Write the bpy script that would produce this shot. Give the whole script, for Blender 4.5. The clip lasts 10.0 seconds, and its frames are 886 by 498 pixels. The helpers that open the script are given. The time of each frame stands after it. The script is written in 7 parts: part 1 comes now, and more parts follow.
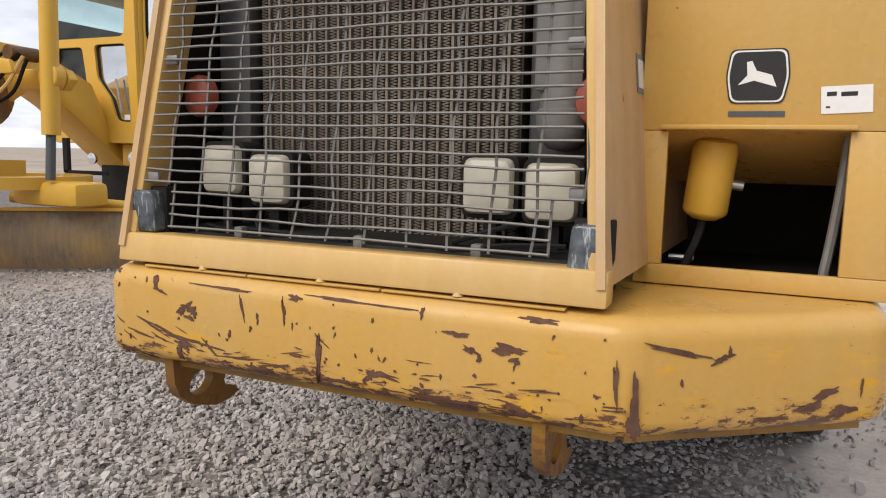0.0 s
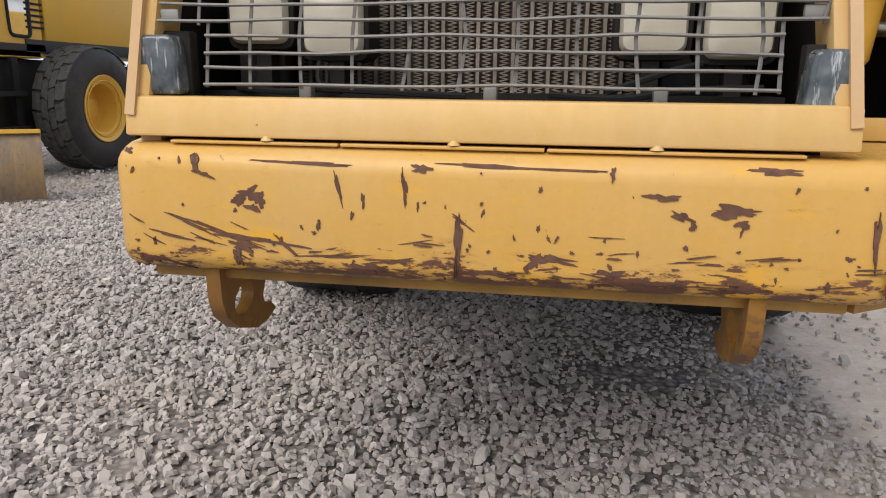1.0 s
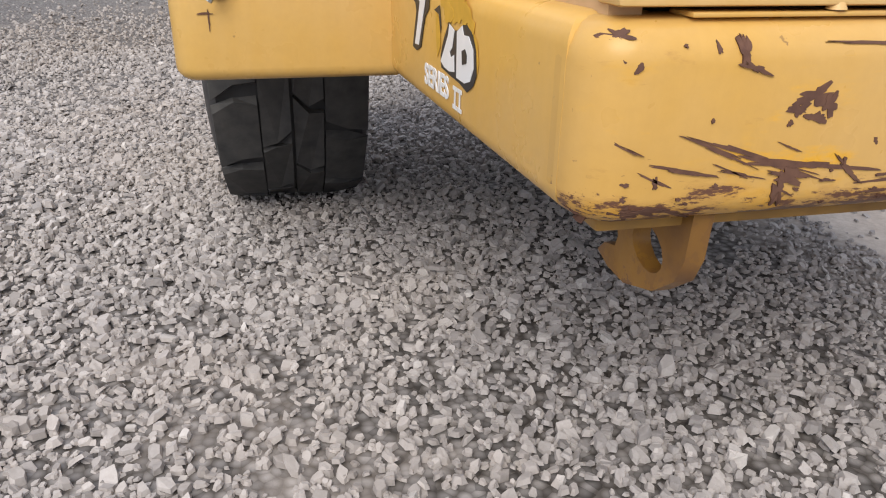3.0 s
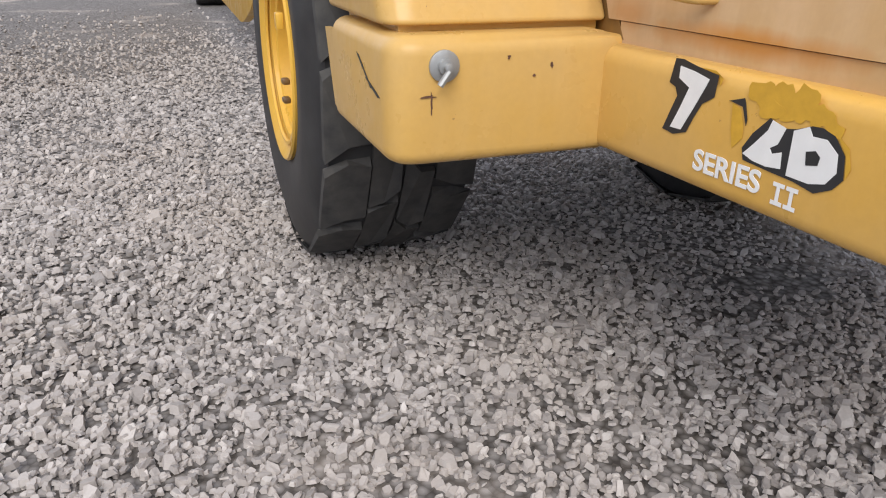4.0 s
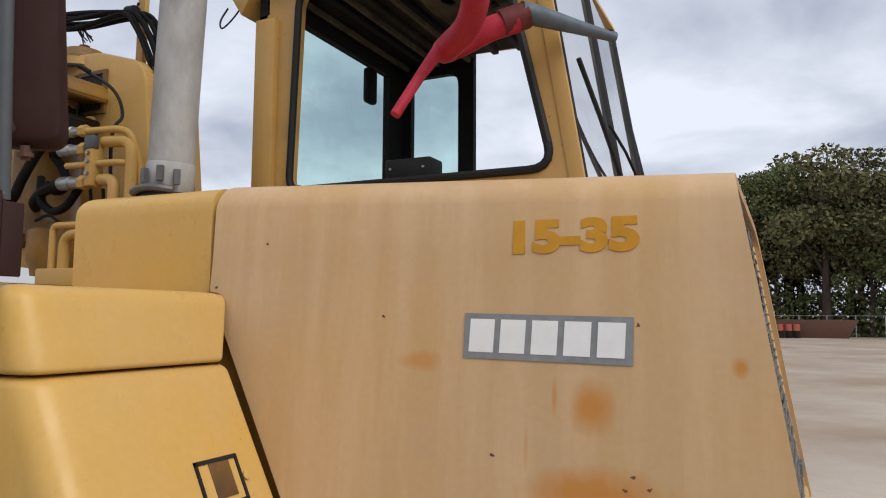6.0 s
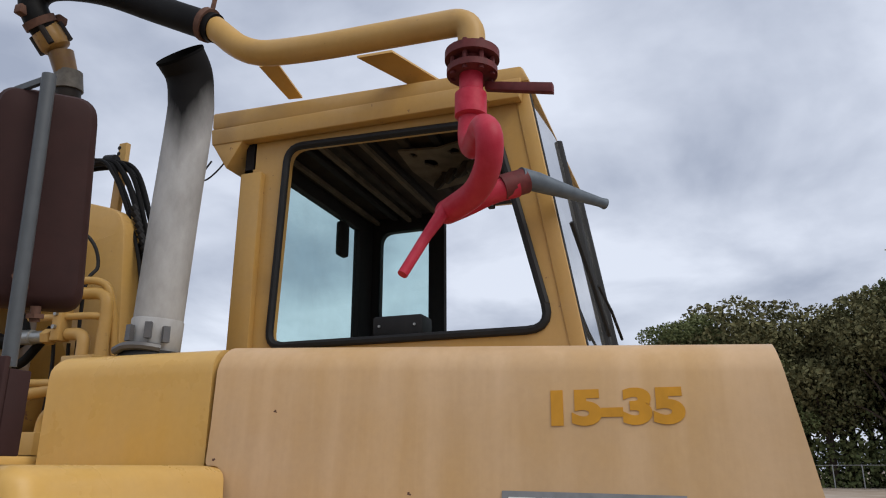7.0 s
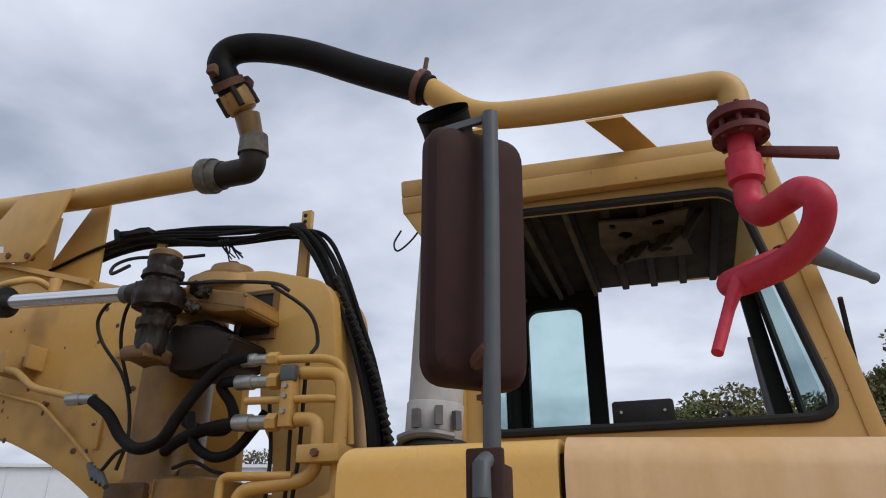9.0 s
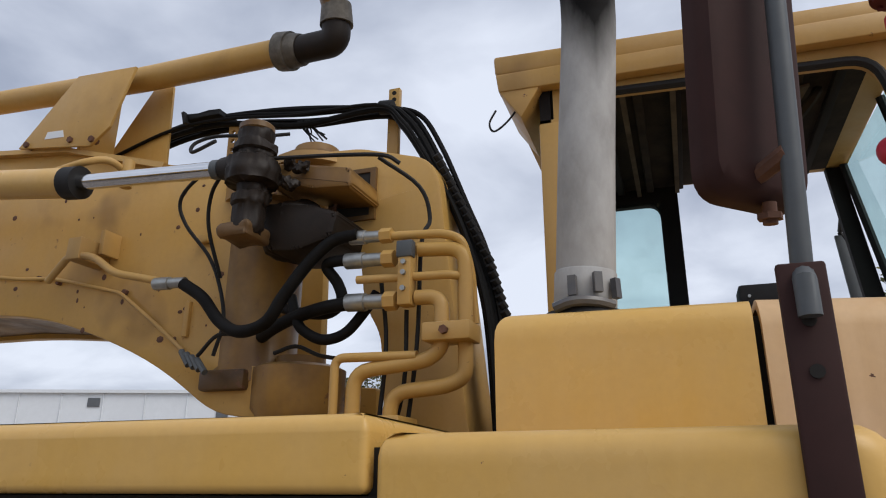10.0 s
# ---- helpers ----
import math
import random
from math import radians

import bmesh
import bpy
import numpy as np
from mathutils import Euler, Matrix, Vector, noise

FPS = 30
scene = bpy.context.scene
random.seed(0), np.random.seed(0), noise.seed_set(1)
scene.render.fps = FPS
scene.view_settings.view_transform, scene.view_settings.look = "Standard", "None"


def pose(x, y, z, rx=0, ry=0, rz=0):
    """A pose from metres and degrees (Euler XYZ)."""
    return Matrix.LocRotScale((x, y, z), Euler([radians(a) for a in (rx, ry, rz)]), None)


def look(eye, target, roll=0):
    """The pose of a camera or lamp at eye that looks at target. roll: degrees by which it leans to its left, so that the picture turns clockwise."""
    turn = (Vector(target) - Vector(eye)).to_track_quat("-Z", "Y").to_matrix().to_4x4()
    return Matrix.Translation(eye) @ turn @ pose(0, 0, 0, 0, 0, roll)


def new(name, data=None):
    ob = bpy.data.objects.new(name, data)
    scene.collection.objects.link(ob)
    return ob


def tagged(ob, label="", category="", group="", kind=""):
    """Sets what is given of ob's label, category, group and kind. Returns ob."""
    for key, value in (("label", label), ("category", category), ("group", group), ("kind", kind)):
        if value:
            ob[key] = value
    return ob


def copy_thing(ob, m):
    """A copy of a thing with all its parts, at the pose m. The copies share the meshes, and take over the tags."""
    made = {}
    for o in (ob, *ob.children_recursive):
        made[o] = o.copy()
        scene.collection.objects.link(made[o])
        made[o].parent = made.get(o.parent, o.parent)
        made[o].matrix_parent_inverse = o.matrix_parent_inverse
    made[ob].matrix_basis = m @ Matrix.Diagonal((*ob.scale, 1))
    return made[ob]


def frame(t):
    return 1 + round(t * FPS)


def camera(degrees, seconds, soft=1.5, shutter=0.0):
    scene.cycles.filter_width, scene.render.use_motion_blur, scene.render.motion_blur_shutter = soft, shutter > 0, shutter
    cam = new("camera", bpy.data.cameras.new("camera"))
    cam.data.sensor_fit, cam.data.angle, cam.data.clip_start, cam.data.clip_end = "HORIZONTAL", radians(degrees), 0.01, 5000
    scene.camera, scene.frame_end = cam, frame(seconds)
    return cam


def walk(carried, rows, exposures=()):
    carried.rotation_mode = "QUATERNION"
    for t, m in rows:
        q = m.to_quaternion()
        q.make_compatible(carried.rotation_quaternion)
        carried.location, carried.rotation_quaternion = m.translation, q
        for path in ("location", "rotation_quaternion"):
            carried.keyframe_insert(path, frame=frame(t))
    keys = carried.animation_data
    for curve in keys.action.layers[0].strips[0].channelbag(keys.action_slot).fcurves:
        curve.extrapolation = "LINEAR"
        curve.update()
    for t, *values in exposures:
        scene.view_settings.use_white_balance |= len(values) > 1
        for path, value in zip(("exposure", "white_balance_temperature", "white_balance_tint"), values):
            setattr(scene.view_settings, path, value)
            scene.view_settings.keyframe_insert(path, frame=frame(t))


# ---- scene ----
cam = camera(63.1, 10.0, soft=1.1)
PATH = [
    (0, (0.823, -1.298, 1.246), (0.028, 0.519, 0.985), 1.2),
    (0.5, (0.459, -1.217, 1.152), (-0.074, 0.689, 0.862), 1.3),
    (1, (0.142, -1.167, 1.063), (-0.193, 0.753, 0.615), 0.6),
    (1.5, (-0.102, -1.049, 0.964), (-0.245, 0.84, 0.321), 0.1),
    (2, (-0.362, -0.932, 0.953), (-0.308, 0.923, 0.206), -0.2),
    (2.2, (-0.477, -0.91, 0.962), (-0.348, 0.933, 0.196), -0.4),
    (3.3, (-1.175, -0.594, 1.068), (-0.69, 1.169, 0.257), 1.1),
    (3.5, (-1.288, -0.53, 1.09), (-0.769, 1.224, 0.281), 0.9),
    (4, (-1.61, -0.39, 1.157), (-0.97, 1.334, 0.372), 0.6),
    (4.5, (-1.743, -0.2, 1.273), (-0.802, 1.415, 0.561), 0.6),
    (5, (-1.821, -0.072, 1.388), (-0.478, 1.33, 0.907), 0.9),
    (5.5, (-2.005, -0.043, 1.49), (-0.353, 1.074, 1.346), 0.6),
    (6, (-2.047, 0.065, 1.559), (-0.25, 0.924, 1.747), 0.3),
    (6.2, (-2.035, 0.112, 1.574), (-0.225, 0.908, 1.869), 0.1),
    (7.3, (-2.148, 0.382, 1.613), (-0.361, 0.997, 2.269), -0.1),
    (7.5, (-2.184, 0.456, 1.613), (-0.411, 1.061, 2.313), -0.2),
    (8, (-2.236, 0.68, 1.597), (-0.482, 1.245, 2.375), -0.3),
    (8.5, (-2.16, 0.92, 1.653), (-0.419, 1.493, 2.451), -0.1),
    (9, (-2.17, 1.136, 1.648), (-0.43, 1.712, 2.448), -0.0),
    (9.5, (-2.175, 1.341, 1.607), (-0.422, 1.929, 2.37), 0.1),
    (10, (-2.073, 1.533, 1.552), (-0.267, 2.124, 2.177), -0.0),
]
walk(cam, [(t, look(eye, target, roll)) for t, eye, target, roll in PATH],
     exposures=((0.0, 0.5, 7050, 10), (1.5, 0.70, 6800, 10), (2.2, 0.76, 6700, 10), (4.0, 0.70, 6600, 10), (5.0, 0.70, 6500, 10), (5.5, 0.52, 6600, 10), (6.2, 0.13, 6800, 10), (7.3, 0.06, 6550, 10), (10.0, 0.12, 6600, 10)))

# ---- world, sun ----
SUN_EL, SUN_AZ = radians(45), radians(203)
world = bpy.data.worlds.new("overcast_sky")
scene.world = world
world.use_nodes = True
wn, wl = world.node_tree.nodes, world.node_tree.links
wn.clear()
w_out = wn.new("ShaderNodeOutputWorld")
w_bg = wn.new("ShaderNodeBackground")
w_sky = wn.new("ShaderNodeTexSky")
w_sky.sky_type = "NISHITA"
w_sky.sun_disc = False
w_sky.sun_elevation, w_sky.sun_rotation = SUN_EL, SUN_AZ
w_sky.air_density, w_sky.dust_density = 1.2, 3.0
w_co = wn.new("ShaderNodeTexCoord")
w_sep = wn.new("ShaderNodeSeparateXYZ")
wl.new(w_co.outputs["Generated"], w_sep.inputs[0])
# the cloud deck: direction projected onto a flat layer overhead
w_h = wn.new("ShaderNodeMath"); w_h.operation = "MAXIMUM"; w_h.inputs[1].default_value = 0.0
wl.new(w_sep.outputs[2], w_h.inputs[0])
w_add = wn.new("ShaderNodeMath"); w_add.operation = "ADD"; w_add.inputs[1].default_value = 0.22
wl.new(w_h.outputs[0], w_add.inputs[0])
w_div = wn.new("ShaderNodeVectorMath"); w_div.operation = "DIVIDE"
w_com = wn.new("ShaderNodeCombineXYZ")
for k in range(3):
    wl.new(w_add.outputs[0], w_com.inputs[k])
wl.new(w_co.outputs["Generated"], w_div.inputs[0])
wl.new(w_com.outputs[0], w_div.inputs[1])
w_n1 = wn.new("ShaderNodeTexNoise")
w_n1.inputs["Scale"].default_value, w_n1.inputs["Detail"].default_value = 1.7, 6.0
w_n1.inputs["Roughness"].default_value, w_n1.inputs["Distortion"].default_value = 0.5, 0.25
wl.new(w_div.outputs[0], w_n1.inputs["Vector"])
w_r1 = wn.new("ShaderNodeValToRGB")
w_r1.color_ramp.elements[0].position, w_r1.color_ramp.elements[0].color = 0.30, (0.36, 0.41, 0.53, 1)
w_r1.color_ramp.elements[1].position, w_r1.color_ramp.elements[1].color = 0.60, (0.76, 0.82, 0.95, 1)
wl.new(w_n1.outputs["Fac"], w_r1.inputs["Fac"])
w_sc = wn.new("ShaderNodeMixRGB"); w_sc.blend_type = "MULTIPLY"; w_sc.inputs[0].default_value = 1.0
w_sc.inputs[2].default_value = (0.10, 0.10, 0.10, 1)
wl.new(w_sky.outputs[0], w_sc.inputs[1])
w_mix = wn.new("ShaderNodeMixRGB"); w_mix.inputs[0].default_value = 0.9
wl.new(w_sc.outputs[0], w_mix.inputs[1])
wl.new(w_r1.outputs[0], w_mix.inputs[2])
wl.new(w_mix.outputs[0], w_bg.inputs["Color"])
w_bg.inputs["Strength"].default_value = 1.0
wl.new(w_bg.outputs[0], w_out.inputs[0])

sun_data = bpy.data.lights.new("sun", "SUN")
sun_data.energy, sun_data.angle, sun_data.color = 1.65, radians(40), (1.0, 0.96, 0.9)
sun = new("sun", sun_data)
SUN_DIR = Vector((math.sin(SUN_AZ) * math.cos(SUN_EL), math.cos(SUN_AZ) * math.cos(SUN_EL), math.sin(SUN_EL)))
sun.matrix_world = look(SUN_DIR * 30, (0, 0, 0))


# ---- materials ----
def material(name):
    m = bpy.data.materials.new(name)
    m.use_nodes = True
    nt = m.node_tree
    b = nt.nodes["Principled BSDF"]
    return m, nt.nodes, nt.links, b


def ramp(nodes, links, src, p0, p1, c0=(0, 0, 0, 1), c1=(1, 1, 1, 1)):
    r = nodes.new("ShaderNodeValToRGB")
    r.color_ramp.elements[0].position, r.color_ramp.elements[0].color = p0, c0
    r.color_ramp.elements[1].position, r.color_ramp.elements[1].color = p1, c1
    links.new(src, r.inputs["Fac"])
    return r.outputs["Color"]


def tex(nodes, links, kind, vec, scale, detail=4.0, rough=0.55, stretch=None):
    if stretch:
        mp = nodes.new("ShaderNodeMapping")
        mp.inputs["Scale"].default_value = stretch
        links.new(vec, mp.inputs["Vector"])
        vec = mp.outputs[0]
    n = nodes.new("ShaderNodeTexNoise" if kind == "noise" else "ShaderNodeTexVoronoi")
    n.inputs["Scale"].default_value = scale
    if kind == "noise":
        n.inputs["Detail"].default_value, n.inputs["Roughness"].default_value = detail, rough
    links.new(vec, n.inputs["Vector"])
    return n.outputs["Fac"] if kind == "noise" else n.outputs["Distance"]


def mixc(nodes, links, fac, a, b, mode="MIX"):
    m = nodes.new("ShaderNodeMixRGB")
    m.blend_type = mode
    for k, v in ((0, fac), (1, a), (2, b)):
        if isinstance(v, (int, float)):
            m.inputs[k].default_value = v
        elif isinstance(v, tuple):
            m.inputs[k].default_value = (*v, 1)
        else:
            links.new(v, m.inputs[k])
    return m.outputs[0]


def mul(nodes, links, a, b):
    m = nodes.new("ShaderNodeMath")
    m.operation = "MULTIPLY"
    for k, v in ((0, a), (1, b)):
        if isinstance(v, (int, float)):
            m.inputs[k].default_value = v
        else:
            links.new(v, m.inputs[k])
    return m.outputs[0]


def bump(nodes, links, b, src, strength, dist=0.002):
    bp = nodes.new("ShaderNodeBump")
    bp.inputs["Strength"].default_value, bp.inputs["Distance"].default_value = strength, dist
    links.new(src, bp.inputs["Height"])
    links.new(bp.outputs[0], b.inputs["Normal"])


def paint(name, base, faded, fade=0.5, chips=0.66, rough=0.42, streak=0.25, stain=0.0, gloss_var=0.15, rust=(0.13, 0.060, 0.038), spots=(), worn_below=None, run_scale=(26, 26, 1.3), stain_col=(0.45, 0.17, 0.04)):
    """Weathered machine paint: chalky fading, run-down streaks, small rust chips. chips: threshold, lower means more."""
    m, n, l, b = material(name)
    co = n.new("ShaderNodeTexCoord").outputs["Object"]
    big = ramp(n, l, tex(n, l, "noise", co, 2.3, 5, 0.6), 0.35, 0.68)
    col = mixc(n, l, mul(n, l, big, fade), base, faded)
    run = ramp(n, l, tex(n, l, "noise", co, 1.0, 5, 0.6, run_scale), 0.42, 0.72)
    col = mixc(n, l, mul(n, l, run, streak), col, tuple(min(1, c * 1.25 + 0.03) for c in faded))
    fine = tex(n, l, "noise", co, 60, 4, 0.6)
    col = mixc(n, l, 0.07, col, ramp(n, l, fine, 0.3, 0.7, (0.3, 0.22, 0.15, 1), (1, 0.95, 0.85, 1)), "MULTIPLY")
    if stain:
        st = ramp(n, l, tex(n, l, "noise", co, 2.9, 3, 0.5), 0.60, 0.74)
        col = mixc(n, l, mul(n, l, st, stain), col, stain_col)
    for sy_, sz_, ry_, rz_, amount in spots:
        # an old soft-edged stain on the near side panel
        mp = n.new("ShaderNodeMapping")
        mp.inputs["Location"].default_value = (0.63 * 2, -sy_ / ry_, -sz_ / rz_)
        mp.inputs["Scale"].default_value = (2, 1 / ry_, 1 / rz_)
        l.new(co, mp.inputs["Vector"])
        ln = n.new("ShaderNodeVectorMath"); ln.operation = "LENGTH"
        l.new(mp.outputs[0], ln.inputs[0])
        wob = n.new("ShaderNodeMath"); wob.operation = "ADD"
        l.new(ln.outputs["Value"], wob.inputs[0])
        l.new(mul(n, l, tex(n, l, "noise", co, 14, 3, 0.6, (1, 1, 0.35)), 0.7), wob.inputs[1])
        col = mixc(n, l, mul(n, l, ramp(n, l, wob.outputs[0], 0.55, 1.55, (1, 1, 1, 1), (0, 0, 0, 1)), amount), col, (0.50, 0.20, 0.035))
    clus = ramp(n, l, tex(n, l, "noise", co, 4.0, 2, 0.5), 0.42, 0.68)
    chip = ramp(n, l, tex(n, l, "noise", co, 34, 6, 0.62), chips, chips + 0.02)
    chip = mul(n, l, chip, clus)
    if worn_below:
        # scraped lower lip: stretched scuffs that thicken towards the bottom edge
        sp = n.new("ShaderNodeSeparateXYZ")
        l.new(co, sp.inputs[0])
        low = n.new("ShaderNodeMapRange")
        low.inputs[1].default_value, low.inputs[2].default_value = worn_below[1], worn_below[0]
        low.inputs[3].default_value, low.inputs[4].default_value = -0.10, 0.115
        l.new(sp.outputs[2], low.inputs[0])
        sc = tex(n, l, "noise", co, 9, 7, 0.68, (1, 1, 3.2))
        ad = n.new("ShaderNodeMath"); ad.operation = "ADD"
        l.new(sc, ad.inputs[0]); l.new(low.outputs[0], ad.inputs[1])
        scuff = ramp(n, l, ad.outputs[0], 0.60, 0.63)
        mxc = n.new("ShaderNodeMath"); mxc.operation = "MAXIMUM"
        l.new(chip, mxc.inputs[0]); l.new(scuff, mxc.inputs[1])
        fine_sc = n.new("ShaderNodeMath"); fine_sc.operation = "ADD"
        l.new(tex(n, l, "noise", co, 42, 6, 0.7, (0.5, 1, 1.6)), fine_sc.inputs[0]); l.new(low.outputs[0], fine_sc.inputs[1])
        mx2 = n.new("ShaderNodeMath"); mx2.operation = "MAXIMUM"
        l.new(mxc.outputs[0], mx2.inputs[0]); l.new(ramp(n, l, fine_sc.outputs[0], 0.615, 0.66), mx2.inputs[1])
        # a brown graze round the scuffs
        col = mixc(n, l, mul(n, l, ramp(n, l, ad.outputs[0], 0.52, 0.62), 0.45), col, (0.36, 0.185, 0.055))
        mxc = mx2
        bright = ramp(n, l, tex(n, l, "noise", co, 6, 4, 0.6, (1, 1, 2)), 0.5, 0.66)
        lo2 = ramp(n, l, ad.outputs[0], 0.44, 0.55)
        col = mixc(n, l, mul(n, l, mul(n, l, bright, lo2), 0.8), col, (0.72, 0.37, 0.02))
        chip = mxc.outputs[0]
    col = mixc(n, l, chip, col, rust)
    l.new(col, b.inputs["Base Color"])
    rr = ramp(n, l, tex(n, l, "noise", co, 7, 4, 0.6), 0.3, 0.7, (rough - gloss_var,) * 3 + (1,), (rough + gloss_var,) * 3 + (1,))
    l.new(rr, b.inputs["Roughness"])
    b.inputs["Specular IOR Level"].default_value = 0.35
    hgt = mixc(n, l, 0.5, tex(n, l, "noise", co, 160, 3, 0.6), chip, "SUBTRACT")
    bump(n, l, b, hgt, 0.12, 0.001)
    return m


def plain(name, col, rough=0.5, metal=0.0, var=0.25, scale=30, bumpy=0.15, second=None):
    m, n, l, b = material(name)
    co = n.new("ShaderNodeTexCoord").outputs["Object"]
    f = ramp(n, l, tex(n, l, "noise", co, scale, 5, 0.6), 0.3, 0.7)
    two = second or tuple(c * (1 - var) for c in col)
    c = mixc(n, l, f, col, two)
    g = ramp(n, l, tex(n, l, "noise", co, scale * 0.13, 4, 0.6), 0.35, 0.65)
    c = mixc(n, l, mul(n, l, g, 0.5), c, tuple(min(1, v * (1 - var) + 0.01) for v in col))
    l.new(c, b.inputs["Base Color"])
    b.inputs["Roughness"].default_value, b.inputs["Metallic"].default_value = rough, metal
    b.inputs["Specular IOR Level"].default_value = 0.25 if rough > 0.44 else 0.5
    bump(n, l, b, tex(n, l, "noise", co, scale * 4, 3, 0.6), bumpy, 0.001)
    return m


def glass(name, tint, rough=0.02):
    m, n, l, b = material(name)
    co = n.new("ShaderNodeTexCoord").outputs["Object"]
    tr = n.new("ShaderNodeBsdfTransparent")
    gl = n.new("ShaderNodeBsdfGlossy")
    gl.inputs["Roughness"].default_value = rough
    dirt = n.new("ShaderNodeBsdfDiffuse")
    dirt.inputs["Color"].default_value = (0.45, 0.45, 0.42, 1)
    tr.inputs["Color"].default_value = (*tint, 1)
    fr = n.new("ShaderNodeFresnel")
    fr.inputs["IOR"].default_value = 1.45
    a = n.new("ShaderNodeMixShader")
    l.new(fr.outputs[0], a.inputs[0]); l.new(tr.outputs[0], a.inputs[1]); l.new(gl.outputs[0], a.inputs[2])
    d = n.new("ShaderNodeMixShader")
    l.new(mul(n, l, ramp(n, l, tex(n, l, "noise", co, 6, 5, 0.6), 0.35, 0.75), 0.12), d.inputs[0])
    l.new(a.outputs[0], d.inputs[1]); l.new(dirt.outputs[0], d.inputs[2])
    l.new(d.outputs[0], n["Material Output"].inputs["Surface"])
    return m


M_BUMPER = paint("bumper_yellow", (0.58, 0.33, 0.070), (0.57, 0.365, 0.145), 0.7, 0.675, 0.36, 0.08, worn_below=(0.73, 0.83))
M_SKIRT = paint("skirt_yellow", (0.64, 0.37, 0.08), (0.60, 0.39, 0.15), 0.6, 0.705, 0.34, 0.08)
M_BODY = paint("body_yellow", (0.60, 0.36, 0.09), (0.55, 0.37, 0.16), 0.6, 0.705, 0.34, 0.10)
M_HOOD = paint("faded_hood_yellow", (0.545, 0.342, 0.155), (0.525, 0.358, 0.21), 0.9, 0.77, 0.46, 0.46, run_scale=(11, 11, 0.55),
               spots=((0.79, 1.466, 0.10, 0.040, 0.6), (0.423, 1.385, 0.075, 0.095, 0.9), (0.42, 1.225, 0.25, 0.085, 0.9), (0.147, 1.469, 0.030, 0.034, 0.9), (0.493, 1.40, 0.012, 0.08, 0.7), (0.55, 1.30, 0.010, 0.10, 0.4), (0.62, 1.0, 0.45, 0.05, 0.8), (0.98, 1.02, 0.14, 0.06, 0.45)))
M_FRAME = paint("frame_yellow", (0.62, 0.385, 0.125), (0.58, 0.40, 0.20), 0.6, 0.70, 0.45, 0.2)
M_CAB = paint("cab_yellow", (0.50, 0.295, 0.075), (0.44, 0.285, 0.12), 0.7, 0.675, 0.45, 0.12, stain=0.35, stain_col=(0.16, 0.085, 0.035))
M_NECK = paint("gooseneck_yellow", (0.54, 0.31, 0.07), (0.45, 0.28, 0.10), 0.8, 0.66, 0.42, 0.10, stain=0.6, stain_col=(0.12, 0.06, 0.025))
# grease on yellow, darkened further for the shadow round the pivots
M_GREASY = paint("greasy_shaded_yellow", (0.24, 0.13, 0.035), (0.045, 0.025, 0.013), 1.0, 0.56, 0.45, 0.3)
M_STAINED = paint("stained_yellow", (0.43, 0.24, 0.055), (0.12, 0.066, 0.028), 0.9, 0.60, 0.45, 0.3)
M_HOOK = paint("hook_yellow", (0.32, 0.16, 0.03), (0.09, 0.042, 0.024), 1.0, 0.50, 0.5, 0.05)
M_GRADER = paint("other_machine_yellow", (0.66, 0.38, 0.05), (0.55, 0.34, 0.08), 0.5, 0.74, 0.42, 0.1)
M_RIM = paint("rim_yellow", (0.72, 0.42, 0.06), (0.68, 0.42, 0.10), 0.4, 0.70, 0.4, 0.05)
M_RUST = plain("rusty_steel", (0.17, 0.085, 0.055), 0.8, 0.0, 0.5, 40, 0.4, (0.085, 0.042, 0.032))
M_BROWN = plain("brown_painted_steel", (0.040, 0.014, 0.012), 0.75, 0.0, 0.3, 20, 0.15)
M_BLACK = plain("black_rubber", (0.016, 0.016, 0.017), 0.62, 0.0, 0.35, 30, 0.3)
M_HOSE = plain("hose_rubber", (0.006, 0.0055, 0.0055), 0.6, 0.0, 0.4, 60, 0.3)
M_HOSE.node_tree.nodes["Principled BSDF"].inputs["Specular IOR Level"].default_value = 0.12
# near-black for dark steel, and for shade in gaps and hollows
M_DARK = plain("dark_steel_and_shade", (0.02, 0.018, 0.016), 0.8, 0.0, 0.4, 20, 0.2)
M_GREASE = plain("grease", (0.018, 0.011, 0.007), 0.55, 0.0, 0.5, 30, 0.5)
M_TYRE = plain("tyre_rubber", (0.040, 0.040, 0.041), 0.72, 0.0, 0.35, 14, 0.5, (0.085, 0.081, 0.076))
M_SIDEWALL = plain("tyre_sidewall", (0.022, 0.022, 0.024), 0.5, 0.0, 0.3, 9, 0.3, (0.045, 0.045, 0.046))
# dark grey; its blue tint paints in a reflection of the sky
M_SHROUD = plain("sky_tinted_grey", (0.055, 0.060, 0.072), 0.35, 0.0, 0.5, 12, 0.2, (0.12, 0.11, 0.10))
M_GALV = plain("galvanised_steel", (0.46, 0.47, 0.47), 0.45, 0.6, 0.3, 18, 0.2)
M_STEEL = plain("zinc_fitting", (0.42, 0.43, 0.42), 0.38, 0.8, 0.3, 40, 0.2)
M_CHROME = plain("chrome_rod", (0.72, 0.73, 0.75), 0.14, 1.0, 0.1, 10, 0.02)
M_STACK = plain("silver_stack_paint", (0.29, 0.285, 0.275), 0.55, 0.3, 0.3, 8, 0.15)


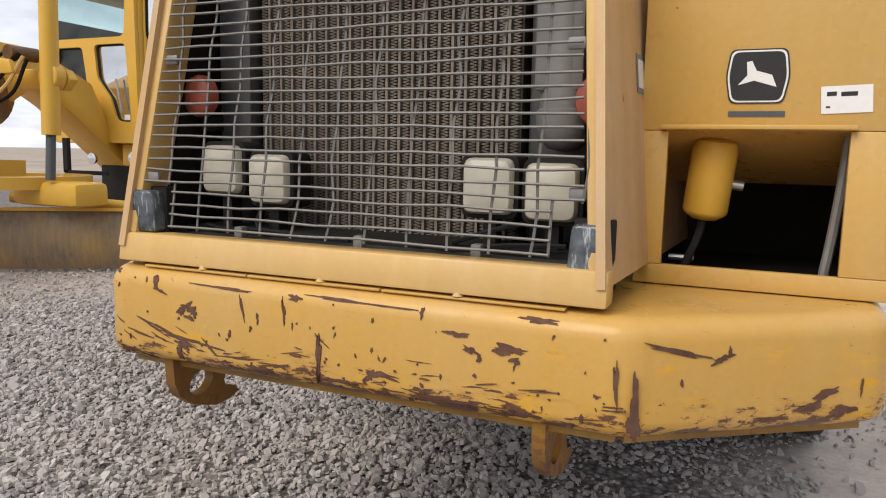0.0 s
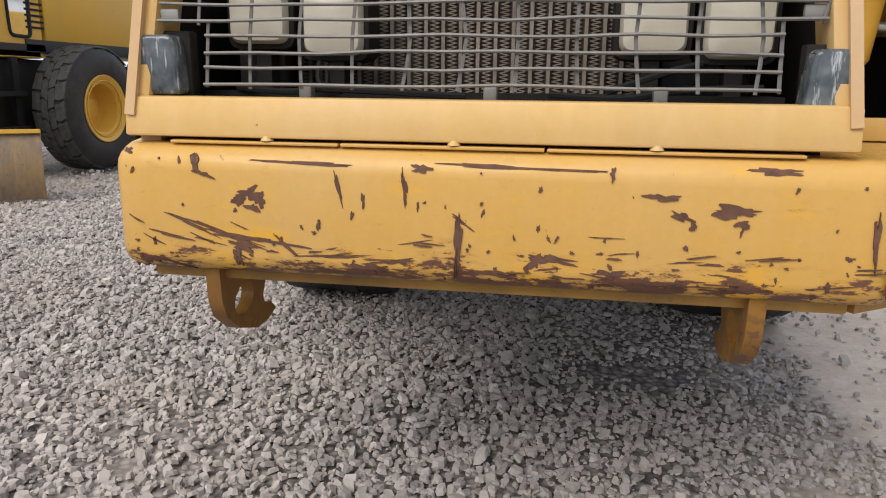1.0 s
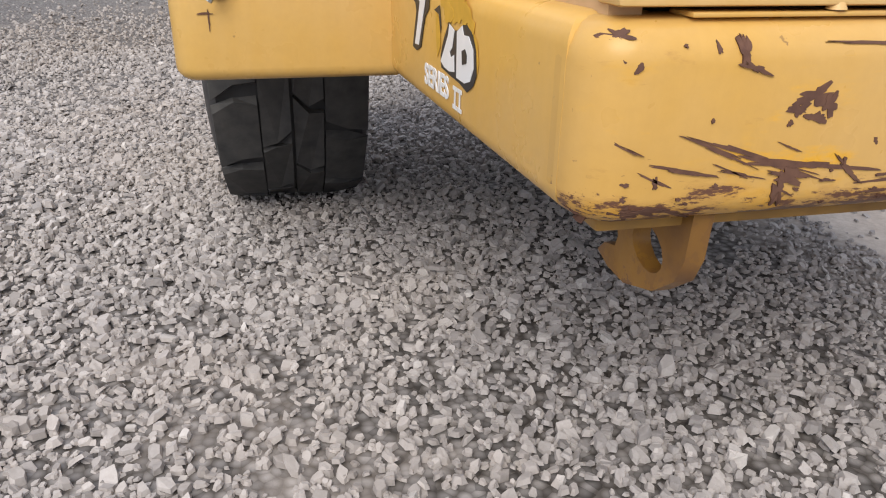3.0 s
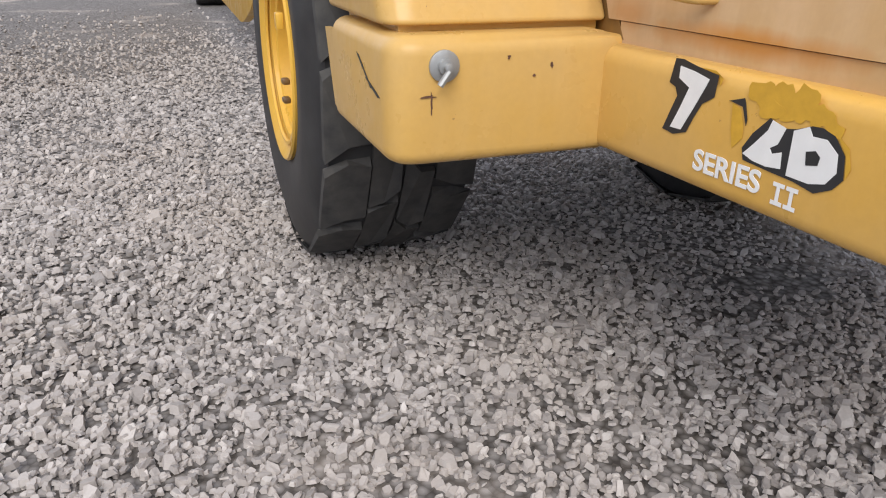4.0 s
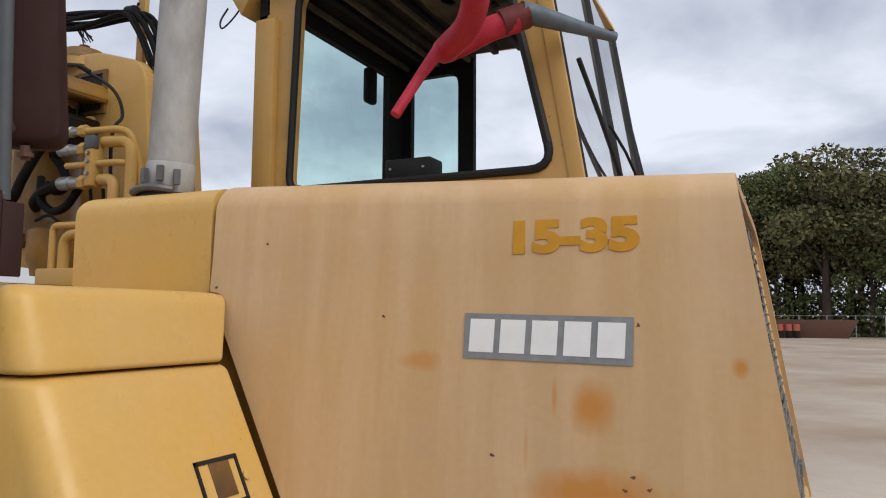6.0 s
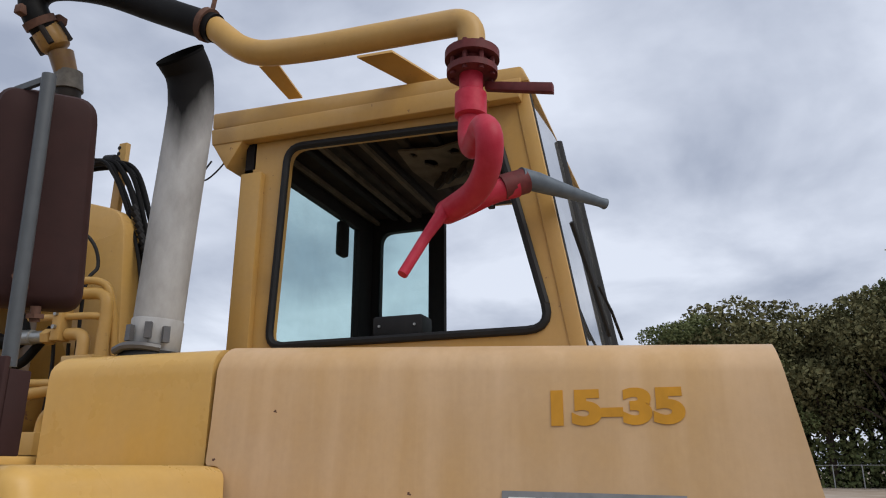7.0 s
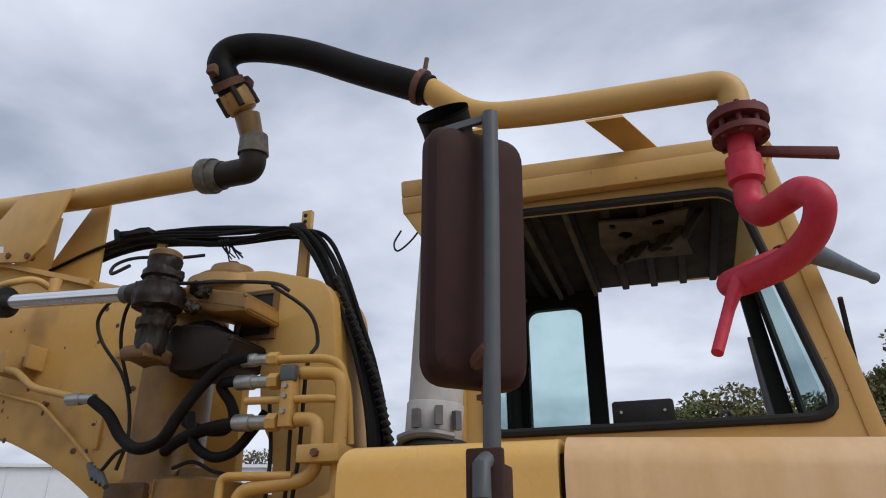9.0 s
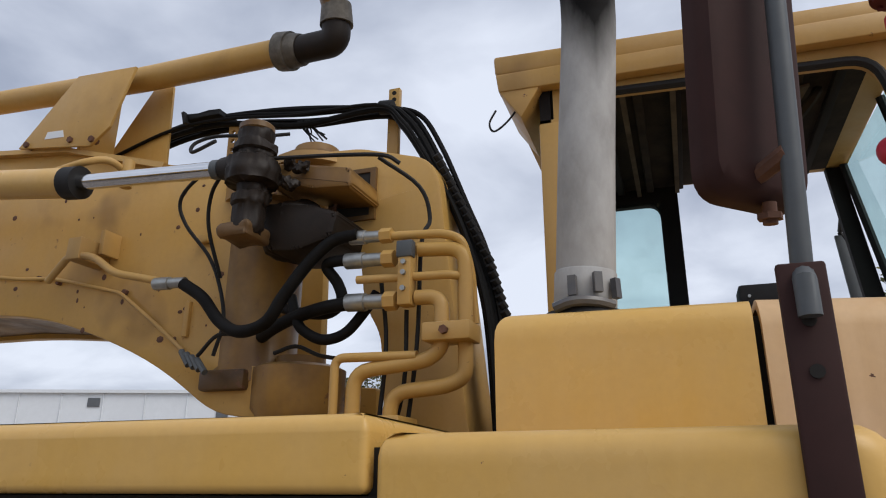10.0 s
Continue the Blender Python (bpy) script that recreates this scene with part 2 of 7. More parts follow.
def stack_mat():
    m, n, l, b = material("sooty_silver_stack")
    co = n.new("ShaderNodeTexCoord").outputs["Object"]
    sp = n.new("ShaderNodeSeparateXYZ")
    l.new(co, sp.inputs[0])
    def math2(op, a, b2):
        k = n.new("ShaderNodeMath"); k.operation = op
        for q, v in ((0, a), (1, b2)):
            if isinstance(v, (int, float)):
                k.inputs[q].default_value = v
            else:
                l.new(v, k.inputs[q])
        return k.outputs[0]

    # soot in a tongue running down the side that the mouth leans to
    dx, dy = math2("ADD", sp.outputs[0], 0.49), math2("ADD", sp.outputs[1], -1.68)
    u = math2("ABSOLUTE", math2("ADD", math2("MULTIPLY", dx, 0.42), math2("MULTIPLY", dy, -0.90)), 0)
    ahead = math2("ADD", math2("MULTIPLY", dx, -0.90), math2("MULTIPLY", dy, -0.42))
    grain = math2("MULTIPLY", tex(n, l, "noise", co, 14, 5, 0.6, (1, 1, 0.35)), 0.10)
    lev = math2("ADD", math2("SUBTRACT", sp.outputs[2], math2("MULTIPLY", u, 1.9)), grain)
    lev = math2("ADD", lev, math2("MULTIPLY", math2("MINIMUM", ahead, 0.0), 1.6))
    soot = ramp(n, l, math2("SUBTRACT", lev, 2.0), 0.475, 0.655)
    base = mixc(n, l, ramp(n, l, tex(n, l, "noise", co, 7, 6, 0.65, (1, 1, 0.5)), 0.35, 0.7), (0.42, 0.42, 0.415), (0.25, 0.245, 0.235))
    l.new(mixc(n, l, soot, base, (0.007, 0.0065, 0.0065)), b.inputs["Base Color"])
    b.inputs["Roughness"].default_value, b.inputs["Metallic"].default_value = 0.7, 0.0
    b.inputs["Specular IOR Level"].default_value = 0.12
    bump(n, l, b, tex(n, l, "noise", co, 90, 3, 0.6), 0.15, 0.001)
    return m


M_SOOTY = stack_mat()
M_SOOT = plain("soot", (0.004, 0.004, 0.004), 0.95, 0.0, 0.2, 20, 0.2)
M_SOOT.node_tree.nodes["Principled BSDF"].inputs["Specular IOR Level"].default_value = 0.03
M_COUPLING = plain("dull_cast_coupling", (0.19, 0.175, 0.15), 0.6, 0.2, 0.5, 30, 0.3, (0.07, 0.06, 0.05))
M_GREYBAR = plain("grey_painted_tube", (0.10, 0.11, 0.118), 0.5, 0.2, 0.2, 25, 0.15)
M_RED = plain("red_pipe_paint", (0.40, 0.012, 0.035), 0.5, 0.0, 0.3, 22, 0.2, (0.52, 0.04, 0.07))
M_REDFL = plain("rusty_red_flange", (0.16, 0.03, 0.03), 0.6, 0.0, 0.5, 30, 0.3)
M_BLUEGREY = plain("blue_grey_nozzle", (0.13, 0.16, 0.19), 0.5, 0.1, 0.4, 20, 0.2)
M_WIRE = plain("screen_wire", (0.22, 0.21, 0.20), 0.55, 0.3, 0.3, 60, 0.2)
M_CORE = plain("radiator_core", (0.09, 0.075, 0.06), 0.7, 0.2, 0.4, 25, 0.3)
M_FIN = plain("radiator_fin", (0.34, 0.285, 0.235), 0.6, 0.2, 0.5, 12, 0.3)
M_LAMP = plain("dusty_lamp_lens", (0.60, 0.565, 0.47), 0.3, 0.0, 0.12, 12, 0.1)


def clear_lens():
    m, n, l, b = material("scratched_clear_lens")
    co = n.new("ShaderNodeTexCoord").outputs["Object"]
    col = mixc(n, l, ramp(n, l, tex(n, l, "noise", co, 14, 3, 0.6), 0.35, 0.65), (0.035, 0.045, 0.055), (0.16, 0.185, 0.20))
    scr = ramp(n, l, tex(n, l, "noise", co, 1.0, 5, 0.65, (110, 110, 16)), 0.56, 0.66)
    l.new(mixc(n, l, mul(n, l, scr, 0.7), col, (0.55, 0.57, 0.58)), b.inputs["Base Color"])
    b.inputs["Roughness"].default_value = 0.07
    bump(n, l, b, scr, 0.3, 0.002)
    return m


M_CLEAR = clear_lens()
M_AMBER = plain("faded_red_lens", (0.42, 0.10, 0.06), 0.35, 0.0, 0.2, 12, 0.1)
M_DECALW = plain("white_decal", (0.80, 0.80, 0.79), 0.4, 0.0, 0.1, 30, 0.05)
M_DECALK = plain("black_decal", (0.035, 0.035, 0.037), 0.45, 0.0, 0.3, 30, 0.1)
M_DECALG = plain("grey_decal_backing", (0.26, 0.27, 0.28), 0.5, 0.0, 0.3, 40, 0.1)
M_GLUE = plain("bright_unfaded_yellow", (0.66, 0.375, 0.045), 0.45, 0.0, 0.2, 40, 0.1)
M_STENCIL = plain("ochre_stencil_paint", (0.62, 0.29, 0.022), 0.5, 0.0, 0.25, 20, 0.1)
M_GLASS = glass("tinted_cab_glass", (0.60, 0.80, 0.78))
# near-black on the cab's inner walls, seat and dash alike
M_CABIN = plain("near_black_cab_inside", (0.014, 0.011, 0.011), 0.8, 0.0, 0.4, 9, 0.3)
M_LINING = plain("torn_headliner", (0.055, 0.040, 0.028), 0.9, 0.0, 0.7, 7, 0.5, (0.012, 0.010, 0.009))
M_WHITE = plain("white_cladding", (0.66, 0.70, 0.74), 0.6, 0.0, 0.08, 3, 0.1)
M_DKGREY = plain("dark_grey_window", (0.10, 0.11, 0.12), 0.3, 0.0, 0.2, 3, 0.1)
M_BARK = plain("bark", (0.09, 0.065, 0.05), 0.9, 0.0, 0.4, 20, 0.6)


def leaf_mat(name, a, b2):
    m, n, l, b = material(name)
    g = n.new("ShaderNodeNewGeometry")
    l.new(mixc(n, l, g.outputs["Random Per Island"], a, b2), b.inputs["Base Color"])
    b.inputs["Roughness"].default_value = 0.8
    b.inputs["Specular IOR Level"].default_value = 0.12
    return m


M_LEAF = leaf_mat("leaves_green", (0.080, 0.100, 0.040), (0.155, 0.170, 0.072))
M_LEAF2 = leaf_mat("leaves_autumn", (0.090, 0.092, 0.042), (0.165, 0.150, 0.072))


def stone_mat():
    m, n, l, b = material("crushed_stone")
    g = n.new("ShaderNodeNewGeometry").outputs["Random Per Island"]
    r = n.new("ShaderNodeValToRGB")
    e = r.color_ramp.elements
    e[0].position, e[0].color = 0.0, (0.27, 0.248, 0.237, 1)
    e[1].position, e[1].color = 1.0, (0.60, 0.562, 0.535, 1)
    for p, c in ((0.30, (0.40, 0.368, 0.352, 1)), (0.75, (0.465, 0.426, 0.404, 1)), (0.96, (0.52, 0.48, 0.456, 1))):
        x = e.new(p)
        x.color = c
    l.new(g, r.inputs["Fac"])
    co = n.new("ShaderNodeTexCoord").outputs["Object"]
    col = mixc(n, l, 0.22, r.outputs[0], ramp(n, l, tex(n, l, "noise", co, 120, 4, 0.6), 0.3, 0.7, (0.45, 0.42, 0.4, 1), (1, 1, 1, 1)), "MULTIPLY")
    col = mixc(n, l, mul(n, l, ramp(n, l, tex(n, l, "noise", co, 0.9, 4, 0.6), 0.45, 0.7), 0.35), col, (0.40, 0.335, 0.28))
    l.new(col, b.inputs["Base Color"])
    b.inputs["Roughness"].default_value = 0.85
    b.inputs["Specular IOR Level"].default_value = 0.25
    bump(n, l, b, tex(n, l, "noise", co, 300, 3, 0.6), 0.3, 0.001)
    return m


def ground_mat():
    m, n, l, b = material("gravel_yard")
    co = n.new("ShaderNodeTexCoord").outputs["Object"]
    v = n.new("ShaderNodeTexVoronoi")
    v.inputs["Scale"].default_value = 38
    l.new(co, v.inputs["Vector"])
    cell = n.new("ShaderNodeSeparateColor")
    l.new(v.outputs["Color"], cell.inputs[0])
    # base tone kept dark: shade in the gaps between stones is part of it
    st = ramp(n, l, cell.outputs[0], 0.0, 1.0, (0.15, 0.138, 0.132, 1), (0.33, 0.305, 0.29, 1))
    # cell borders darkened as the shade between neighbouring stones
    edge = ramp(n, l, v.outputs["Distance"], 0.25, 0.75, (1, 1, 1, 1), (0.35, 0.33, 0.31, 1))
    st = mixc(n, l, 1.0, st, edge, "MULTIPLY")
    # packed dirt: off to the machine's far side, by the other machine, and all the distance
    mott = tex(n, l, "noise", co, 3, 6, 0.65)
    dirtc = mixc(n, l, ramp(n, l, mott, 0.3, 0.7), (0.48, 0.40, 0.34), (0.66, 0.58, 0.51))
    dirtc = mixc(n, l, 0.35, dirtc, ramp(n, l, tex(n, l, "noise", co, 45, 5, 0.7), 0.35, 0.65, (0.55, 0.52, 0.5, 1), (1, 1, 1, 1)), "MULTIPLY")
    sep = n.new("ShaderNodeSeparateXYZ")
    l.new(co, sep.inputs[0])

    def span(src, a, b2, wobble):
        k = n.new("ShaderNodeMath"); k.operation = "MULTIPLY_ADD"
        l.new(tex(n, l, "noise", co, 1.3, 5, 0.65), k.inputs[0])
        k.inputs[1].default_value = wobble
        l.new(src, k.inputs[2])
        r = n.new("ShaderNodeMapRange")
        for q, val in ((1, a + wobble / 2), (2, b2 + wobble / 2), (3, 0.0), (4, 1.0)):
            r.inputs[q].default_value = val
        l.new(k.outputs[0], r.inputs[0])
        return r.outputs[0]

    def most(a, b2):
        k = n.new("ShaderNodeMath"); k.operation = "MAXIMUM"
        l.new(a, k.inputs[0]); l.new(b2, k.inputs[1])
        return k.outputs[0]

    right = span(sep.outputs[0], 0.6, 1.15, 0.9)
    beside = mul(n, l, mul(n, l, span(sep.outputs[0], -3.3, -4.2, 1.2), span(sep.outputs[1], 7.5, 5.5, 1.0)), 0.7)
    far = n.new("ShaderNodeVectorMath"); far.operation = "LENGTH"
    l.new(co, far.inputs[0])
    away = mul(n, l, span(far.outputs["Value"], 26, 40, 8), 0.85)
    patch = mul(n, l, ramp(n, l, tex(n, l, "noise", co, 0.8, 5, 0.6), 0.58, 0.70), 0.5)
    dirtc = mixc(n, l, most(away, span(sep.outputs[0], 2.5, 7.0, 2.0)), dirtc, mixc(n, l, ramp(n, l, tex(n, l, "noise", co, 0.25, 6, 0.65), 0.35, 0.65), (0.29, 0.22, 0.16), (0.42, 0.36, 0.30)))
    l.new(mixc(n, l, most(most(right, beside), most(away, patch)), st, dirtc), b.inputs["Base Color"])
    b.inputs["Roughness"].default_value = 0.9
    b.inputs["Specular IOR Level"].default_value = 0.2
    hgt = mixc(n, l, 0.5, v.outputs["Distance"], tex(n, l, "noise", co, 25, 6, 0.7))
    bump(n, l, b, hgt, 0.55, 0.012)
    return m


M_STONE, M_GROUND = stone_mat(), ground_mat()


# ---- building helpers ----
def thing(name, label, category, base=(0, 0, 0), group="", kind=""):
    ob = new(name)
    ob.empty_display_size = 0.1
    ob.location = base
    ob.matrix_basis = Matrix.Translation(base)
    return tagged(ob, label, category, group, kind)


PLACE = [Matrix.Identity(4)]      # where a group that is laid out in its own measure is set down


def part(name, bm, material, parent=None, label="", smooth=True):
    me = bpy.data.meshes.new(name)
    bm.transform(PLACE[0])
    bmesh.ops.recalc_face_normals(bm, faces=bm.faces)
    for f in bm.faces:
        f.smooth = smooth
    bm.to_mesh(me)
    bm.free()
    if smooth:
        me.set_sharp_from_angle(angle=radians(38))
    me.materials.append(material)
    ob = new(name, me)
    if parent:
        ob.parent = parent
        if parent.parent is None:
            ob.matrix_parent_inverse = Matrix.Translation(-parent.location)
    if label:
        ob["label"] = label
    return ob


def box(bm, x0, x1, y0, y1, z0, z1, bev=0.0, seg=2, m=None):
    b = bmesh.new()
    bmesh.ops.create_cube(b, size=1)
    for v in b.verts:
        v.co = Vector(((x0 + x1) / 2 + v.co.x * (x1 - x0), (y0 + y1) / 2 + v.co.y * (y1 - y0), (z0 + z1) / 2 + v.co.z * (z1 - z0)))
    if bev:
        bmesh.ops.bevel(b, geom=b.edges[:], offset=bev, segments=seg, profile=0.5, affect="EDGES")
    return merge(bm, b, m)


def merge(bm, b, m=None):
    if m is not None:
        bmesh.ops.transform(b, matrix=m, verts=b.verts[:])
    vs = {v: bm.verts.new(v.co) for v in b.verts}
    for f in b.faces:
        bm.faces.new([vs[v] for v in f.verts])
    b.free()
    return bm


def bx(*a, **k):
    return box(bmesh.new(), *a, **k)


def prism(pts, axis, a, b, bev=0.0, seg=2, bm=None):
    """A closed outline (two coordinates each, in the order of the remaining axes) drawn out along an axis from a to b."""
    w = bmesh.new()
    put = {"x": lambda p, t: (t, p[0], p[1]), "y": lambda p, t: (p[0], t, p[1]), "z": lambda p, t: (p[0], p[1], t)}[axis]
    lo = [w.verts.new(put(p, a)) for p in pts]
    hi = [w.verts.new(put(p, b)) for p in pts]
    w.faces.new(lo)
    w.faces.new(hi[::-1])
    for i in range(len(pts)):
        j = (i + 1) % len(pts)
        w.faces.new((lo[i], lo[j], hi[j], hi[i]))
    bmesh.ops.recalc_face_normals(w, faces=w.faces)
    if bev:
        bmesh.ops.bevel(w, geom=w.edges[:], offset=bev, segments=seg, profile=0.5, affect="EDGES")
    return merge(bm or bmesh.new(), w)


def smooth_line(pts, n=8):
    """Catmull-Rom through the points."""
    P = [Vector(p) for p in pts]
    if len(P) < 3:
        return P
    P = [P[0] * 2 - P[1]] + P + [P[-1] * 2 - P[-2]]
    out = []
    for i in range(1, len(P) - 2):
        a, b, c, d = P[i - 1:i + 3]
        for k in range(n):
            t = k / n
            out.append(0.5 * ((2 * b) + (c - a) * t + (2 * a - 5 * b + 4 * c - d) * t * t + (3 * b - a - 3 * c + d) * t ** 3))
    out.append(P[-2])
    return out


def round_line(pts, r, n=6):
    """A polyline whose corners are rounded, as a bent pipe."""
    P = [Vector(p) for p in pts]
    out = [P[0]]
    for i in range(1, len(P) - 1):
        a, b = P[i - 1] - P[i], P[i + 1] - P[i]
        q = min(r, a.length * 0.49, b.length * 0.49)
        s, e = P[i] + a.normalized() * q, P[i] + b.normalized() * q
        for k in range(n + 1):
            t = k / n
            out.append(s * (1 - t) ** 2 + P[i] * 2 * t * (1 - t) + e * t * t)
    out.append(P[-1])
    return out


def tube(line, r, sides=12, bm=None, cap=True):
    """A round tube along a line; r is one radius or one for each point."""
    bm = bm or bmesh.new()
    P = [Vector(p) for p in line]
    R = r if isinstance(r, (list, tuple)) else [r] * len(P)
    rings, up = [], None
    for i, p in enumerate(P):
        d = (P[min(i + 1, len(P) - 1)] - P[max(i - 1, 0)]).normalized()
        if up is None:
            up = d.orthogonal().normalized()
        up = (up - d * up.dot(d)).normalized()
        s = d.cross(up)
        rings.append([bm.verts.new(p + (up * math.cos(2 * math.pi * k / sides) + s * math.sin(2 * math.pi * k / sides)) * R[i]) for k in range(sides)])
    for a, b in zip(rings, rings[1:]):
        for k in range(sides):
            bm.faces.new((a[k], a[(k + 1) % sides], b[(k + 1) % sides], b[k]))
    if cap:
        bm.faces.new(rings[0][::-1])
        bm.faces.new(rings[-1])
    return bm


def lathe(profile, m, seg=48, bm=None, ends=True):
    """Profile of (radius, height) spun round local z, then placed by m."""
    bm = bm or bmesh.new()
    rings = []
    for r, h in profile:
        rings.append([bm.verts.new(m @ Vector((r * math.cos(2 * math.pi * k / seg), r * math.sin(2 * math.pi * k / seg), h))) for k in range(seg)])
    for a, b in zip(rings, rings[1:]):
        for k in range(seg):
            bm.faces.new((a[k], a[(k + 1) % seg], b[(k + 1) % seg], b[k]))
    if ends and profile[0][0] > 1e-4:
        bm.faces.new(rings[0][::-1])
    if ends and profile[-1][0] > 1e-4:
        bm.faces.new(rings[-1])
    bmesh.ops.remove_doubles(bm, verts=bm.verts[:], dist=1e-5)
    return bm


def bar(a, b, w, h, bm=None):
    """A flat bar from a to b, w wide across and h high."""
    a, b = Vector(a), Vector(b)
    d = (b - a).normalized()
    s = d.cross(Vector((0, 0, 1))).normalized()
    u = s.cross(d)
    bm = bm or bmesh.new()
    q = [[bm.verts.new(p + s * i * w / 2 + u * j * h / 2) for i, j in ((-1, -1), (1, -1), (1, 1), (-1, 1))] for p in (a, b)]
    bm.faces.new(q[0]); bm.faces.new(q[1][::-1])
    for k in range(4):
        bm.faces.new((q[0][k], q[0][(k + 1) % 4], q[1][(k + 1) % 4], q[1][k]))
    return bm


def rod(a, b, r, sides=14, bm=None):
    return tube([a, b], r, sides, bm)


def along(a, b):
    """A pose at a whose z axis points to b."""
    a, b = Vector(a), Vector(b)
    return Matrix.Translation(a) @ (b - a).to_track_quat("Z", "Y").to_matrix().to_4x4()


def outline(pts, r, n=5):
    """A closed outline with its corners rounded; r is one radius or one for each corner."""
    out = []
    N = len(pts)
    for i in range(N):
        p, q = Vector(pts[i]), r[i] if isinstance(r, (list, tuple)) else r
        a, b = Vector(pts[i - 1]) - p, Vector(pts[(i + 1) % N]) - p
        q = min(q, a.length * 0.49, b.length * 0.49)
        if q < 1e-4:
            out.append(p)
            continue
        s, e = p + a.normalized() * q, p + b.normalized() * q
        for k in range(n + 1):
            t = k / n
            out.append(s * (1 - t) ** 2 + p * 2 * t * (1 - t) + e * t * t)
    return out


def inset(pts, d):
    """The outline moved inwards by d (outline runs anticlockwise)."""
    out = []
    N = len(pts)
    for i in range(N):
        a, p, b = pts[i - 1], pts[i], pts[(i + 1) % N]
        e1, e2 = (p - a).normalized(), (b - p).normalized()
        n1, n2 = Vector((-e1.y, e1.x)), Vector((-e2.y, e2.x))
        nn = n1 + n2
        if nn.length < 1e-5:
            nn = n1.copy()
        nn.normalize()
        out.append(p + nn * d / max(0.35, nn.dot(n1)))
    return out


def stack(layers, bm=None, close=True):
    """Outlines at heights, joined into a skin: [(outline, z), ...]; all outlines have as many points."""
    bm = bm or bmesh.new()
    rings = [[bm.verts.new((p.x, p.y, z if not callable(z) else z(p.x, p.y))) for p in o] for o, z in layers]
    for a, b in zip(rings, rings[1:]):
        N = len(a)
        for k in range(N):
            bm.faces.new((a[k], a[(k + 1) % N], b[(k + 1) % N], b[k]))
    if close:
        bm.faces.new(rings[0][::-1])
        bm.faces.new(rings[-1])
    return bm


def lumpy(bm, amp, scale, cuts=2):
    """Roughens a skin as caked grease or a coarse casting does."""
    bmesh.ops.subdivide_edges(bm, edges=bm.edges[:], cuts=cuts, use_grid_fill=True)
    bm.normal_update()
    for v in bm.verts:
        v.co += v.normal * amp * (noise.noise(v.co * scale) + 0.6 * noise.noise(v.co * scale * 2.7))
    return bm


def sheet(outer, holes, axis, a, b):
    """A flat plate with holes through it, drawn out along an axis from a to b."""
    w = bmesh.new()
    edges = []
    for loop in [outer] + holes:
        vs = [w.verts.new((p[0], p[1], 0)) for p in loop]
        edges += [w.edges.new((vs[i], vs[(i + 1) % len(vs)])) for i in range(len(vs))]
    bmesh.ops.triangle_fill(w, edges=edges, use_beauty=True)

    def inside(q, loop):
        c = False
        for i in range(len(loop)):
            s, e = loop[i], loop[i - 1]
            if (s[1] > q.y) != (e[1] > q.y) and q.x < (e[0] - s[0]) * (q.y - s[1]) / (e[1] - s[1]) + s[0]:
                c = not c
        return c
    bmesh.ops.delete(w, geom=[f for f in w.faces if any(inside(f.calc_center_median(), h) for h in holes)], context="FACES_ONLY")
    res = bmesh.ops.extrude_face_region(w, geom=w.faces[:])
    for v in res["geom"]:
        if isinstance(v, bmesh.types.BMVert):
            v.co.z = 1.0
    put = {"x": lambda p, t: (t, p.x, p.y), "y": lambda p, t: (p.x, t, p.y), "z": lambda p, t: (p.x, p.y, t)}[axis]
    for v in w.verts:
        v.co = put(v.co, a + (b - a) * v.co.z)
    bmesh.ops.recalc_face_normals(w, faces=w.faces)
    return w


# ---- ground ----
def build_ground():
    bm = bmesh.new()
    n = 60
    xs = sorted({math.copysign(abs(i / n) ** 2.5 * 400, i) for i in range(-n, n + 1)})
    grid = []
    for x in xs:
        row = []
        for y in xs:
            d = math.hypot(x, y)
            h = 0.012 * noise.noise((x * 0.7, y * 0.7, 0)) + (0.05 * noise.noise((x * 0.12, y * 0.12, 3)) if d > 6 else 0)
            row.append(bm.verts.new((x, y, h - 0.012)))
        grid.append(row)
    for i in range(len(xs) - 1):
        for j in range(len(xs) - 1):
            bm.faces.new((grid[i][j], grid[i + 1][j], grid[i + 1][j + 1], grid[i][j + 1]))
    g = part("ground", bm, M_GROUND)
    return tagged(g, "flat yard of grey gravel and tan dirt", "ground", kind="structure")


build_ground()


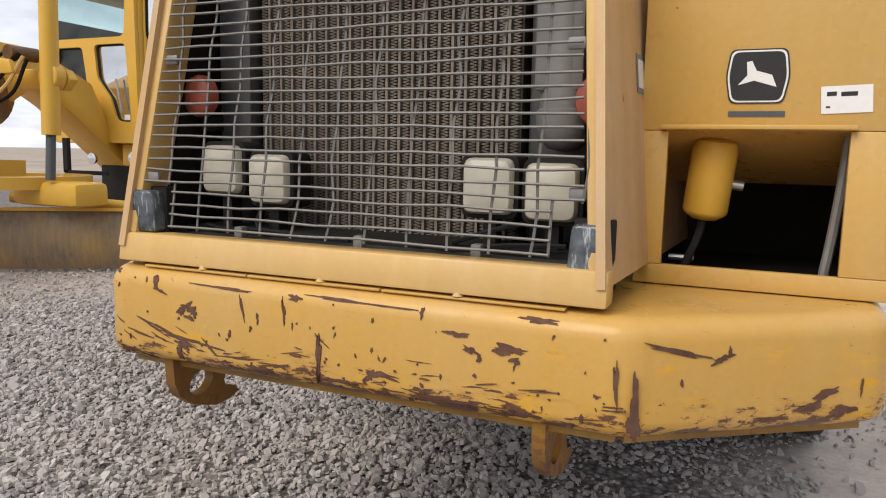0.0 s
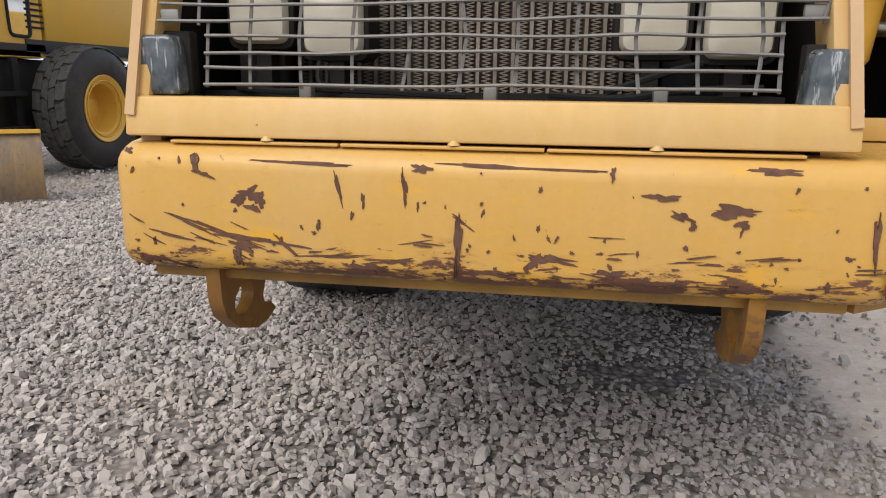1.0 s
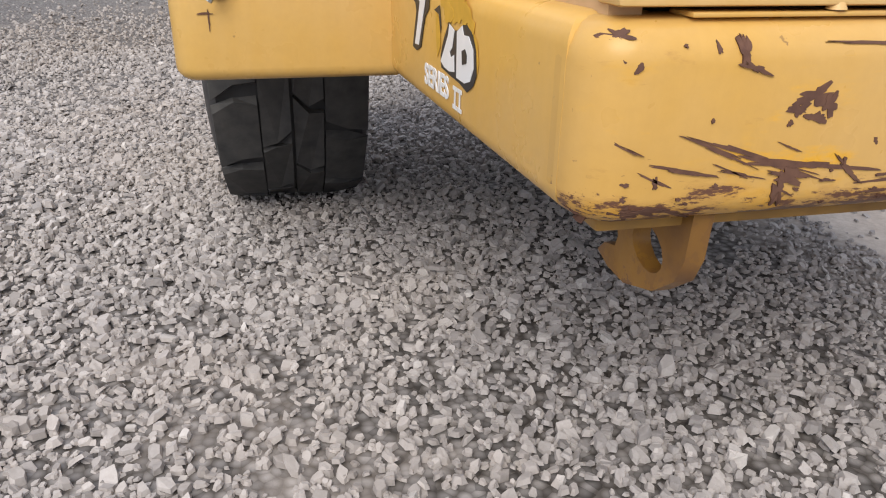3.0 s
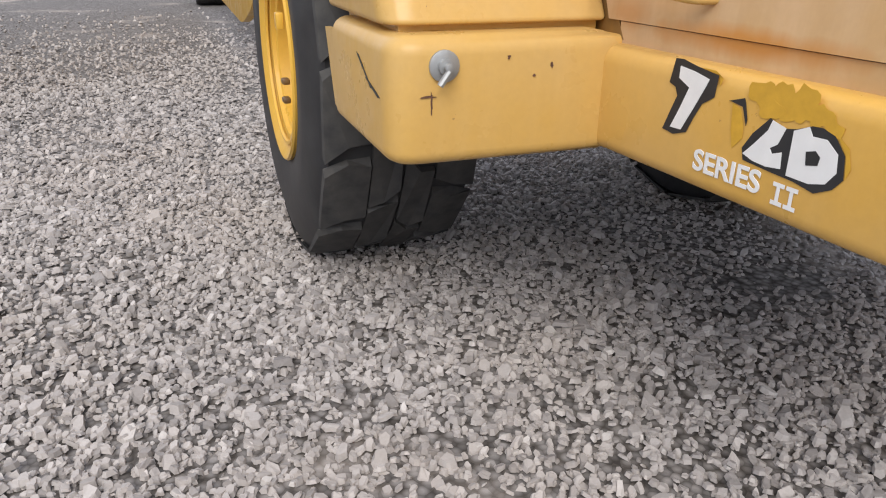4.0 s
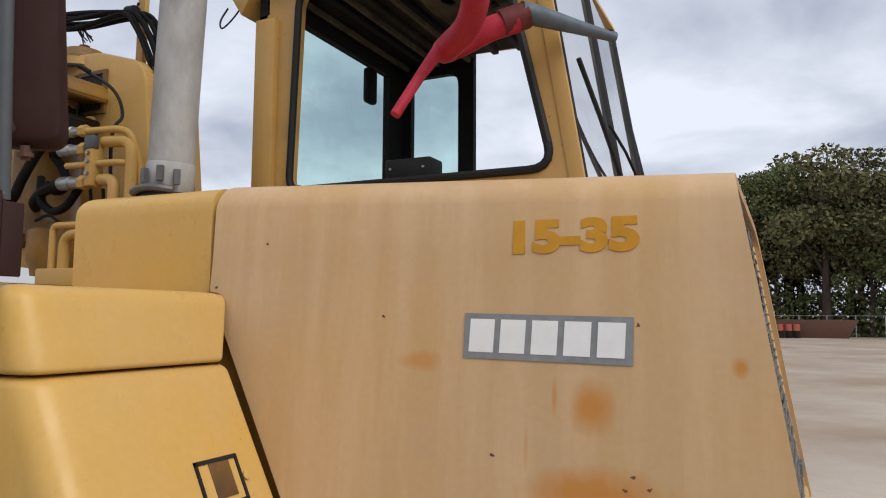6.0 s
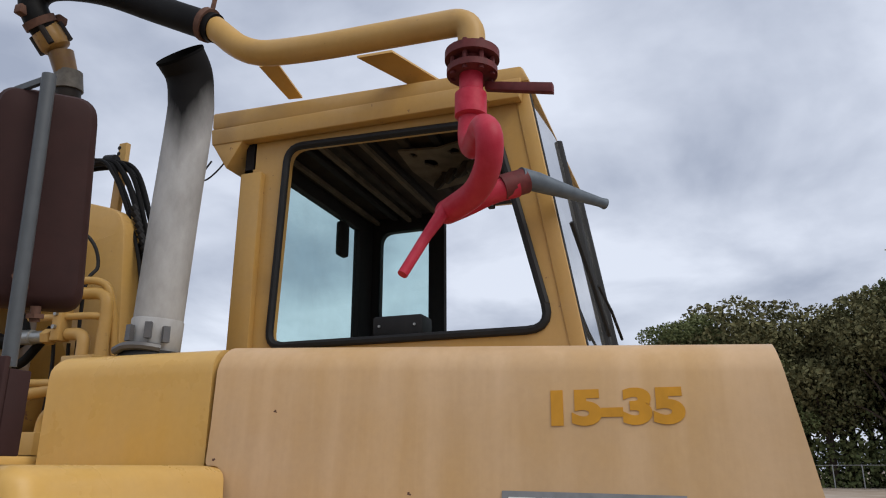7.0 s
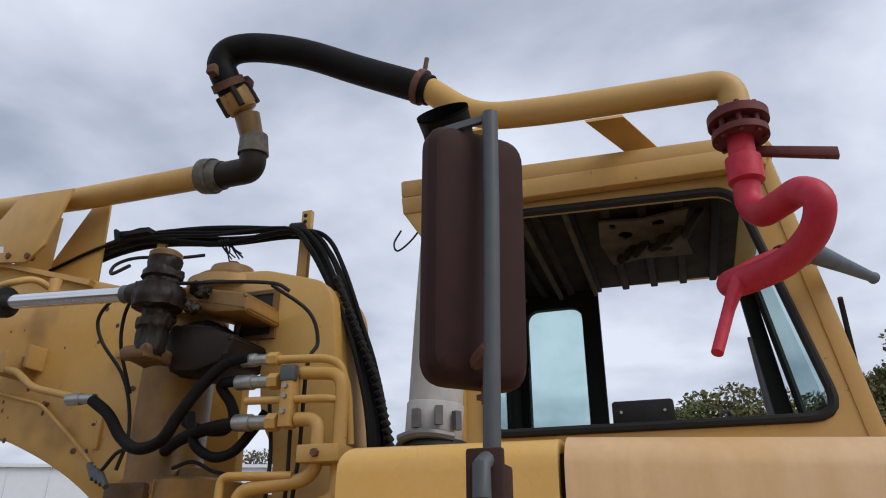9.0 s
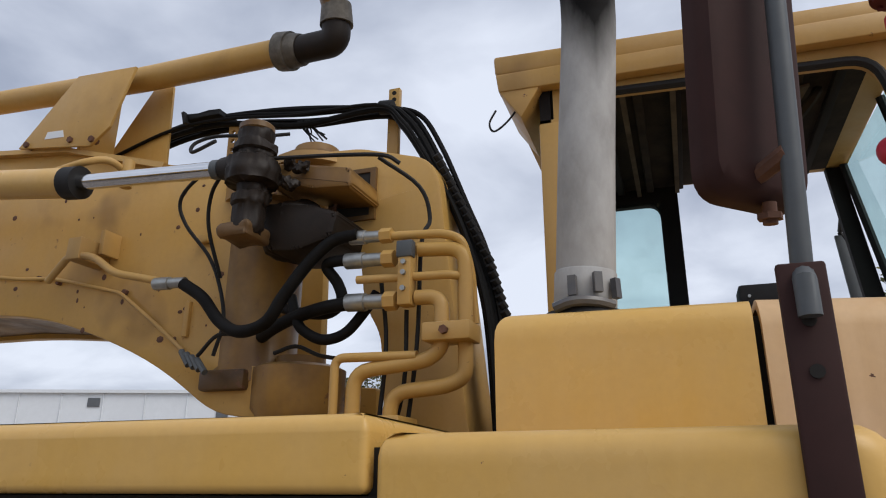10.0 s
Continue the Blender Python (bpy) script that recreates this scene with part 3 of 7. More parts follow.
def build_gravel():
    """Loose crushed stone: flat angular chips with a broad top face, lying at random, thinning out away from the machine."""
    rng = np.random.default_rng(7)
    ring = np.linspace(0, 2 * math.pi, 6, endpoint=False)
    # rim ring below, smaller top ring above
    F = np.array([t for i in range(6) for t in ((i, (i + 1) % 6, 6 + (i + 1) % 6), (i, 6 + (i + 1) % 6, 6 + i))] + [(6, 7, 8), (6, 8, 9), (6, 9, 11), (9, 10, 11)])
    k = 3150 * 11 * 18
    P = np.column_stack((rng.uniform(-7.8, 3.2, k), rng.uniform(-4.0, 14.0, k)))
    dx = np.maximum(np.maximum(-3.2 - P[:, 0], P[:, 0] - 1.3), 0) / 1.0
    dy = np.maximum(-0.7 - P[:, 1], 0) / 0.9 + np.maximum(P[:, 1] - 2.8, 0) / 2.6
    away = np.hypot(dx, dy)
    keep = rng.uniform(0, 1, k) < np.exp(-away ** 1.25) * (0.85 + 0.3 * np.sin(P[:, 0] * 1.9) * np.sin(P[:, 1] * 2.3))
    P, away = P[keep], away[keep]
    # packed dirt shows on the far side: only drifts of stones lie there
    edge = 0.80 + 0.12 * P[:, 1] + 0.10 * np.sin(P[:, 1] * 5.3 + 1.0) + 0.05 * np.sin(P[:, 1] * 17.0)
    drift = np.sin(P[:, 0] * 3.1 + 1.7 * np.sin(P[:, 1] * 2.3)) * np.sin(P[:, 1] * 4.1 + P[:, 0])
    bare = (P[:, 0] > edge) & (drift < 0.72) & (rng.uniform(0, 1, len(P)) < 0.93)
    thin = np.hypot((P[:, 0] - 0.40) / 0.34, (P[:, 1] - 1.45) / 0.22) + rng.uniform(-0.4, 0.4, len(P)) < 0.8
    keep = ~(bare | (thin & (rng.uniform(0, 1, len(P)) < 0.85)))
    P, away = P[keep], away[keep]
    n = len(P)
    size = np.clip(rng.lognormal(math.log(0.0105), 0.30, n), 0.006, 0.024)
    size[(P[:, 0] > 0.1) & (P[:, 1] > 0.6)] *= 0.85
    size *= 1 + 0.12 * away
    long = rng.uniform(1.0, 1.55, n)
    ang = ring[None] + rng.uniform(-0.36, 0.36, (n, 6))
    rad = rng.uniform(0.78, 1.12, (n, 6))
    ex, ey = np.cos(ang) * rad * long[:, None], np.sin(ang) * rad
    top = rng.uniform(0.60, 0.90, (n, 1)) + rng.uniform(-0.10, 0.10, (n, 6))
    high = rng.uniform(0.34, 0.70, (n, 1))
    co = np.empty((n, 12, 3))
    co[:, :6, 0], co[:, :6, 1] = ex, ey
    co[:, :6, 2] = -high * rng.uniform(0.3, 1.1, (n, 6))
    co[:, 6:, 0] = ex * top + rng.uniform(-0.12, 0.12, (n, 1))
    co[:, 6:, 1] = ey * top + rng.uniform(-0.12, 0.12, (n, 1))
    co[:, 6:, 2] = high + rng.uniform(-0.10, 0.10, (n, 6))
    co *= size[:, None, None]
    a, tilt = rng.uniform(0, 2 * math.pi, n), rng.normal(0, 0.30, (n, 2))
    ca, sa = np.cos(a), np.sin(a)
    z = co[:, :, 2] + co[:, :, 0] * tilt[:, :1] + co[:, :, 1] * tilt[:, 1:]
    x = co[:, :, 0] * ca[:, None] - co[:, :, 1] * sa[:, None] + P[:, :1]
    y = co[:, :, 0] * sa[:, None] + co[:, :, 1] * ca[:, None] + P[:, 1:]
    z = z + (size * rng.uniform(-0.5, 1.15, n))[:, None] - 0.010
    co = np.stack((x, y, z), 2).reshape(-1, 3)
    faces = (F[None] + (np.arange(n) * 12)[:, None, None]).reshape(-1, 3)
    me = bpy.data.meshes.new("gravel")
    me.vertices.add(len(co))
    me.vertices.foreach_set("co", co.astype(np.float32).ravel())
    me.loops.add(faces.size)
    me.loops.foreach_set("vertex_index", faces.astype(np.int32).ravel())
    me.polygons.add(len(faces))
    me.polygons.foreach_set("loop_start", np.arange(0, faces.size, 3, dtype=np.int32))
    me.polygons.foreach_set("use_smooth", np.zeros(len(faces), dtype=bool))
    me.update(calc_edges=True)
    me.validate()
    me.materials.append(M_STONE)
    g = new("gravel", me)
    tagged(g, "loose grey and tan crushed stone gravel", "gravel", kind="stuff")


build_gravel()

# ---- the scraper tractor ----
tractor = thing("scraper_tractor", "weathered yellow articulated scraper tractor with faded rusty paint, parked on gravel", "earthmover", (0, 1.2, 0))
CX = -0.035


# bumper and fenders: one rolled steel skirt round the front
def skirt(pts, radii, z0, z1, r):
    o = [Vector(p) for p in outline(pts, radii, 6)]
    L = []
    for k in range(6):
        a = radians(90 * k / 5)
        L.append((inset(o, r * 0.8 * (1 - math.sin(a))), z0 + r * 0.8 * (1 - math.cos(a))))
    for k in range(6):
        a = radians(90 * k / 5)
        L.append((inset(o, r * (1 - math.cos(a))), z1 - r + r * math.sin(a)))
    return stack(L)


bumper = part("bumper", skirt([(-0.69, 0.90), (-0.685, 0.0), (0.625, 0.0), (1.085, 0.33), (1.095, 0.85)], [0.0, 0.08, 0.035, 0.05, 0], 0.725, 0.955, 0.046), M_BUMPER, tractor, "scratched yellow steel bumper with rusty gouges")
w = bmesh.new()
for x0, x1, dz in ((-0.56, -0.25, 0.0), (-0.246, 0.10, 0.0006), (0.104, 0.50, 0.0)):
    box(w, x0, x1, 0.022, 0.075, 0.955, 0.9605 + dz, 0.002)
part("top_strip", w, M_BUMPER, bumper, "thin yellow strip bolted along the bumper")
# near-black bar in place of the shaded gap behind the strip
part("strip_gap_shade", bx(-0.55, 0.50, 0.072, 0.085, 0.953, 0.967), M_DARK, bumper)
for x in (-0.38, -0.05, 0.277):
    part("rivet", lathe([(0, 0.012), (0.008, 0.009), (0.012, 0)], pose(x, 0.03, 0.962), 10), M_FRAME, bumper)
# dull brown lip; part of its darkness is the bumper's shade, painted in
part("lower_lip", bx(-0.63, 0.60, 0.055, 0.11, 0.700, 0.735, 0.006), M_STAINED, bumper, "dull rolled lower edge of the bumper")
part("lower_lip", bar((0.60, 0.09, 0.717), (1.03, 0.395, 0.717), 0.05, 0.036), M_STAINED, bumper)
# side skirt with the model marking, and the front fender
side = part("side_skirt", skirt([(-0.60, 1.02), (-0.735, 1.02), (-0.684, 0.06), (-0.55, 0.06)], 0.0, 0.728, 0.958, 0.038), M_SKIRT, tractor, "yellow side skirt with a peeling model decal")
fender = part("front_fender", skirt([(-0.70, 1.495), (-1.215, 1.495), (-1.215, 0.985), (-0.70, 0.985)], [0, 0, 0.075, 0], 0.722, 0.985, 0.038), M_BODY, tractor)
fs = prism([(1.496, 0.752), (1.512, 0.755), (1.595, 0.945), (1.496, 0.950)], "x", -1.2145, -1.200, 0.0)
part("fender_flap", fs, M_BODY, fender)
bolt = part("tie_down_bolt", lathe([(0.032, 0), (0.032, 0.006), (0.026, 0.008), (0.016, 0.009), (0.016, 0.022), (0.009, 0.023), (0.009, 0.038), (0, 0.040)], pose(-1.102, 0.985, 0.928, 90, 0, 0), 20), M_GALV, fender, "galvanised bolt on a round washer")
part("pin", rod((-1.102, 0.95, 0.922), (-1.122, 0.95, 0.895), 0.007, 8), M_GALV, bolt)


# hood: side panels and top as one bent shell, standing on the skirt
def hood_half(z, y=0.06):
    """Half width of the hood at a height; it widens towards the back."""
    return 0.610 + 0.05 * y - 0.088 * (z - 0.98)


def front_y(z):
    return 0.035 + 0.16 * (z - 0.98)


def rear_y(z):
    return 1.02 + min(z - 0.965, 0.655) * 0.55


def hood_top(y):
    return 1.845 + 0.04 * y


def hood_section(t, grow=0.0):
    """One section of the shell from the lower left edge over the top to the lower right one; t runs from front to back."""
    out = []
    r = 0.085
    prof = [(-1, z) for z in np.linspace(1.004, 1.012, 2)] + [(-1, z) for z in np.linspace(1.1, 1.70, 9)]
    pts = []
    for s, z in prof:
        y = front_y(z) + (rear_y(z) - front_y(z)) * t
        pts.append(Vector((CX - hood_half(z, y) - grow, y, z)))
    y = front_y(1.8) + (rear_y(1.8) - front_y(1.8)) * t
    top = hood_top(y) + grow
    hw = hood_half(1.75, y)
    for k in range(1, 8):
        a = radians(90 * k / 7)
        z = top - r + r * math.sin(a)
        yy = front_y(z) + (rear_y(z) - front_y(z)) * t
        pts.append(Vector((CX - hw - grow + r * (1 - math.cos(a)), yy, z)))
    pts += [Vector((2 * CX - p.x, p.y, p.z)) for p in reversed(pts)]
    return pts


def shell(ts, thick=0.018):
    bm = bmesh.new()
    rings = [[bm.verts.new(p) for p in hood_section(t)] for t in ts]
    for a, b in zip(rings, rings[1:]):
        for k in range(len(a) - 1):
            bm.faces.new((a[k], a[k + 1], b[k + 1], b[k]))
    bmesh.ops.recalc_face_normals(bm, faces=bm.faces)
    bmesh.ops.solidify(bm, geom=bm.faces[:], thickness=thick)
    return bm


hood = part("hood", shell(np.linspace(-0.0185, 1, 9)), M_HOOD, tractor, "sun-faded tan yellow engine hood with rust stains")
# added near-black plates: the shade inside the hood, put into their colour
for s in (-1, 1):
    w = bmesh.new()
    q = [(front_y(1.0) + 0.10, 1.01), (0.98, 1.01), (1.25, 1.74), (front_y(1.74) + 0.10, 1.74)]
    a = [w.verts.new((CX + s * (hood_half(z, y) - 0.024), y, z)) for y, z in q]
    b = [w.verts.new((CX + s * (hood_half(z, y) - 0.032), y, z)) for y, z in q]
    w.faces.new(a); w.faces.new(b[::-1])
    for k in range(4):
        w.faces.new((a[k], a[(k + 1) % 4], b[(k + 1) % 4], b[k]))
    part("inner_shade_plate", w, M_DARK, hood, "near-black plate that puts the shade inside the hood into colour")
# bar handle on the side panel
hb = tube(round_line([(-0.675, 1.035, 1.089), (-0.735, 1.028, 1.089), (-0.718, 0.735, 1.066), (-0.655, 0.73, 1.066)], 0.03), 0.011, 10)
part("hood_sill", prism([(-0.640, 0.06), (-0.690, 1.0), (-0.60, 1.0), (-0.60, 0.06)], "z", 0.952, 1.002), M_HOOD, hood, "tan ledge under the hood side")
part("bar_handle", hb, M_BODY, hood, "yellow bent bar handle")


# grille frame: posts, sill and header in the sloping front plane
def front_pt(x, z, back=0.0):
    return Vector((x, front_y(z) + back, z))


def front_bar(x0, x1, z0, z1, out=0.012, depth=0.09, bev=0.006):
    w = bmesh.new()
    lo, hi = [], []
    for x, z in ((x0, z0), (x1, z0), (x1, z1), (x0, z1)):
        p = front_pt(x, z)
        lo.append(w.verts.new(p + Vector((0, -out, 0))))
        hi.append(w.verts.new(p + Vector((0, depth, 0))))
    w.faces.new(lo); w.faces.new(hi[::-1])
    for i in range(4):
        w.faces.new((lo[i], lo[(i + 1) % 4], hi[(i + 1) % 4], hi[i]))
    bmesh.ops.recalc_face_normals(w, faces=w.faces)
    bmesh.ops.bevel(w, geom=w.edges[:], offset=bev, segments=2, profile=0.5, affect="EDGES")
    return w


grille_frame = part("grille_frame", front_bar(CX - 0.612, CX + 0.612, 0.966, 1.036, 0.012, 0.05), M_FRAME, tractor, "yellow grille surround with chipped edges")
for s in (-1, 1):
    w = bmesh.new()
    ring0 = [front_pt(CX + s * (hood_half(z) - 0.003), z) for z in (1.032, 1.80)]
    ring1 = [front_pt(CX + s * (hood_half(z) - 0.040), z) for z in (1.032, 1.80)]
    vs = []
    for d in (-0.006, 0.085):
        vs.append([w.verts.new(p + Vector((0, d, 0))) for p in (ring0[0], ring1[0], ring1[1], ring0[1])])
    w.faces.new(vs[0]); w.faces.new(vs[1][::-1])
    for i in range(4):
        w.faces.new((vs[0][i], vs[0][(i + 1) % 4], vs[1][(i + 1) % 4], vs[1][i]))
    bmesh.ops.recalc_face_normals(w, faces=w.faces)
    bmesh.ops.bevel(w, geom=w.edges[:], offset=0.01, segments=2, profile=0.5, affect="EDGES")
    part("post", w, M_FRAME, grille_frame)
part("tray", bx(CX - 0.59, CX + 0.59, 0.06, 0.30, 1.02, 1.03), M_SHROUD, grille_frame)

# wire screen, each wire on its own
screen = part("grille_screen", front_bar(CX - 0.46, CX + 0.46, 1.818, 1.824, -0.002, 0.012, 0.001), M_WIRE, tractor, "rusty grey welded wire screen with bent wires")
rs = random.Random(4)
for i in range(12):
    x = CX - 0.476 + 0.0935 * i
    low, top = 1.158 if i in (0, 11) else 1.050, 1.785 if i in (0, 11) else 1.825
    ln = [front_pt(x + 0.004 * math.sin(3 * k + i) + rs.uniform(-0.003, 0.003), low + (top - low) * k / 9, 0.002 + rs.uniform(-0.005, 0.004)) for k in range(10)]
    part("wire", tube(smooth_line(ln, 2), 0.0033, 5), M_WIRE, screen)
for x in (CX - 0.462, CX + 0.490):
    part("wire", rod(front_pt(x, 1.052, 0.003), front_pt(x, 1.165, 0.003), 0.0033, 5), M_WIRE, screen)
for i in range(29):
    z = 1.058 + 0.0271 * i
    hl, hr = (0.465, 0.492) if z < 1.155 else (hood_half(z) - 0.043 - max(0, z - 1.76) * 0.6,) * 2
    ln = [front_pt(CX - hl + (hl + hr) * k / 9, z + rs.uniform(-0.003, 0.003), -0.004 + rs.uniform(-0.003, 0.003)) for k in range(10)]
    part("wire", tube(smooth_line(ln, 2), 0.0030, 5), M_WIRE, screen)

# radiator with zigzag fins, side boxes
# two added near-black blocks shut out bright sky and darken the hollow hood
part("sky_block_plate", prism([(CX - hood_half(0.97) + 0.024, 0.97), (CX + hood_half(0.97) - 0.024, 0.97), (CX + hood_half(1.74) - 0.024, 1.74), (CX - hood_half(1.74) + 0.024, 1.74)], "y", 0.60, 0.62), M_DARK, tractor, "near-black plate added behind the radiator to shut out the sky")
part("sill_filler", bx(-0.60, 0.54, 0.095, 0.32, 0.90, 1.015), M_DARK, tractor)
radiator = part("radiator", bx(-0.44, 0.30, 0.34, 0.50, 1.0, 1.78), M_CORE, tractor, "dusty dark radiator core")
for i in range(21):
    x = -0.425 + 0.71 * i / 20
    w = bmesh.new()
    ln = []
    for k in range(190):
        ln.append(Vector((x + (0.0105 if k % 2 else -0.0105), 0.333, 1.02 + 0.74 * k / 189)))
    va = [w.verts.new(p) for p in ln]
    vb = [w.verts.new(p + Vector((0, 0.012, 0.0015))) for p in ln]
    vc = [w.verts.new(p + Vector((0, 0, 0.0020))) for p in ln]
    for a in range(len(ln) - 1):
        w.faces.new((va[a], va[a + 1], vc[a + 1], vc[a]))
        w.faces.new((va[a], va[a + 1], vb[a + 1], vb[a]))
    part("fin", w, M_FIN, radiator, smooth=False)
for i in range(20):
    x = -0.407 + 0.71 * i / 20
    part("tube", bx(x - 0.0035, x + 0.0035, 0.328, 0.345, 1.01, 1.77), M_FIN, radiator)
part("shroud", bx(-0.555, -0.45, 0.30, 0.36, 1.0, 1.78, 0.01), M_SHROUD, radiator)
part("shroud", bx(0.31, 0.48, 0.36, 0.42, 1.0, 1.78, 0.01), M_SHROUD, radiator)
part("pipe_cover", lathe([(0.0, -0.03), (0.035, -0.022), (0.055, 0.0), (0.062, 0.03), (0.062, 0.06), (0.056, 0.065), (0.056, 0.45), (0.05, 0.47)], pose(0.415, 0.29, 1.285), 24), M_STACK, radiator, "grey pipe behind the screen")
part("pipe_box", bx(0.355, 0.465, 0.24, 0.33, 1.385, 1.76, 0.012), M_STACK, radiator, "grey cast box behind the screen")
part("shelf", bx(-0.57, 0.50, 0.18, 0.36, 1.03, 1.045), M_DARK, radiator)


def headlight(x, z, y=0.20):
    o = outline([(-0.058, -0.062), (0.058, -0.062), (0.058, 0.062), (-0.058, 0.062)], 0.022, 4)
    ob = part("headlight", prism([(p.x + x, p.y + z) for p in outline([(-0.068, -0.072), (0.068, -0.072), (0.068, 0.072), (-0.068, 0.072)], 0.026, 4)], "y", y, y + 0.08, 0.004), M_DARK, tractor, "square headlight with a dusty cream lens")
    w = bmesh.new()
    rings = []
    for s, d in ((1.0, 0.0), (0.985, -0.012), (0.90, -0.022), (0.6, -0.029), (0.2, -0.031)):
        rings.append([w.verts.new((x + p.x * s, y + d + 0.002, z + p.y * s)) for p in o])
    for a, b in zip(rings, rings[1:]):
        for k in range(len(a)):
            w.faces.new((a[k], a[(k + 1) % len(a)], b[(k + 1) % len(a)], b[k]))
    w.faces.new(rings[-1])
    part("lens", w, M_LAMP, ob)
    part("bracket", bx(x - 0.015, x + 0.015, y + 0.01, y + 0.05, 1.03, z - 0.07), M_DARK, ob)


for x, z in ((-0.458, 1.195), (-0.310, 1.174), (0.275, 1.178), (0.418, 1.170)):
    headlight(x, z)
for x, z in ((-0.555, 1.385), (0.503, 1.362)):
    ob = part("marker_lamp", lathe([(0.050, 0), (0.050, 0.02), (0.045, 0.032), (0.03, 0.040), (0, 0.043)], pose(x, 0.24, z, 90, 0, 0) @ Matrix.Diagonal((1, 1.1, 1, 1)), 24), M_AMBER, tractor, "faded red round lamp")
    part("bracket", bx(x - 0.012, x + 0.012, 0.24, 0.36, z - 0.09, z - 0.05), M_DARK, ob)
for x, z, w0 in ((CX - 0.555, 1.09, 0.085), (CX + 0.565, 1.068, 0.078)):
    o = outline([(-w0 / 2, -0.052), (w0 / 2, -0.052), (w0 / 2 * 0.8, 0.052), (-w0 / 2 * 0.8, 0.052)], 0.015, 3)
    ob = part("corner_lamp", prism([(x + p.x, z + p.y) for p in o], "y", front_y(z) - 0.006, front_y(z) + 0.05, 0.008, 3), M_CLEAR, tractor, "cracked cloudy clear corner lamp")
    part("socket", bx(x - w0 / 2 + 0.005, x + w0 / 2 + 0.005, front_y(z) + 0.03, front_y(z) + 0.06, z - 0.06, z + 0.06, 0.004), M_DARK, ob)
for sd in (-1, 1):
    for z in (1.175, 1.465):
        x = CX + sd * (hood_half(z) - 0.058)
        part("clip", bx(x - 0.018, x + 0.018, front_y(z) + 0.004, front_y(z) + 0.016, z - 0.012, z + 0.012, 0.004), M_STACK, grille_frame)

for pts in ([(0.10, 0.16, 1.045), (0.22, 0.13, 1.04), (0.33, 0.15, 1.055), (0.46, 0.17, 1.06)], [(0.20, 0.18, 1.05), (0.30, 0.16, 1.085), (0.36, 0.19, 1.10)], [(-0.50, 0.18, 1.05), (-0.38, 0.13, 1.045), (-0.30, 0.14, 1.05), (-0.05, 0.15, 1.04)], [(-0.34, 0.20, 1.10), (-0.33, 0.17, 1.06), (-0.28, 0.14, 1.045)]):
    part("lamp_cable", tube(smooth_line(pts, 5), 0.006, 6), M_BLACK, grille_frame)
for x in (-0.335, 0.0, 0.285):
    part("tray_clip", bx(x - 0.012, x + 0.012, 0.10, 0.125, 1.03, 1.06, 0.004), M_STACK, grille_frame)
# tow hooks under the bumper
def tow_hook(x, mirror=1):
    pts = [(0.036, 0.66), (0.03, 0.74), (0.13, 0.74), (0.24, 0.74), (0.236, 0.66), (0.217, 0.622), (0.223, 0.603), (0.258, 0.594), (0.28, 0.574), (0.24, 0.561), (0.184, 0.559), (0.102, 0.586), (0.052, 0.624)]
    hole = [(0.130 + 0.044 * math.cos(2 * math.pi * q / 14) + 0.006 * math.sin(2 * math.pi * q / 14), 0.640 + 0.032 * math.sin(2 * math.pi * q / 14)) for q in range(14)]
    return sheet(pts, [hole], "x", x - 0.014, x + 0.014)


part("tow_hook", tow_hook(-0.50), M_HOOK, tractor, "rusty yellow tow hook plate with a hole")
part("tow_hook", tow_hook(0.455), M_HOOK, tractor, "rusty yellow tow hook plate with a hole")
part("belly_pan", bx(-0.60, 0.60, 0.15, 2.0, 0.74, 0.80), M_DARK, tractor)

# right-hand box beside the hood, with an open bay
X0, X1, YB = 0.60, 1.08, 0.42
side_box = part("side_box", bx(X0 - 0.04, X1, YB, YB + 0.02, 1.31, 2.0, 0.004), M_BODY, tractor, "flat yellow side box with an open square bay")
part("stile", bx(X0 - 0.04, X0 + 0.022, YB, YB + 0.02, 1.0045, 1.3095, 0.003), M_BODY, side_box)
part("stile", bx(0.985, X1, YB, YB + 0.02, 1.0045, 1.3095, 0.003), M_BODY, side_box)
part("rail", bx(X0 - 0.04, X1, YB, YB + 0.02, 0.958, 1.004, 0.003), M_BODY, side_box)
part("side_panel", bx(X1 - 0.015, X1, YB + 0.021, 1.5, 0.958, 2.0, 0.003), M_BODY, side_box)
# near-black back, floor and wall: the bay's inner shade is in their colour
part("bay_shade_back", bx(X0 - 0.04, X1 - 0.015, 1.05, 1.07, 0.96, 1.98), M_DARK, side_box)
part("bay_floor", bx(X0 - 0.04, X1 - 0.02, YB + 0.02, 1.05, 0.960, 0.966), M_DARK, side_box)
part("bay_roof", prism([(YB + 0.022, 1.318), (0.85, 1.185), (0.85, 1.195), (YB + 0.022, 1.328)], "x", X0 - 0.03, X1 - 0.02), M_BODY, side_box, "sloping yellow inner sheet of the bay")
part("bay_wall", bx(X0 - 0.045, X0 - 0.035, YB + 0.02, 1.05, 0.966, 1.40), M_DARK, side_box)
part("drip_lip", bx(X0 + 0.005, 0.995, YB - 0.02, YB + 0.004, 1.312, 1.322, 0.002), M_BODY, side_box)
flt = part("filter_canister", lathe([(0.030, 0), (0.048, 0.012), (0.052, 0.02), (0.052, 0.165), (0.045, 0.185), (0.02, 0.195)], pose(0.70, 0.55, 1.105, 4, 6, 0), 24), M_RIM, tractor, "yellow oil filter canister")
part("fitting", rod((0.745, 0.55, 1.19), (0.785, 0.55, 1.185), 0.012, 10), M_STEEL, flt)
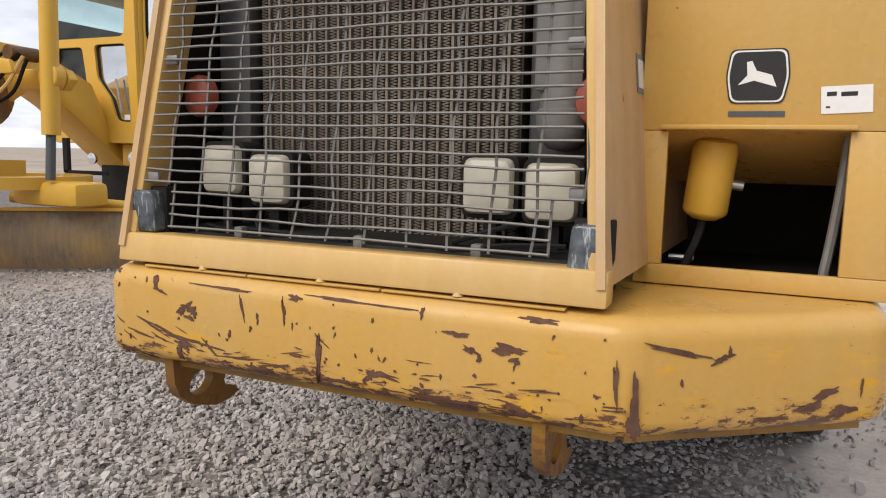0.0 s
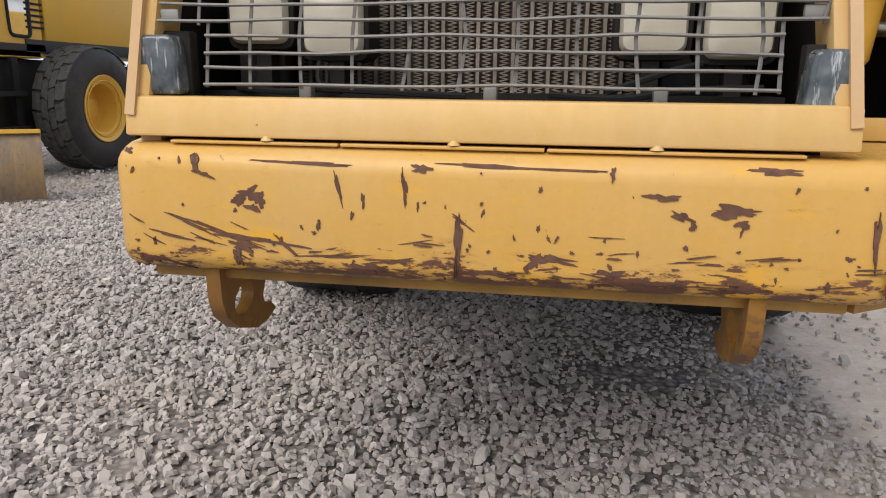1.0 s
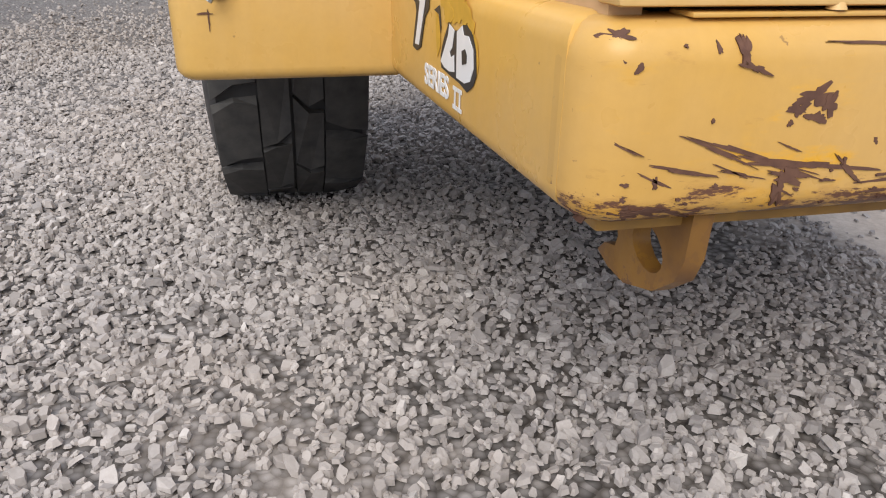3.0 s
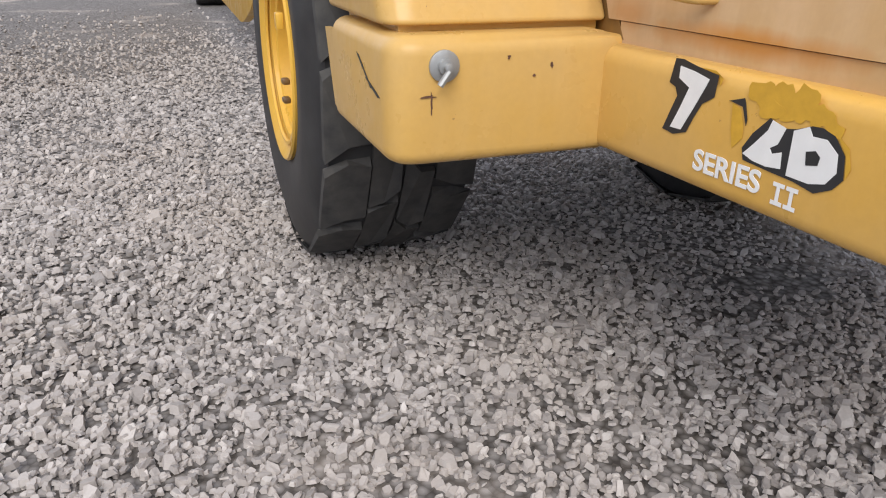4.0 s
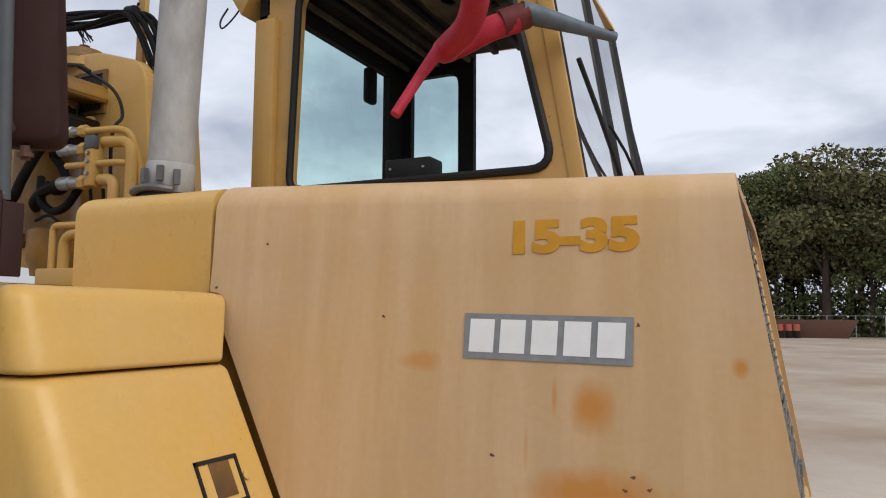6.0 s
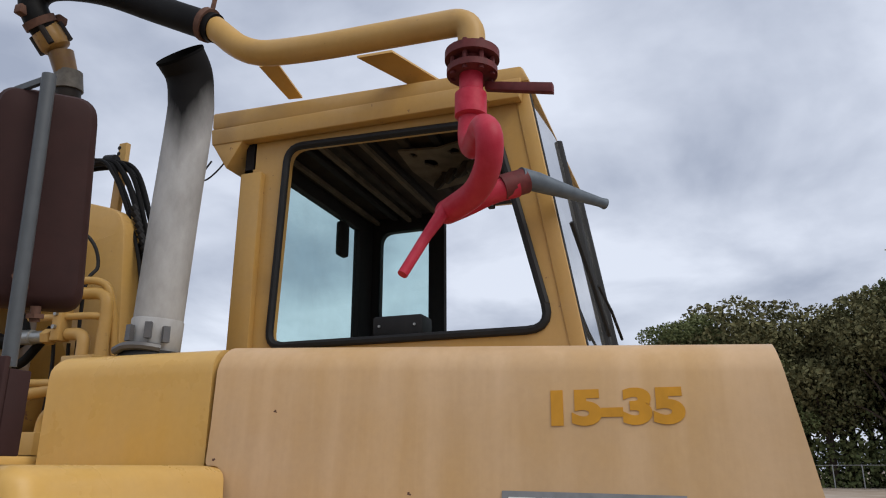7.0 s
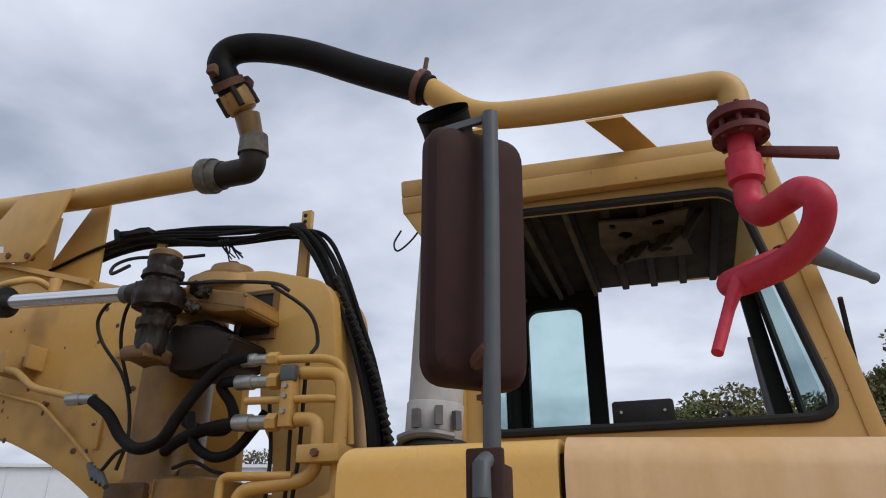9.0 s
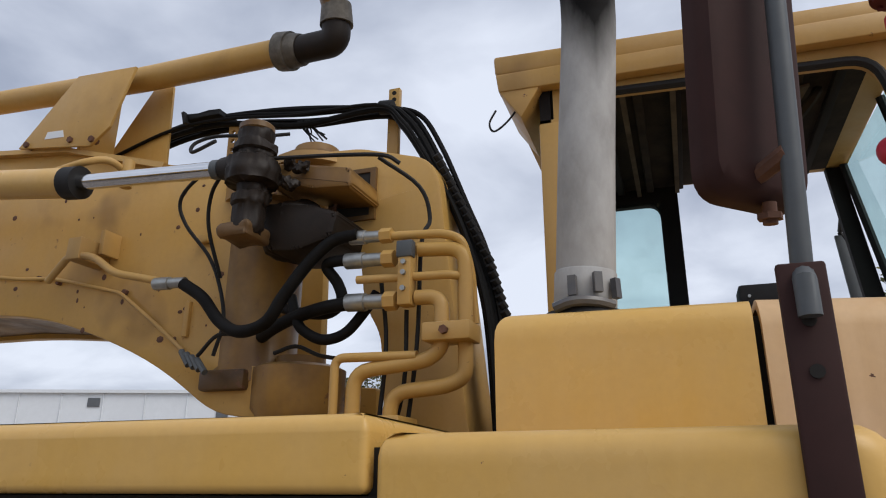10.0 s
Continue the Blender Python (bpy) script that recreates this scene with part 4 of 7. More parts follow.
part("drain_hose", tube(smooth_line([(0.70, 0.55, 1.11), (0.69, 0.54, 1.06), (0.665, 0.53, 0.99)]), 0.010, 8), M_BLACK, flt)
part("bay_hose", tube(smooth_line([(0.99, 0.50, 1.305), (0.985, 0.51, 1.2), (0.975, 0.52, 1.08), (0.962, 0.52, 0.97)]), 0.011, 8), M_STACK, tractor, "grey hose hanging in the open bay")
part("floor_pipe", rod((0.62, 0.6, 1.0), (0.68, 0.6, 1.0), 0.008, 8), M_STEEL, flt)


# left tank with leaning front, and its caps
def lean_box(x0, x1, fr, rr, z0, z1, rc, rt=0.02):
    """A box whose front and back lean: fr and rr are (y at z0, y at z1); rc rounds the outer front corner."""
    L = []
    for k in range(5):
        a = radians(90 * k / 4)
        L.append((z0 + 0.012 * (1 - math.cos(a)), 0.012 * (1 - math.sin(a))))
    for t in (0.25, 0.5, 0.75):
        L.append((z0 + (z1 - z0) * t, 0))
    for k in range(5):
        a = radians(90 * k / 4)
        L.append((z1 - rt + rt * math.sin(a), rt * (1 - math.cos(a))))
    lay = []
    for z, d in L:
        t = (z - z0) / (z1 - z0)
        yf, yr = fr[0] + (fr[1] - fr[0]) * t, rr[0] + (rr[1] - rr[0]) * t
        xe = x1 if not isinstance(x1, tuple) else x1[0] + (x1[1] - x1[0]) * t
        o = [Vector(p) for p in outline([(xe, yr), (x0, yr), (x0, yf), (xe, yf)], [0, 0.01, rc, 0.012], 6)]
        lay.append((inset(o, d), z))
    return stack(lay)


tank = part("fuel_tank", lean_box(-1.203, (-0.690, -0.700), (1.055, 1.278), (1.585, 1.84), 0.998, 1.446, 0.075), M_BODY, tractor, "yellow side tank with a recessed latch")
part("gasket", bx(-1.165, -0.70, 1.085, 1.52, 0.972, 1.004), M_SKIRT, tank)
part("corner_filler", bx(-0.76, -0.60, 0.99, 1.12, 0.90, 0.975, 0.012), M_SKIRT, fender)
# this wedge is coloured brown so that it reads as a shaded gap
part("corner_filler", prism([(0.985, 0.965), (1.10, 0.965), (1.14, 1.06), (1.045, 1.06)], "x", -0.690, -0.63), M_STAINED, hood)
cap1 = part("tank_cap", lean_box(-1.204, (-0.715, -0.648), (1.274, 1.330), (1.906, 1.906), 1.451, 1.617, 0.06, 0.03), M_BODY, tractor, "yellow sheet cover over the tank")
cap2 = part("rear_fender", lean_box(-1.204, -0.60, (1.919, 1.919), (3.0, 3.0), 1.542, 1.644, 0.012, 0.024), M_BODY, tractor, "yellow flat fender above the wheel")
# added filler whose near-black colour gives the gap its shade
part("gap_shade_strip", bx(-1.18, -0.66, 1.900, 1.925, 1.46, 1.600), M_DARK, cap2)
# near-black slab: the shaded void below the fender, done in colour
part("underside_shade", bx(-1.185, -0.62, 1.66, 2.95, 1.51, 1.540), M_DARK, cap2)


def lean_pt(x, z, out=0.0):
    """On the leaning face of the tank."""
    return Vector((x, 1.055 + (z - 0.998) * 0.4978 - out, z))


def lean_plate(x0, x1, z0, z1, out, depth, bev=0.001):
    w = bmesh.new()
    c = [(x0, z0), (x1, z0), (x1, z1), (x0, z1)]
    a = [w.verts.new(lean_pt(x, z, out)) for x, z in c]
    b = [w.verts.new(lean_pt(x, z, out - depth)) for x, z in c]
    w.faces.new(a); w.faces.new(b[::-1])
    for i in range(4):
        w.faces.new((a[i], a[(i + 1) % 4], b[(i + 1) % 4], b[i]))
    return w


LX0, LX1, LZ0, LZ1 = -0.897, -0.773, 1.163, 1.257
latch = part("latch", lean_plate(LX0 + 0.008, LX1 - 0.008, LZ0 + 0.008, LZ1 - 0.008, 0.002, 0.006), M_BODY, tank, "recessed square latch with black edging")
for c in ((LX0, LX1, LZ0, LZ0 + 0.007), (LX0, LX1, LZ1 - 0.007, LZ1), (LX0, LX0 + 0.007, LZ0, LZ1), (LX1 - 0.007, LX1, LZ0, LZ1)):
    part("edging", lean_plate(*c, 0.005, 0.008), M_BLACK, latch)
# flat plate; the shading of the deep cup is only in its dark colour
part("cup_shade", lean_plate(-0.86, -0.80, 1.18, 1.25, 0.0035, 0.004), M_GREASY, latch)
part("lock", lathe([(0.010, 0), (0.010, 0.006), (0, 0.008)], Matrix.Translation(lean_pt(-0.762, 1.209)) @ pose(0, 0, 0, 64, 0, 0), 12), M_BODY, latch)

# rear part of the hood, with the exhaust stack on it
def rear_hood():
    lay = []
    o = [Vector(p) for p in ((0.50, 1.885), (-0.662, 1.885), (-0.644, 1.394), (0.50, 1.394))]
    lay.append((o, 1.612))
    lay.append((o, 1.83))
    r = 0.055
    for k in range(1, 7):
        a = radians(90 * k / 6)
        d = r * (1 - math.cos(a))
        q = [Vector((p.x + (d if p.x < 0 else 0), p.y - (d * 0.6 if p.y > 1.6 else 0))) for p in o]
        lay.append((q, 1.893 - r + r * math.sin(a)))
    return stack(lay)


part("rear_hood", rear_hood(), M_BODY, tractor, "yellow rear engine cover")
# dark and brown plates behind the seams put the gaps' shade into colour
part("seam_shade_plate", bx(-0.61, 0.48, 1.34, 1.42, 1.55, 1.86), M_DARK, tractor)
part("seam_shade_plate", prism([(0.98, 1.0), (1.32, 1.0), (1.70, 1.61), (1.33, 1.61)], "x", -0.640, -0.630), M_STAINED, tractor)

# ---- wheels ----
def wheel(name, x_out, y, R, width, rim_r, parent, label, lugs=26, face=-1, old=False):
    """A wheel whose outer face looks towards face * x. Returns the wheel's main part."""
    m = Matrix.Translation((x_out, y, R - 0.012)) @ Matrix.Rotation(radians(90 * face), 4, "Y")
    w = width
    prof = [(rim_r + 0.002, -w * 0.9), (rim_r + 0.05, -w * 0.97), (rim_r + (R - rim_r) * 0.5, -w * 1.0), (R * 0.90, -w * 0.97), (R * 0.955, -w * 0.93), (R * 0.965, -w * 0.80), (R * 0.968, -w * 0.5), (R * 0.965, -w * 0.2), (R * 0.955, -w * 0.07), (R * 0.90, -w * 0.025), (rim_r + (R - rim_r) * 0.52, 0.012), (rim_r + 0.06, 0.0), (rim_r + 0.02, -0.012), (rim_r + 0.002, -0.03)]
    holder = part(name, lathe([(rim_r - 0.004, -0.06), (rim_r + 0.022, -0.050), (rim_r + 0.028, 0.002), (rim_r + 0.022, 0.010), (rim_r + 0.010, 0.008), (rim_r - 0.028, -0.016), (rim_r - 0.032, -0.028), (rim_r - 0.046, -0.030), (rim_r - 0.048, -0.022), (rim_r - 0.066, -0.024), (rim_r - 0.070, -0.040), (rim_r - 0.084, -0.046), (rim_r - 0.096, -0.24), (rim_r - 0.12, -0.27), (rim_r - 0.14, -0.262), (0.12, -0.262), (0.12, -0.22), (0.10, -0.21), (0, -0.21)], m, 72, ends=False), M_RIM, parent, label)
    tb = lathe(prof + [prof[0]], m, 80, ends=False)
    # tread blocks: outer lugs and centre blocks, on both halves in turns
    kinds = []
    rj = random.Random(31)
    for s in (0, 1):
        for h0, h1, o0, o1, wd, shift in ((-0.035, -0.30, 0.0, 0.12, 0.90, 0.0), (-0.310, -0.490, 0.14, 0.34, 0.94, 0.25)):
            b = bmesh.new()
            da = 2 * math.pi / lugs
            mid, top, base = da * (o0 + shift), [], []
            for h, o, sg in ((h0, o0, -1), (h0, o0, 1), ((h0 + h1) / 2, o1 * 0.3, 1.12), (h1, o1, 1), (h1, o1, -1), ((h0 + h1) / 2, o1 * 0.3, -0.88)):
                hh = h if s == 0 else -1 - h
                ang = da * (o + shift + sg * wd * 0.49)
                edge = abs(hh + 0.5) > 0.42
                rt = R * (0.982 if edge else 0.998 + rj.uniform(-0.004, 0.002))
                base.append(b.verts.new(m @ Vector((R * 0.962 * math.cos(ang), R * 0.962 * math.sin(ang), hh * w))))
                ang = mid + (ang - mid) * 0.93 + da * rj.uniform(-0.07, 0.07)
                hi = -0.5 + (hh + 0.5) * 0.985
                top.append(b.verts.new(m @ Vector((rt * math.cos(ang), rt * math.sin(ang), hi * w))))
            b.faces.new(top)
            for k in range(6):
                b.faces.new((base[k], base[(k + 1) % 6], top[(k + 1) % 6], top[k]))
            bmesh.ops.recalc_face_normals(b, faces=b.faces)
            me = bpy.data.meshes.new("tread_block")
            b.to_mesh(me)
            b.free()
            me.materials.append(M_TYRE)
            kinds.append((me, s))
    c = Matrix.Translation((0, y, R - 0.012))
    for me, s in kinds:
        for i in range(lugs):
            ob = new("tread_block", me)
            ob.parent = holder
            ob.matrix_basis = c @ Matrix.Rotation(-2 * math.pi * (i + 0.5 * s) / lugs, 4, "X") @ c.inverted()
    part("tyre", tb, M_SIDEWALL, holder, "worn black tyre with chunky tread blocks")
    lock = lathe([(rim_r - 0.030, -0.012), (rim_r - 0.034, -0.004), (rim_r - 0.044, -0.004), (rim_r - 0.048, -0.014)], m, 72, ends=False)
    part("lock_ring", lock, M_RIM, holder)
    return holder


wl_l = wheel("front_wheel", -1.235, 2.44, 0.762, 0.56, 0.362, tractor, "yellow multi-piece wheel rim", lugs=15)
wheel("front_wheel", 1.165, 2.44, 0.762, 0.56, 0.362, tractor, "yellow multi-piece wheel rim", lugs=15, face=1)
part("axle", rod((-0.9, 2.44, 0.736), (0.9, 2.44, 0.736), 0.16, 20), M_DARK, tractor)
for a, w0 in ((148, 0.028), (184, 0.010), (196, 0.010)):
    p = Vector((-1.262, 2.44 + 0.320 * math.cos(radians(a)), 0.736 + 0.320 * math.sin(radians(a))))
    part("cleat", bx(p.x - 0.006, p.x + 0.02, p.y - 0.022, p.y + 0.022, p.z - w0, p.z + w0, 0.006), M_RIM if w0 > 0.02 else M_GREASY, wl_l)

# ---- exhaust stack ----
UPPER = Matrix.Translation((-0.134, 0.0007, 0.085)) @ Matrix.Rotation(radians(-2.44), 4, "Z") @ Matrix.Rotation(radians(0.75), 4, "X") @ Matrix.Scale(0.943, 4)
CABIN = Matrix.Translation((0.115, 0.731, 2.012)) @ Matrix.Scale(0.932, 4) @ Matrix.Translation((-0.19, -0.784, -2.029))
bend = [(-0.479, 1.721, 1.90), (-0.489, 1.695, 2.28), (-0.499, 1.669, 2.60), (-0.508, 1.664, 2.68), (-0.530, 1.663, 2.752), (-0.574, 1.666, 2.794)]
stk = part("exhaust_pipe", tube(smooth_line(bend, 6), [0.067 + 0.006 * max(0, k - 20) / 10 for k in range(31)], 28, cap=False), M_SOOTY, tractor, "silver grey upright exhaust pipe with a sooty curved top")
part("bore", tube(smooth_line(bend[2:], 6), [0.062 + 0.007 * k / 18 for k in range(19)], 28, cap=False), M_SOOT, stk, "sooty black inside of the pipe")
part("rim_edge", tube([(-0.571, 1.6658, 2.7914), (-0.577, 1.6662, 2.7966)], 0.0742, 28, cap=False), M_SOOT, stk)
sleeve = part("sleeve", lathe([(0.067, 0), (0.0700, 0.004), (0.0700, 0.092), (0.067, 0.096)], along((-0.479, 1.721, 1.915), (-0.489, 1.695, 2.28)), 28), M_SOOTY, stk)
for dx, dy, z in ((-0.066, -0.035, 1.968), (-0.040, -0.066, 1.958), (-0.074, 0.012, 1.962)):
    part("clamp_lug", bar((-0.479 + dx * 1.14, 1.721 + dy * 1.14, z - 0.022), (-0.479 + dx * 1.12, 1.721 + dy * 1.12, z + 0.022), 0.018, 0.014), M_SHROUD, sleeve)
part("flange", lathe([(0.05, 0), (0.085, 0.0), (0.095, 0.012), (0.085, 0.028), (0.07, 0.03)], pose(-0.479, 1.724, 1.888), 24), M_BLACK, stk)
part("strap", tube(smooth_line([(-0.565, 1.775, 1.915), (-0.572, 1.735, 1.925), (-0.56, 1.69, 1.925), (-0.53, 1.655, 1.92)], 5), 0.012, 8), M_SHROUD, stk)

# ---- mirror ----
mx, my = -1.199, 1.394
mir = thing("side_mirror", "brown-backed rectangular side mirror on a grey tube arm", "mirror", (mx, my, 1.45))


def mirror_pt(u, z, d=0.0):
    """u runs along the mirror's width, d towards its back; the head leans a little outwards at the top."""
    k = (z - 2.084) / 0.386
    return Vector((-1.169 - 0.047 * k - u * 0.683 - d * 0.731, 1.414 - 0.018 * k + u * 0.731 - d * 0.683, z))


MZ = 2.09
o = outline([(-0.085, MZ - 0.203), (0.085, MZ - 0.203), (0.085, MZ + 0.203), (-0.085, MZ + 0.203)], 0.040, 6)
w = bmesh.new()
rings = []
for s, d in ((1.0, -0.018), (1.0, 0.0), (0.985, 0.006), (0.95, 0.010), (0.90, 0.020), (0.80, 0.024), (0.5, 0.026)):
    rings.append([w.verts.new(mirror_pt(p.x * s, MZ + (p.y - MZ) * (1 - (1 - s) * 0.5), d)) for p in o])
for a, b in zip(rings, rings[1:]):
    for k in range(len(a)):
        w.faces.new((a[k], a[(k + 1) % len(a)], b[(k + 1) % len(a)], b[k]))
w.faces.new(rings[-1])
w.faces.new(rings[0][::-1])
part("mirror_head", w, M_BROWN, mir, "brown stamped mirror back")
w = bmesh.new()
w.faces.new([w.verts.new(mirror_pt(p.x * 0.95, MZ + (p.y - MZ) * 0.97, -0.0195)) for p in o])
part("mirror_glass", w, M_CHROME, mir)
arm = part("arm", tube([mirror_pt(0.014, 1.775, 0.072), mirror_pt(0.010, 1.90, 0.067), mirror_pt(0.002, 2.15, 0.057), mirror_pt(-0.002, 2.305, 0.049)], 0.0125, 12), M_GREYBAR, mir, "grey tube arm")
part("top_bracket", bar(mirror_pt(-0.002, 2.298, 0.049), mirror_pt(0.055, 2.285, 0.004), 0.008, 0.012), M_GREYBAR, arm)
part("bottom_bracket", tube([mirror_pt(-0.012, 1.89, 0.012), mirror_pt(-0.012, 1.862, 0.012)], 0.009, 10), M_RUST, mir)
part("bottom_nut", tube([mirror_pt(-0.012, 1.876, 0.012), mirror_pt(-0.012, 1.868, 0.012)], 0.016, 6), M_RUST, mir)
part("pivot_block", tube([mirror_pt(0.012, 1.93, 0.066), mirror_pt(0.012, 1.915, 0.010)], 0.012, 8), M_RUST, mir)
pst = bmesh.new()
box(pst, mx - 0.020, mx - 0.008, my - 0.026, my + 0.026, 1.445, 1.79, 0.004)
box(pst, mx - 0.008, mx + 0.035, my - 0.026, my - 0.016, 1.63, 1.77, 0.003)
post = part("post", pst, M_BROWN, mir, "brown steel angle post with bolt holes")
# near-black discs on the face; the holes' dark depth is only colour
for z in (1.668, 1.724):
    part("hole", lathe([(0.008, 0), (0.008, 0.0015)], pose(mx - 0.021, my, z, 0, -90, 0), 10), M_DARK, post)
part("arm_foot", tube([(mx - 0.033, my, 1.725), (mx - 0.033, my, 1.765), mirror_pt(0.014, 1.785, 0.072)], 0.0125, 12), M_GREYBAR, mir)

# ---- cab ----
PLACE[0] = CABIN
cab = thing("operator_cab", "weathered yellow operator cab with dark framed windows", "cab", (0.8, 1.4, 1.6))
XL, XR = 0.19, 1.38


def side_wall(x, t, holes, outer, parent, name, mat):
    """A cab side: an outline in (y, z) with window openings, of some thickness."""
    w = bmesh.new()
    edges = []
    for loop in [outer] + holes:
        vs = [w.verts.new((x, p[0], p[1])) for p in loop]
        edges += [w.edges.new((vs[i], vs[(i + 1) % len(vs)])) for i in range(len(vs))]
    bmesh.ops.triangle_fill(w, edges=edges, use_beauty=True)
    def inside(q, loop):
        c = False
        for i in range(len(loop)):
            a, b = loop[i], loop[i - 1]
            if (a[1] > q.z) != (b[1] > q.z) and q.y < (b[0] - a[0]) * (q.z - a[1]) / (b[1] - a[1]) + a[0]:
                c = not c
        return c
    bad = [f for f in w.faces if any(inside(f.calc_center_median(), h) for h in holes)]
    bmesh.ops.delete(w, geom=bad, context="FACES_ONLY")
    bmesh.ops.recalc_face_normals(w, faces=w.faces)
    if w.faces[:] and w.faces[0].normal.x > 0:
        bmesh.ops.reverse_faces(w, faces=w.faces[:])
    bmesh.ops.solidify(w, geom=w.faces[:], thickness=-t if t < 0 else t)
    return part(name, w, mat, parent)


def seal(x, loop, r, parent, name="window_seal"):
    ln = [(x, p[0], p[1]) for p in loop] + [(x, loop[0][0], loop[0][1])]
    return part(name, tube(ln, r, 8, cap=False), M_BLACK, parent)


def pane(axis, at, a0, a1, z0, z1):
    w = bmesh.new()
    w.faces.new([w.verts.new((at, a, z) if axis == "x" else (a, at, z)) for a, z in ((a0, z0), (a1, z0), (a1, z1), (a0, z1))])
    ob = part("window_glass", w, M_GLASS, cab, "teal tinted glass")
    ob.visible_shadow = False


outer_l = [(0.66, 1.6), (2.04, 1.6), (2.04, 2.80), (1.99, 2.80), (1.99, 3.0), (0.84, 3.0)]
win_l = [tuple(p) for p in outline([(0.765, 2.045), (1.865, 2.045), (1.835, 2.875), (0.955, 2.845)], [0.09, 0.06, 0.07, 0.08], 5)]
side_wall(XL, 0.045, [win_l], outer_l, cab, "door_side", M_CAB)
seal(XL - 0.004, win_l, 0.016, cab)
part("rear_pillar", bx(XL - 0.03, XL + 0.05, 1.94, 2.04, 1.88, 2.775, 0.008), M_CAB, cab)
win_r1 = [tuple(p) for p in outline([(1.66, 2.2), (1.95, 2.2), (1.95, 2.88), (1.66, 2.88)], 0.07, 5)]
win_r2 = [tuple(p) for p in outline([(0.81, 2.15), (1.57, 2.15), (1.57, 3.0), (0.90, 3.0)], 0.02, 3)]
outer_r = [(0.66, 1.6), (2.04, 1.6), (2.04, 3.05), (0.84, 3.05)]
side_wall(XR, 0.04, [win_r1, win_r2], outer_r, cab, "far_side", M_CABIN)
pane("x", XR - 0.01, 1.655, 1.955, 2.19, 2.89)
# back wall with its tinted window
bw = bmesh.new()
box(bw, XL, XR, 2.00, 2.04, 1.6, 2.12)
box(bw, XL, XR, 2.00, 2.04, 2.86, 3.02)
box(bw, XL, 0.27, 2.00, 2.04, 2.12, 2.86)
box(bw, 1.22, XR, 2.00, 2.04, 2.12, 2.86)
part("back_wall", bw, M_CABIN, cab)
pane("y", 2.018, 0.265, 1.225, 2.115, 2.865)
# windscreen, leaning back
fr = lambda z: 0.66 + (z - 1.98) * 0.165
PX, PD = 0.72, 0.02      # the screen is bowed: it stands out furthest at PX
ws = bmesh.new()
for x, y0 in ((XL + 0.02, 0.0), (PX, -PD), (XR - 0.02, 0.0)):
    tube([(x, fr(1.6) + y0, 1.6), (x, fr(2.97) + y0, 2.97)], 0.018 if x > XL + 0.03 else 0.010, 8, ws)
part("windscreen_frame", ws, M_BLACK, cab)
for a_, b_ in (((XL + 0.02, 0.0), (PX, -PD)), ((PX, -PD), (XR - 0.02, 0.0))):
    w = bmesh.new()
    w.faces.new([w.verts.new((x, fr(z) + y0, z)) for (x, y0), z in ((a_, 1.98), (b_, 1.98), (b_, 2.96), (a_, 2.96))])
    part("windscreen", w, M_GLASS, cab, "teal tinted windscreen pane")
    w = bmesh.new()
    v = [w.verts.new((x, fr(z) + y0 + 0.01, z)) for (x, y0), z in ((a_, 1.6), (b_, 1.6), (b_, 1.98), (a_, 1.98))]
    w.faces.new(v)
    part("cowl", w, M_CAB, cab)
part("front_pillar", prism([(fr(1.6) - 0.004, 1.6), (fr(1.6) + 0.05, 1.6), (fr(2.97) + 0.05, 2.97), (fr(2.97) - 0.004, 2.97)], "x", XL - 0.006, XL + 0.05, 0.004), M_CAB, cab)
roof = bmesh.new()
merge(roof, prism([(0.80, 2.965), (2.195, 2.995), (2.20, 3.075), (0.83, 3.035)], "x", XL - 0.045, XR + 0.05, 0.012))
rf = part("cab_roof", roof, M_CAB, cab)
part("gutter", prism([(0.84, 2.90), (2.18, 2.915), (2.19, 2.99), (0.83, 2.98)], "x", XL - 0.055, XL - 0.005, 0.006), M_CAB, rf)
part("roof_end", prism([(2.19, 2.99), (2.02, 2.93), (2.10, 2.80), (2.18, 2.92)], "x", XL - 0.05, XL + 0.3, 0.004), M_CAB, rf)
part("headliner", bx(XL + 0.03, XR - 0.03, 0.90, 2.02, 2.955, 2.975), M_LINING, cab, "torn brown headliner")
for k in range(8):
    y = 0.98 + 0.14 * k
    part("roof_rib", bx(XL + 0.05, XR - 0.05, y, y + 0.035, 2.925, 2.955, 0.006), M_LINING if k % 2 else M_CABIN, cab)
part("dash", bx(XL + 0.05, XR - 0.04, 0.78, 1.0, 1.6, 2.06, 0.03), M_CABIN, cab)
cbx = part("control_box", bx(XL + 0.03, XL + 0.14, 1.246, 1.445, 2.055, 2.139, 0.010), M_BLACK, cab, "small dark control box on the sill")
for y in (1.275, 1.415):
    part("screw", rod((XL + 0.032, y, 2.10), (XL + 0.024, y, 2.10), 0.005, 8), M_STEEL, cbx)
part("cab_floor", bx(XL, XR, 0.66, 2.1, 1.55, 1.6), M_DARK, cab)
part("seat_back", bx(0.60, 0.98, 1.52, 1.66, 1.6, 2.05, 0.05, 3), M_CABIN, cab)
part("wiper", tube([(0.24, 0.69, 2.43), (0.40, 0.655, 2.26), (0.585, 0.625, 2.08)], 0.009, 6), M_BLACK, cab)
part("wiper", tube([(0.474, 0.64, 2.25), (0.64, 0.615, 2.18), (0.81, 0.60, 2.10)], 0.006, 6), M_BLACK, cab)
fm = part("far_mirror_post", prism([(0.862, 2.70), (0.812, 2.70), (0.735, 1.70), (0.785, 1.70)], "x", 1.60, 1.62, 0.003), M_GREYBAR, cab, "grey flat mirror post on the far side")
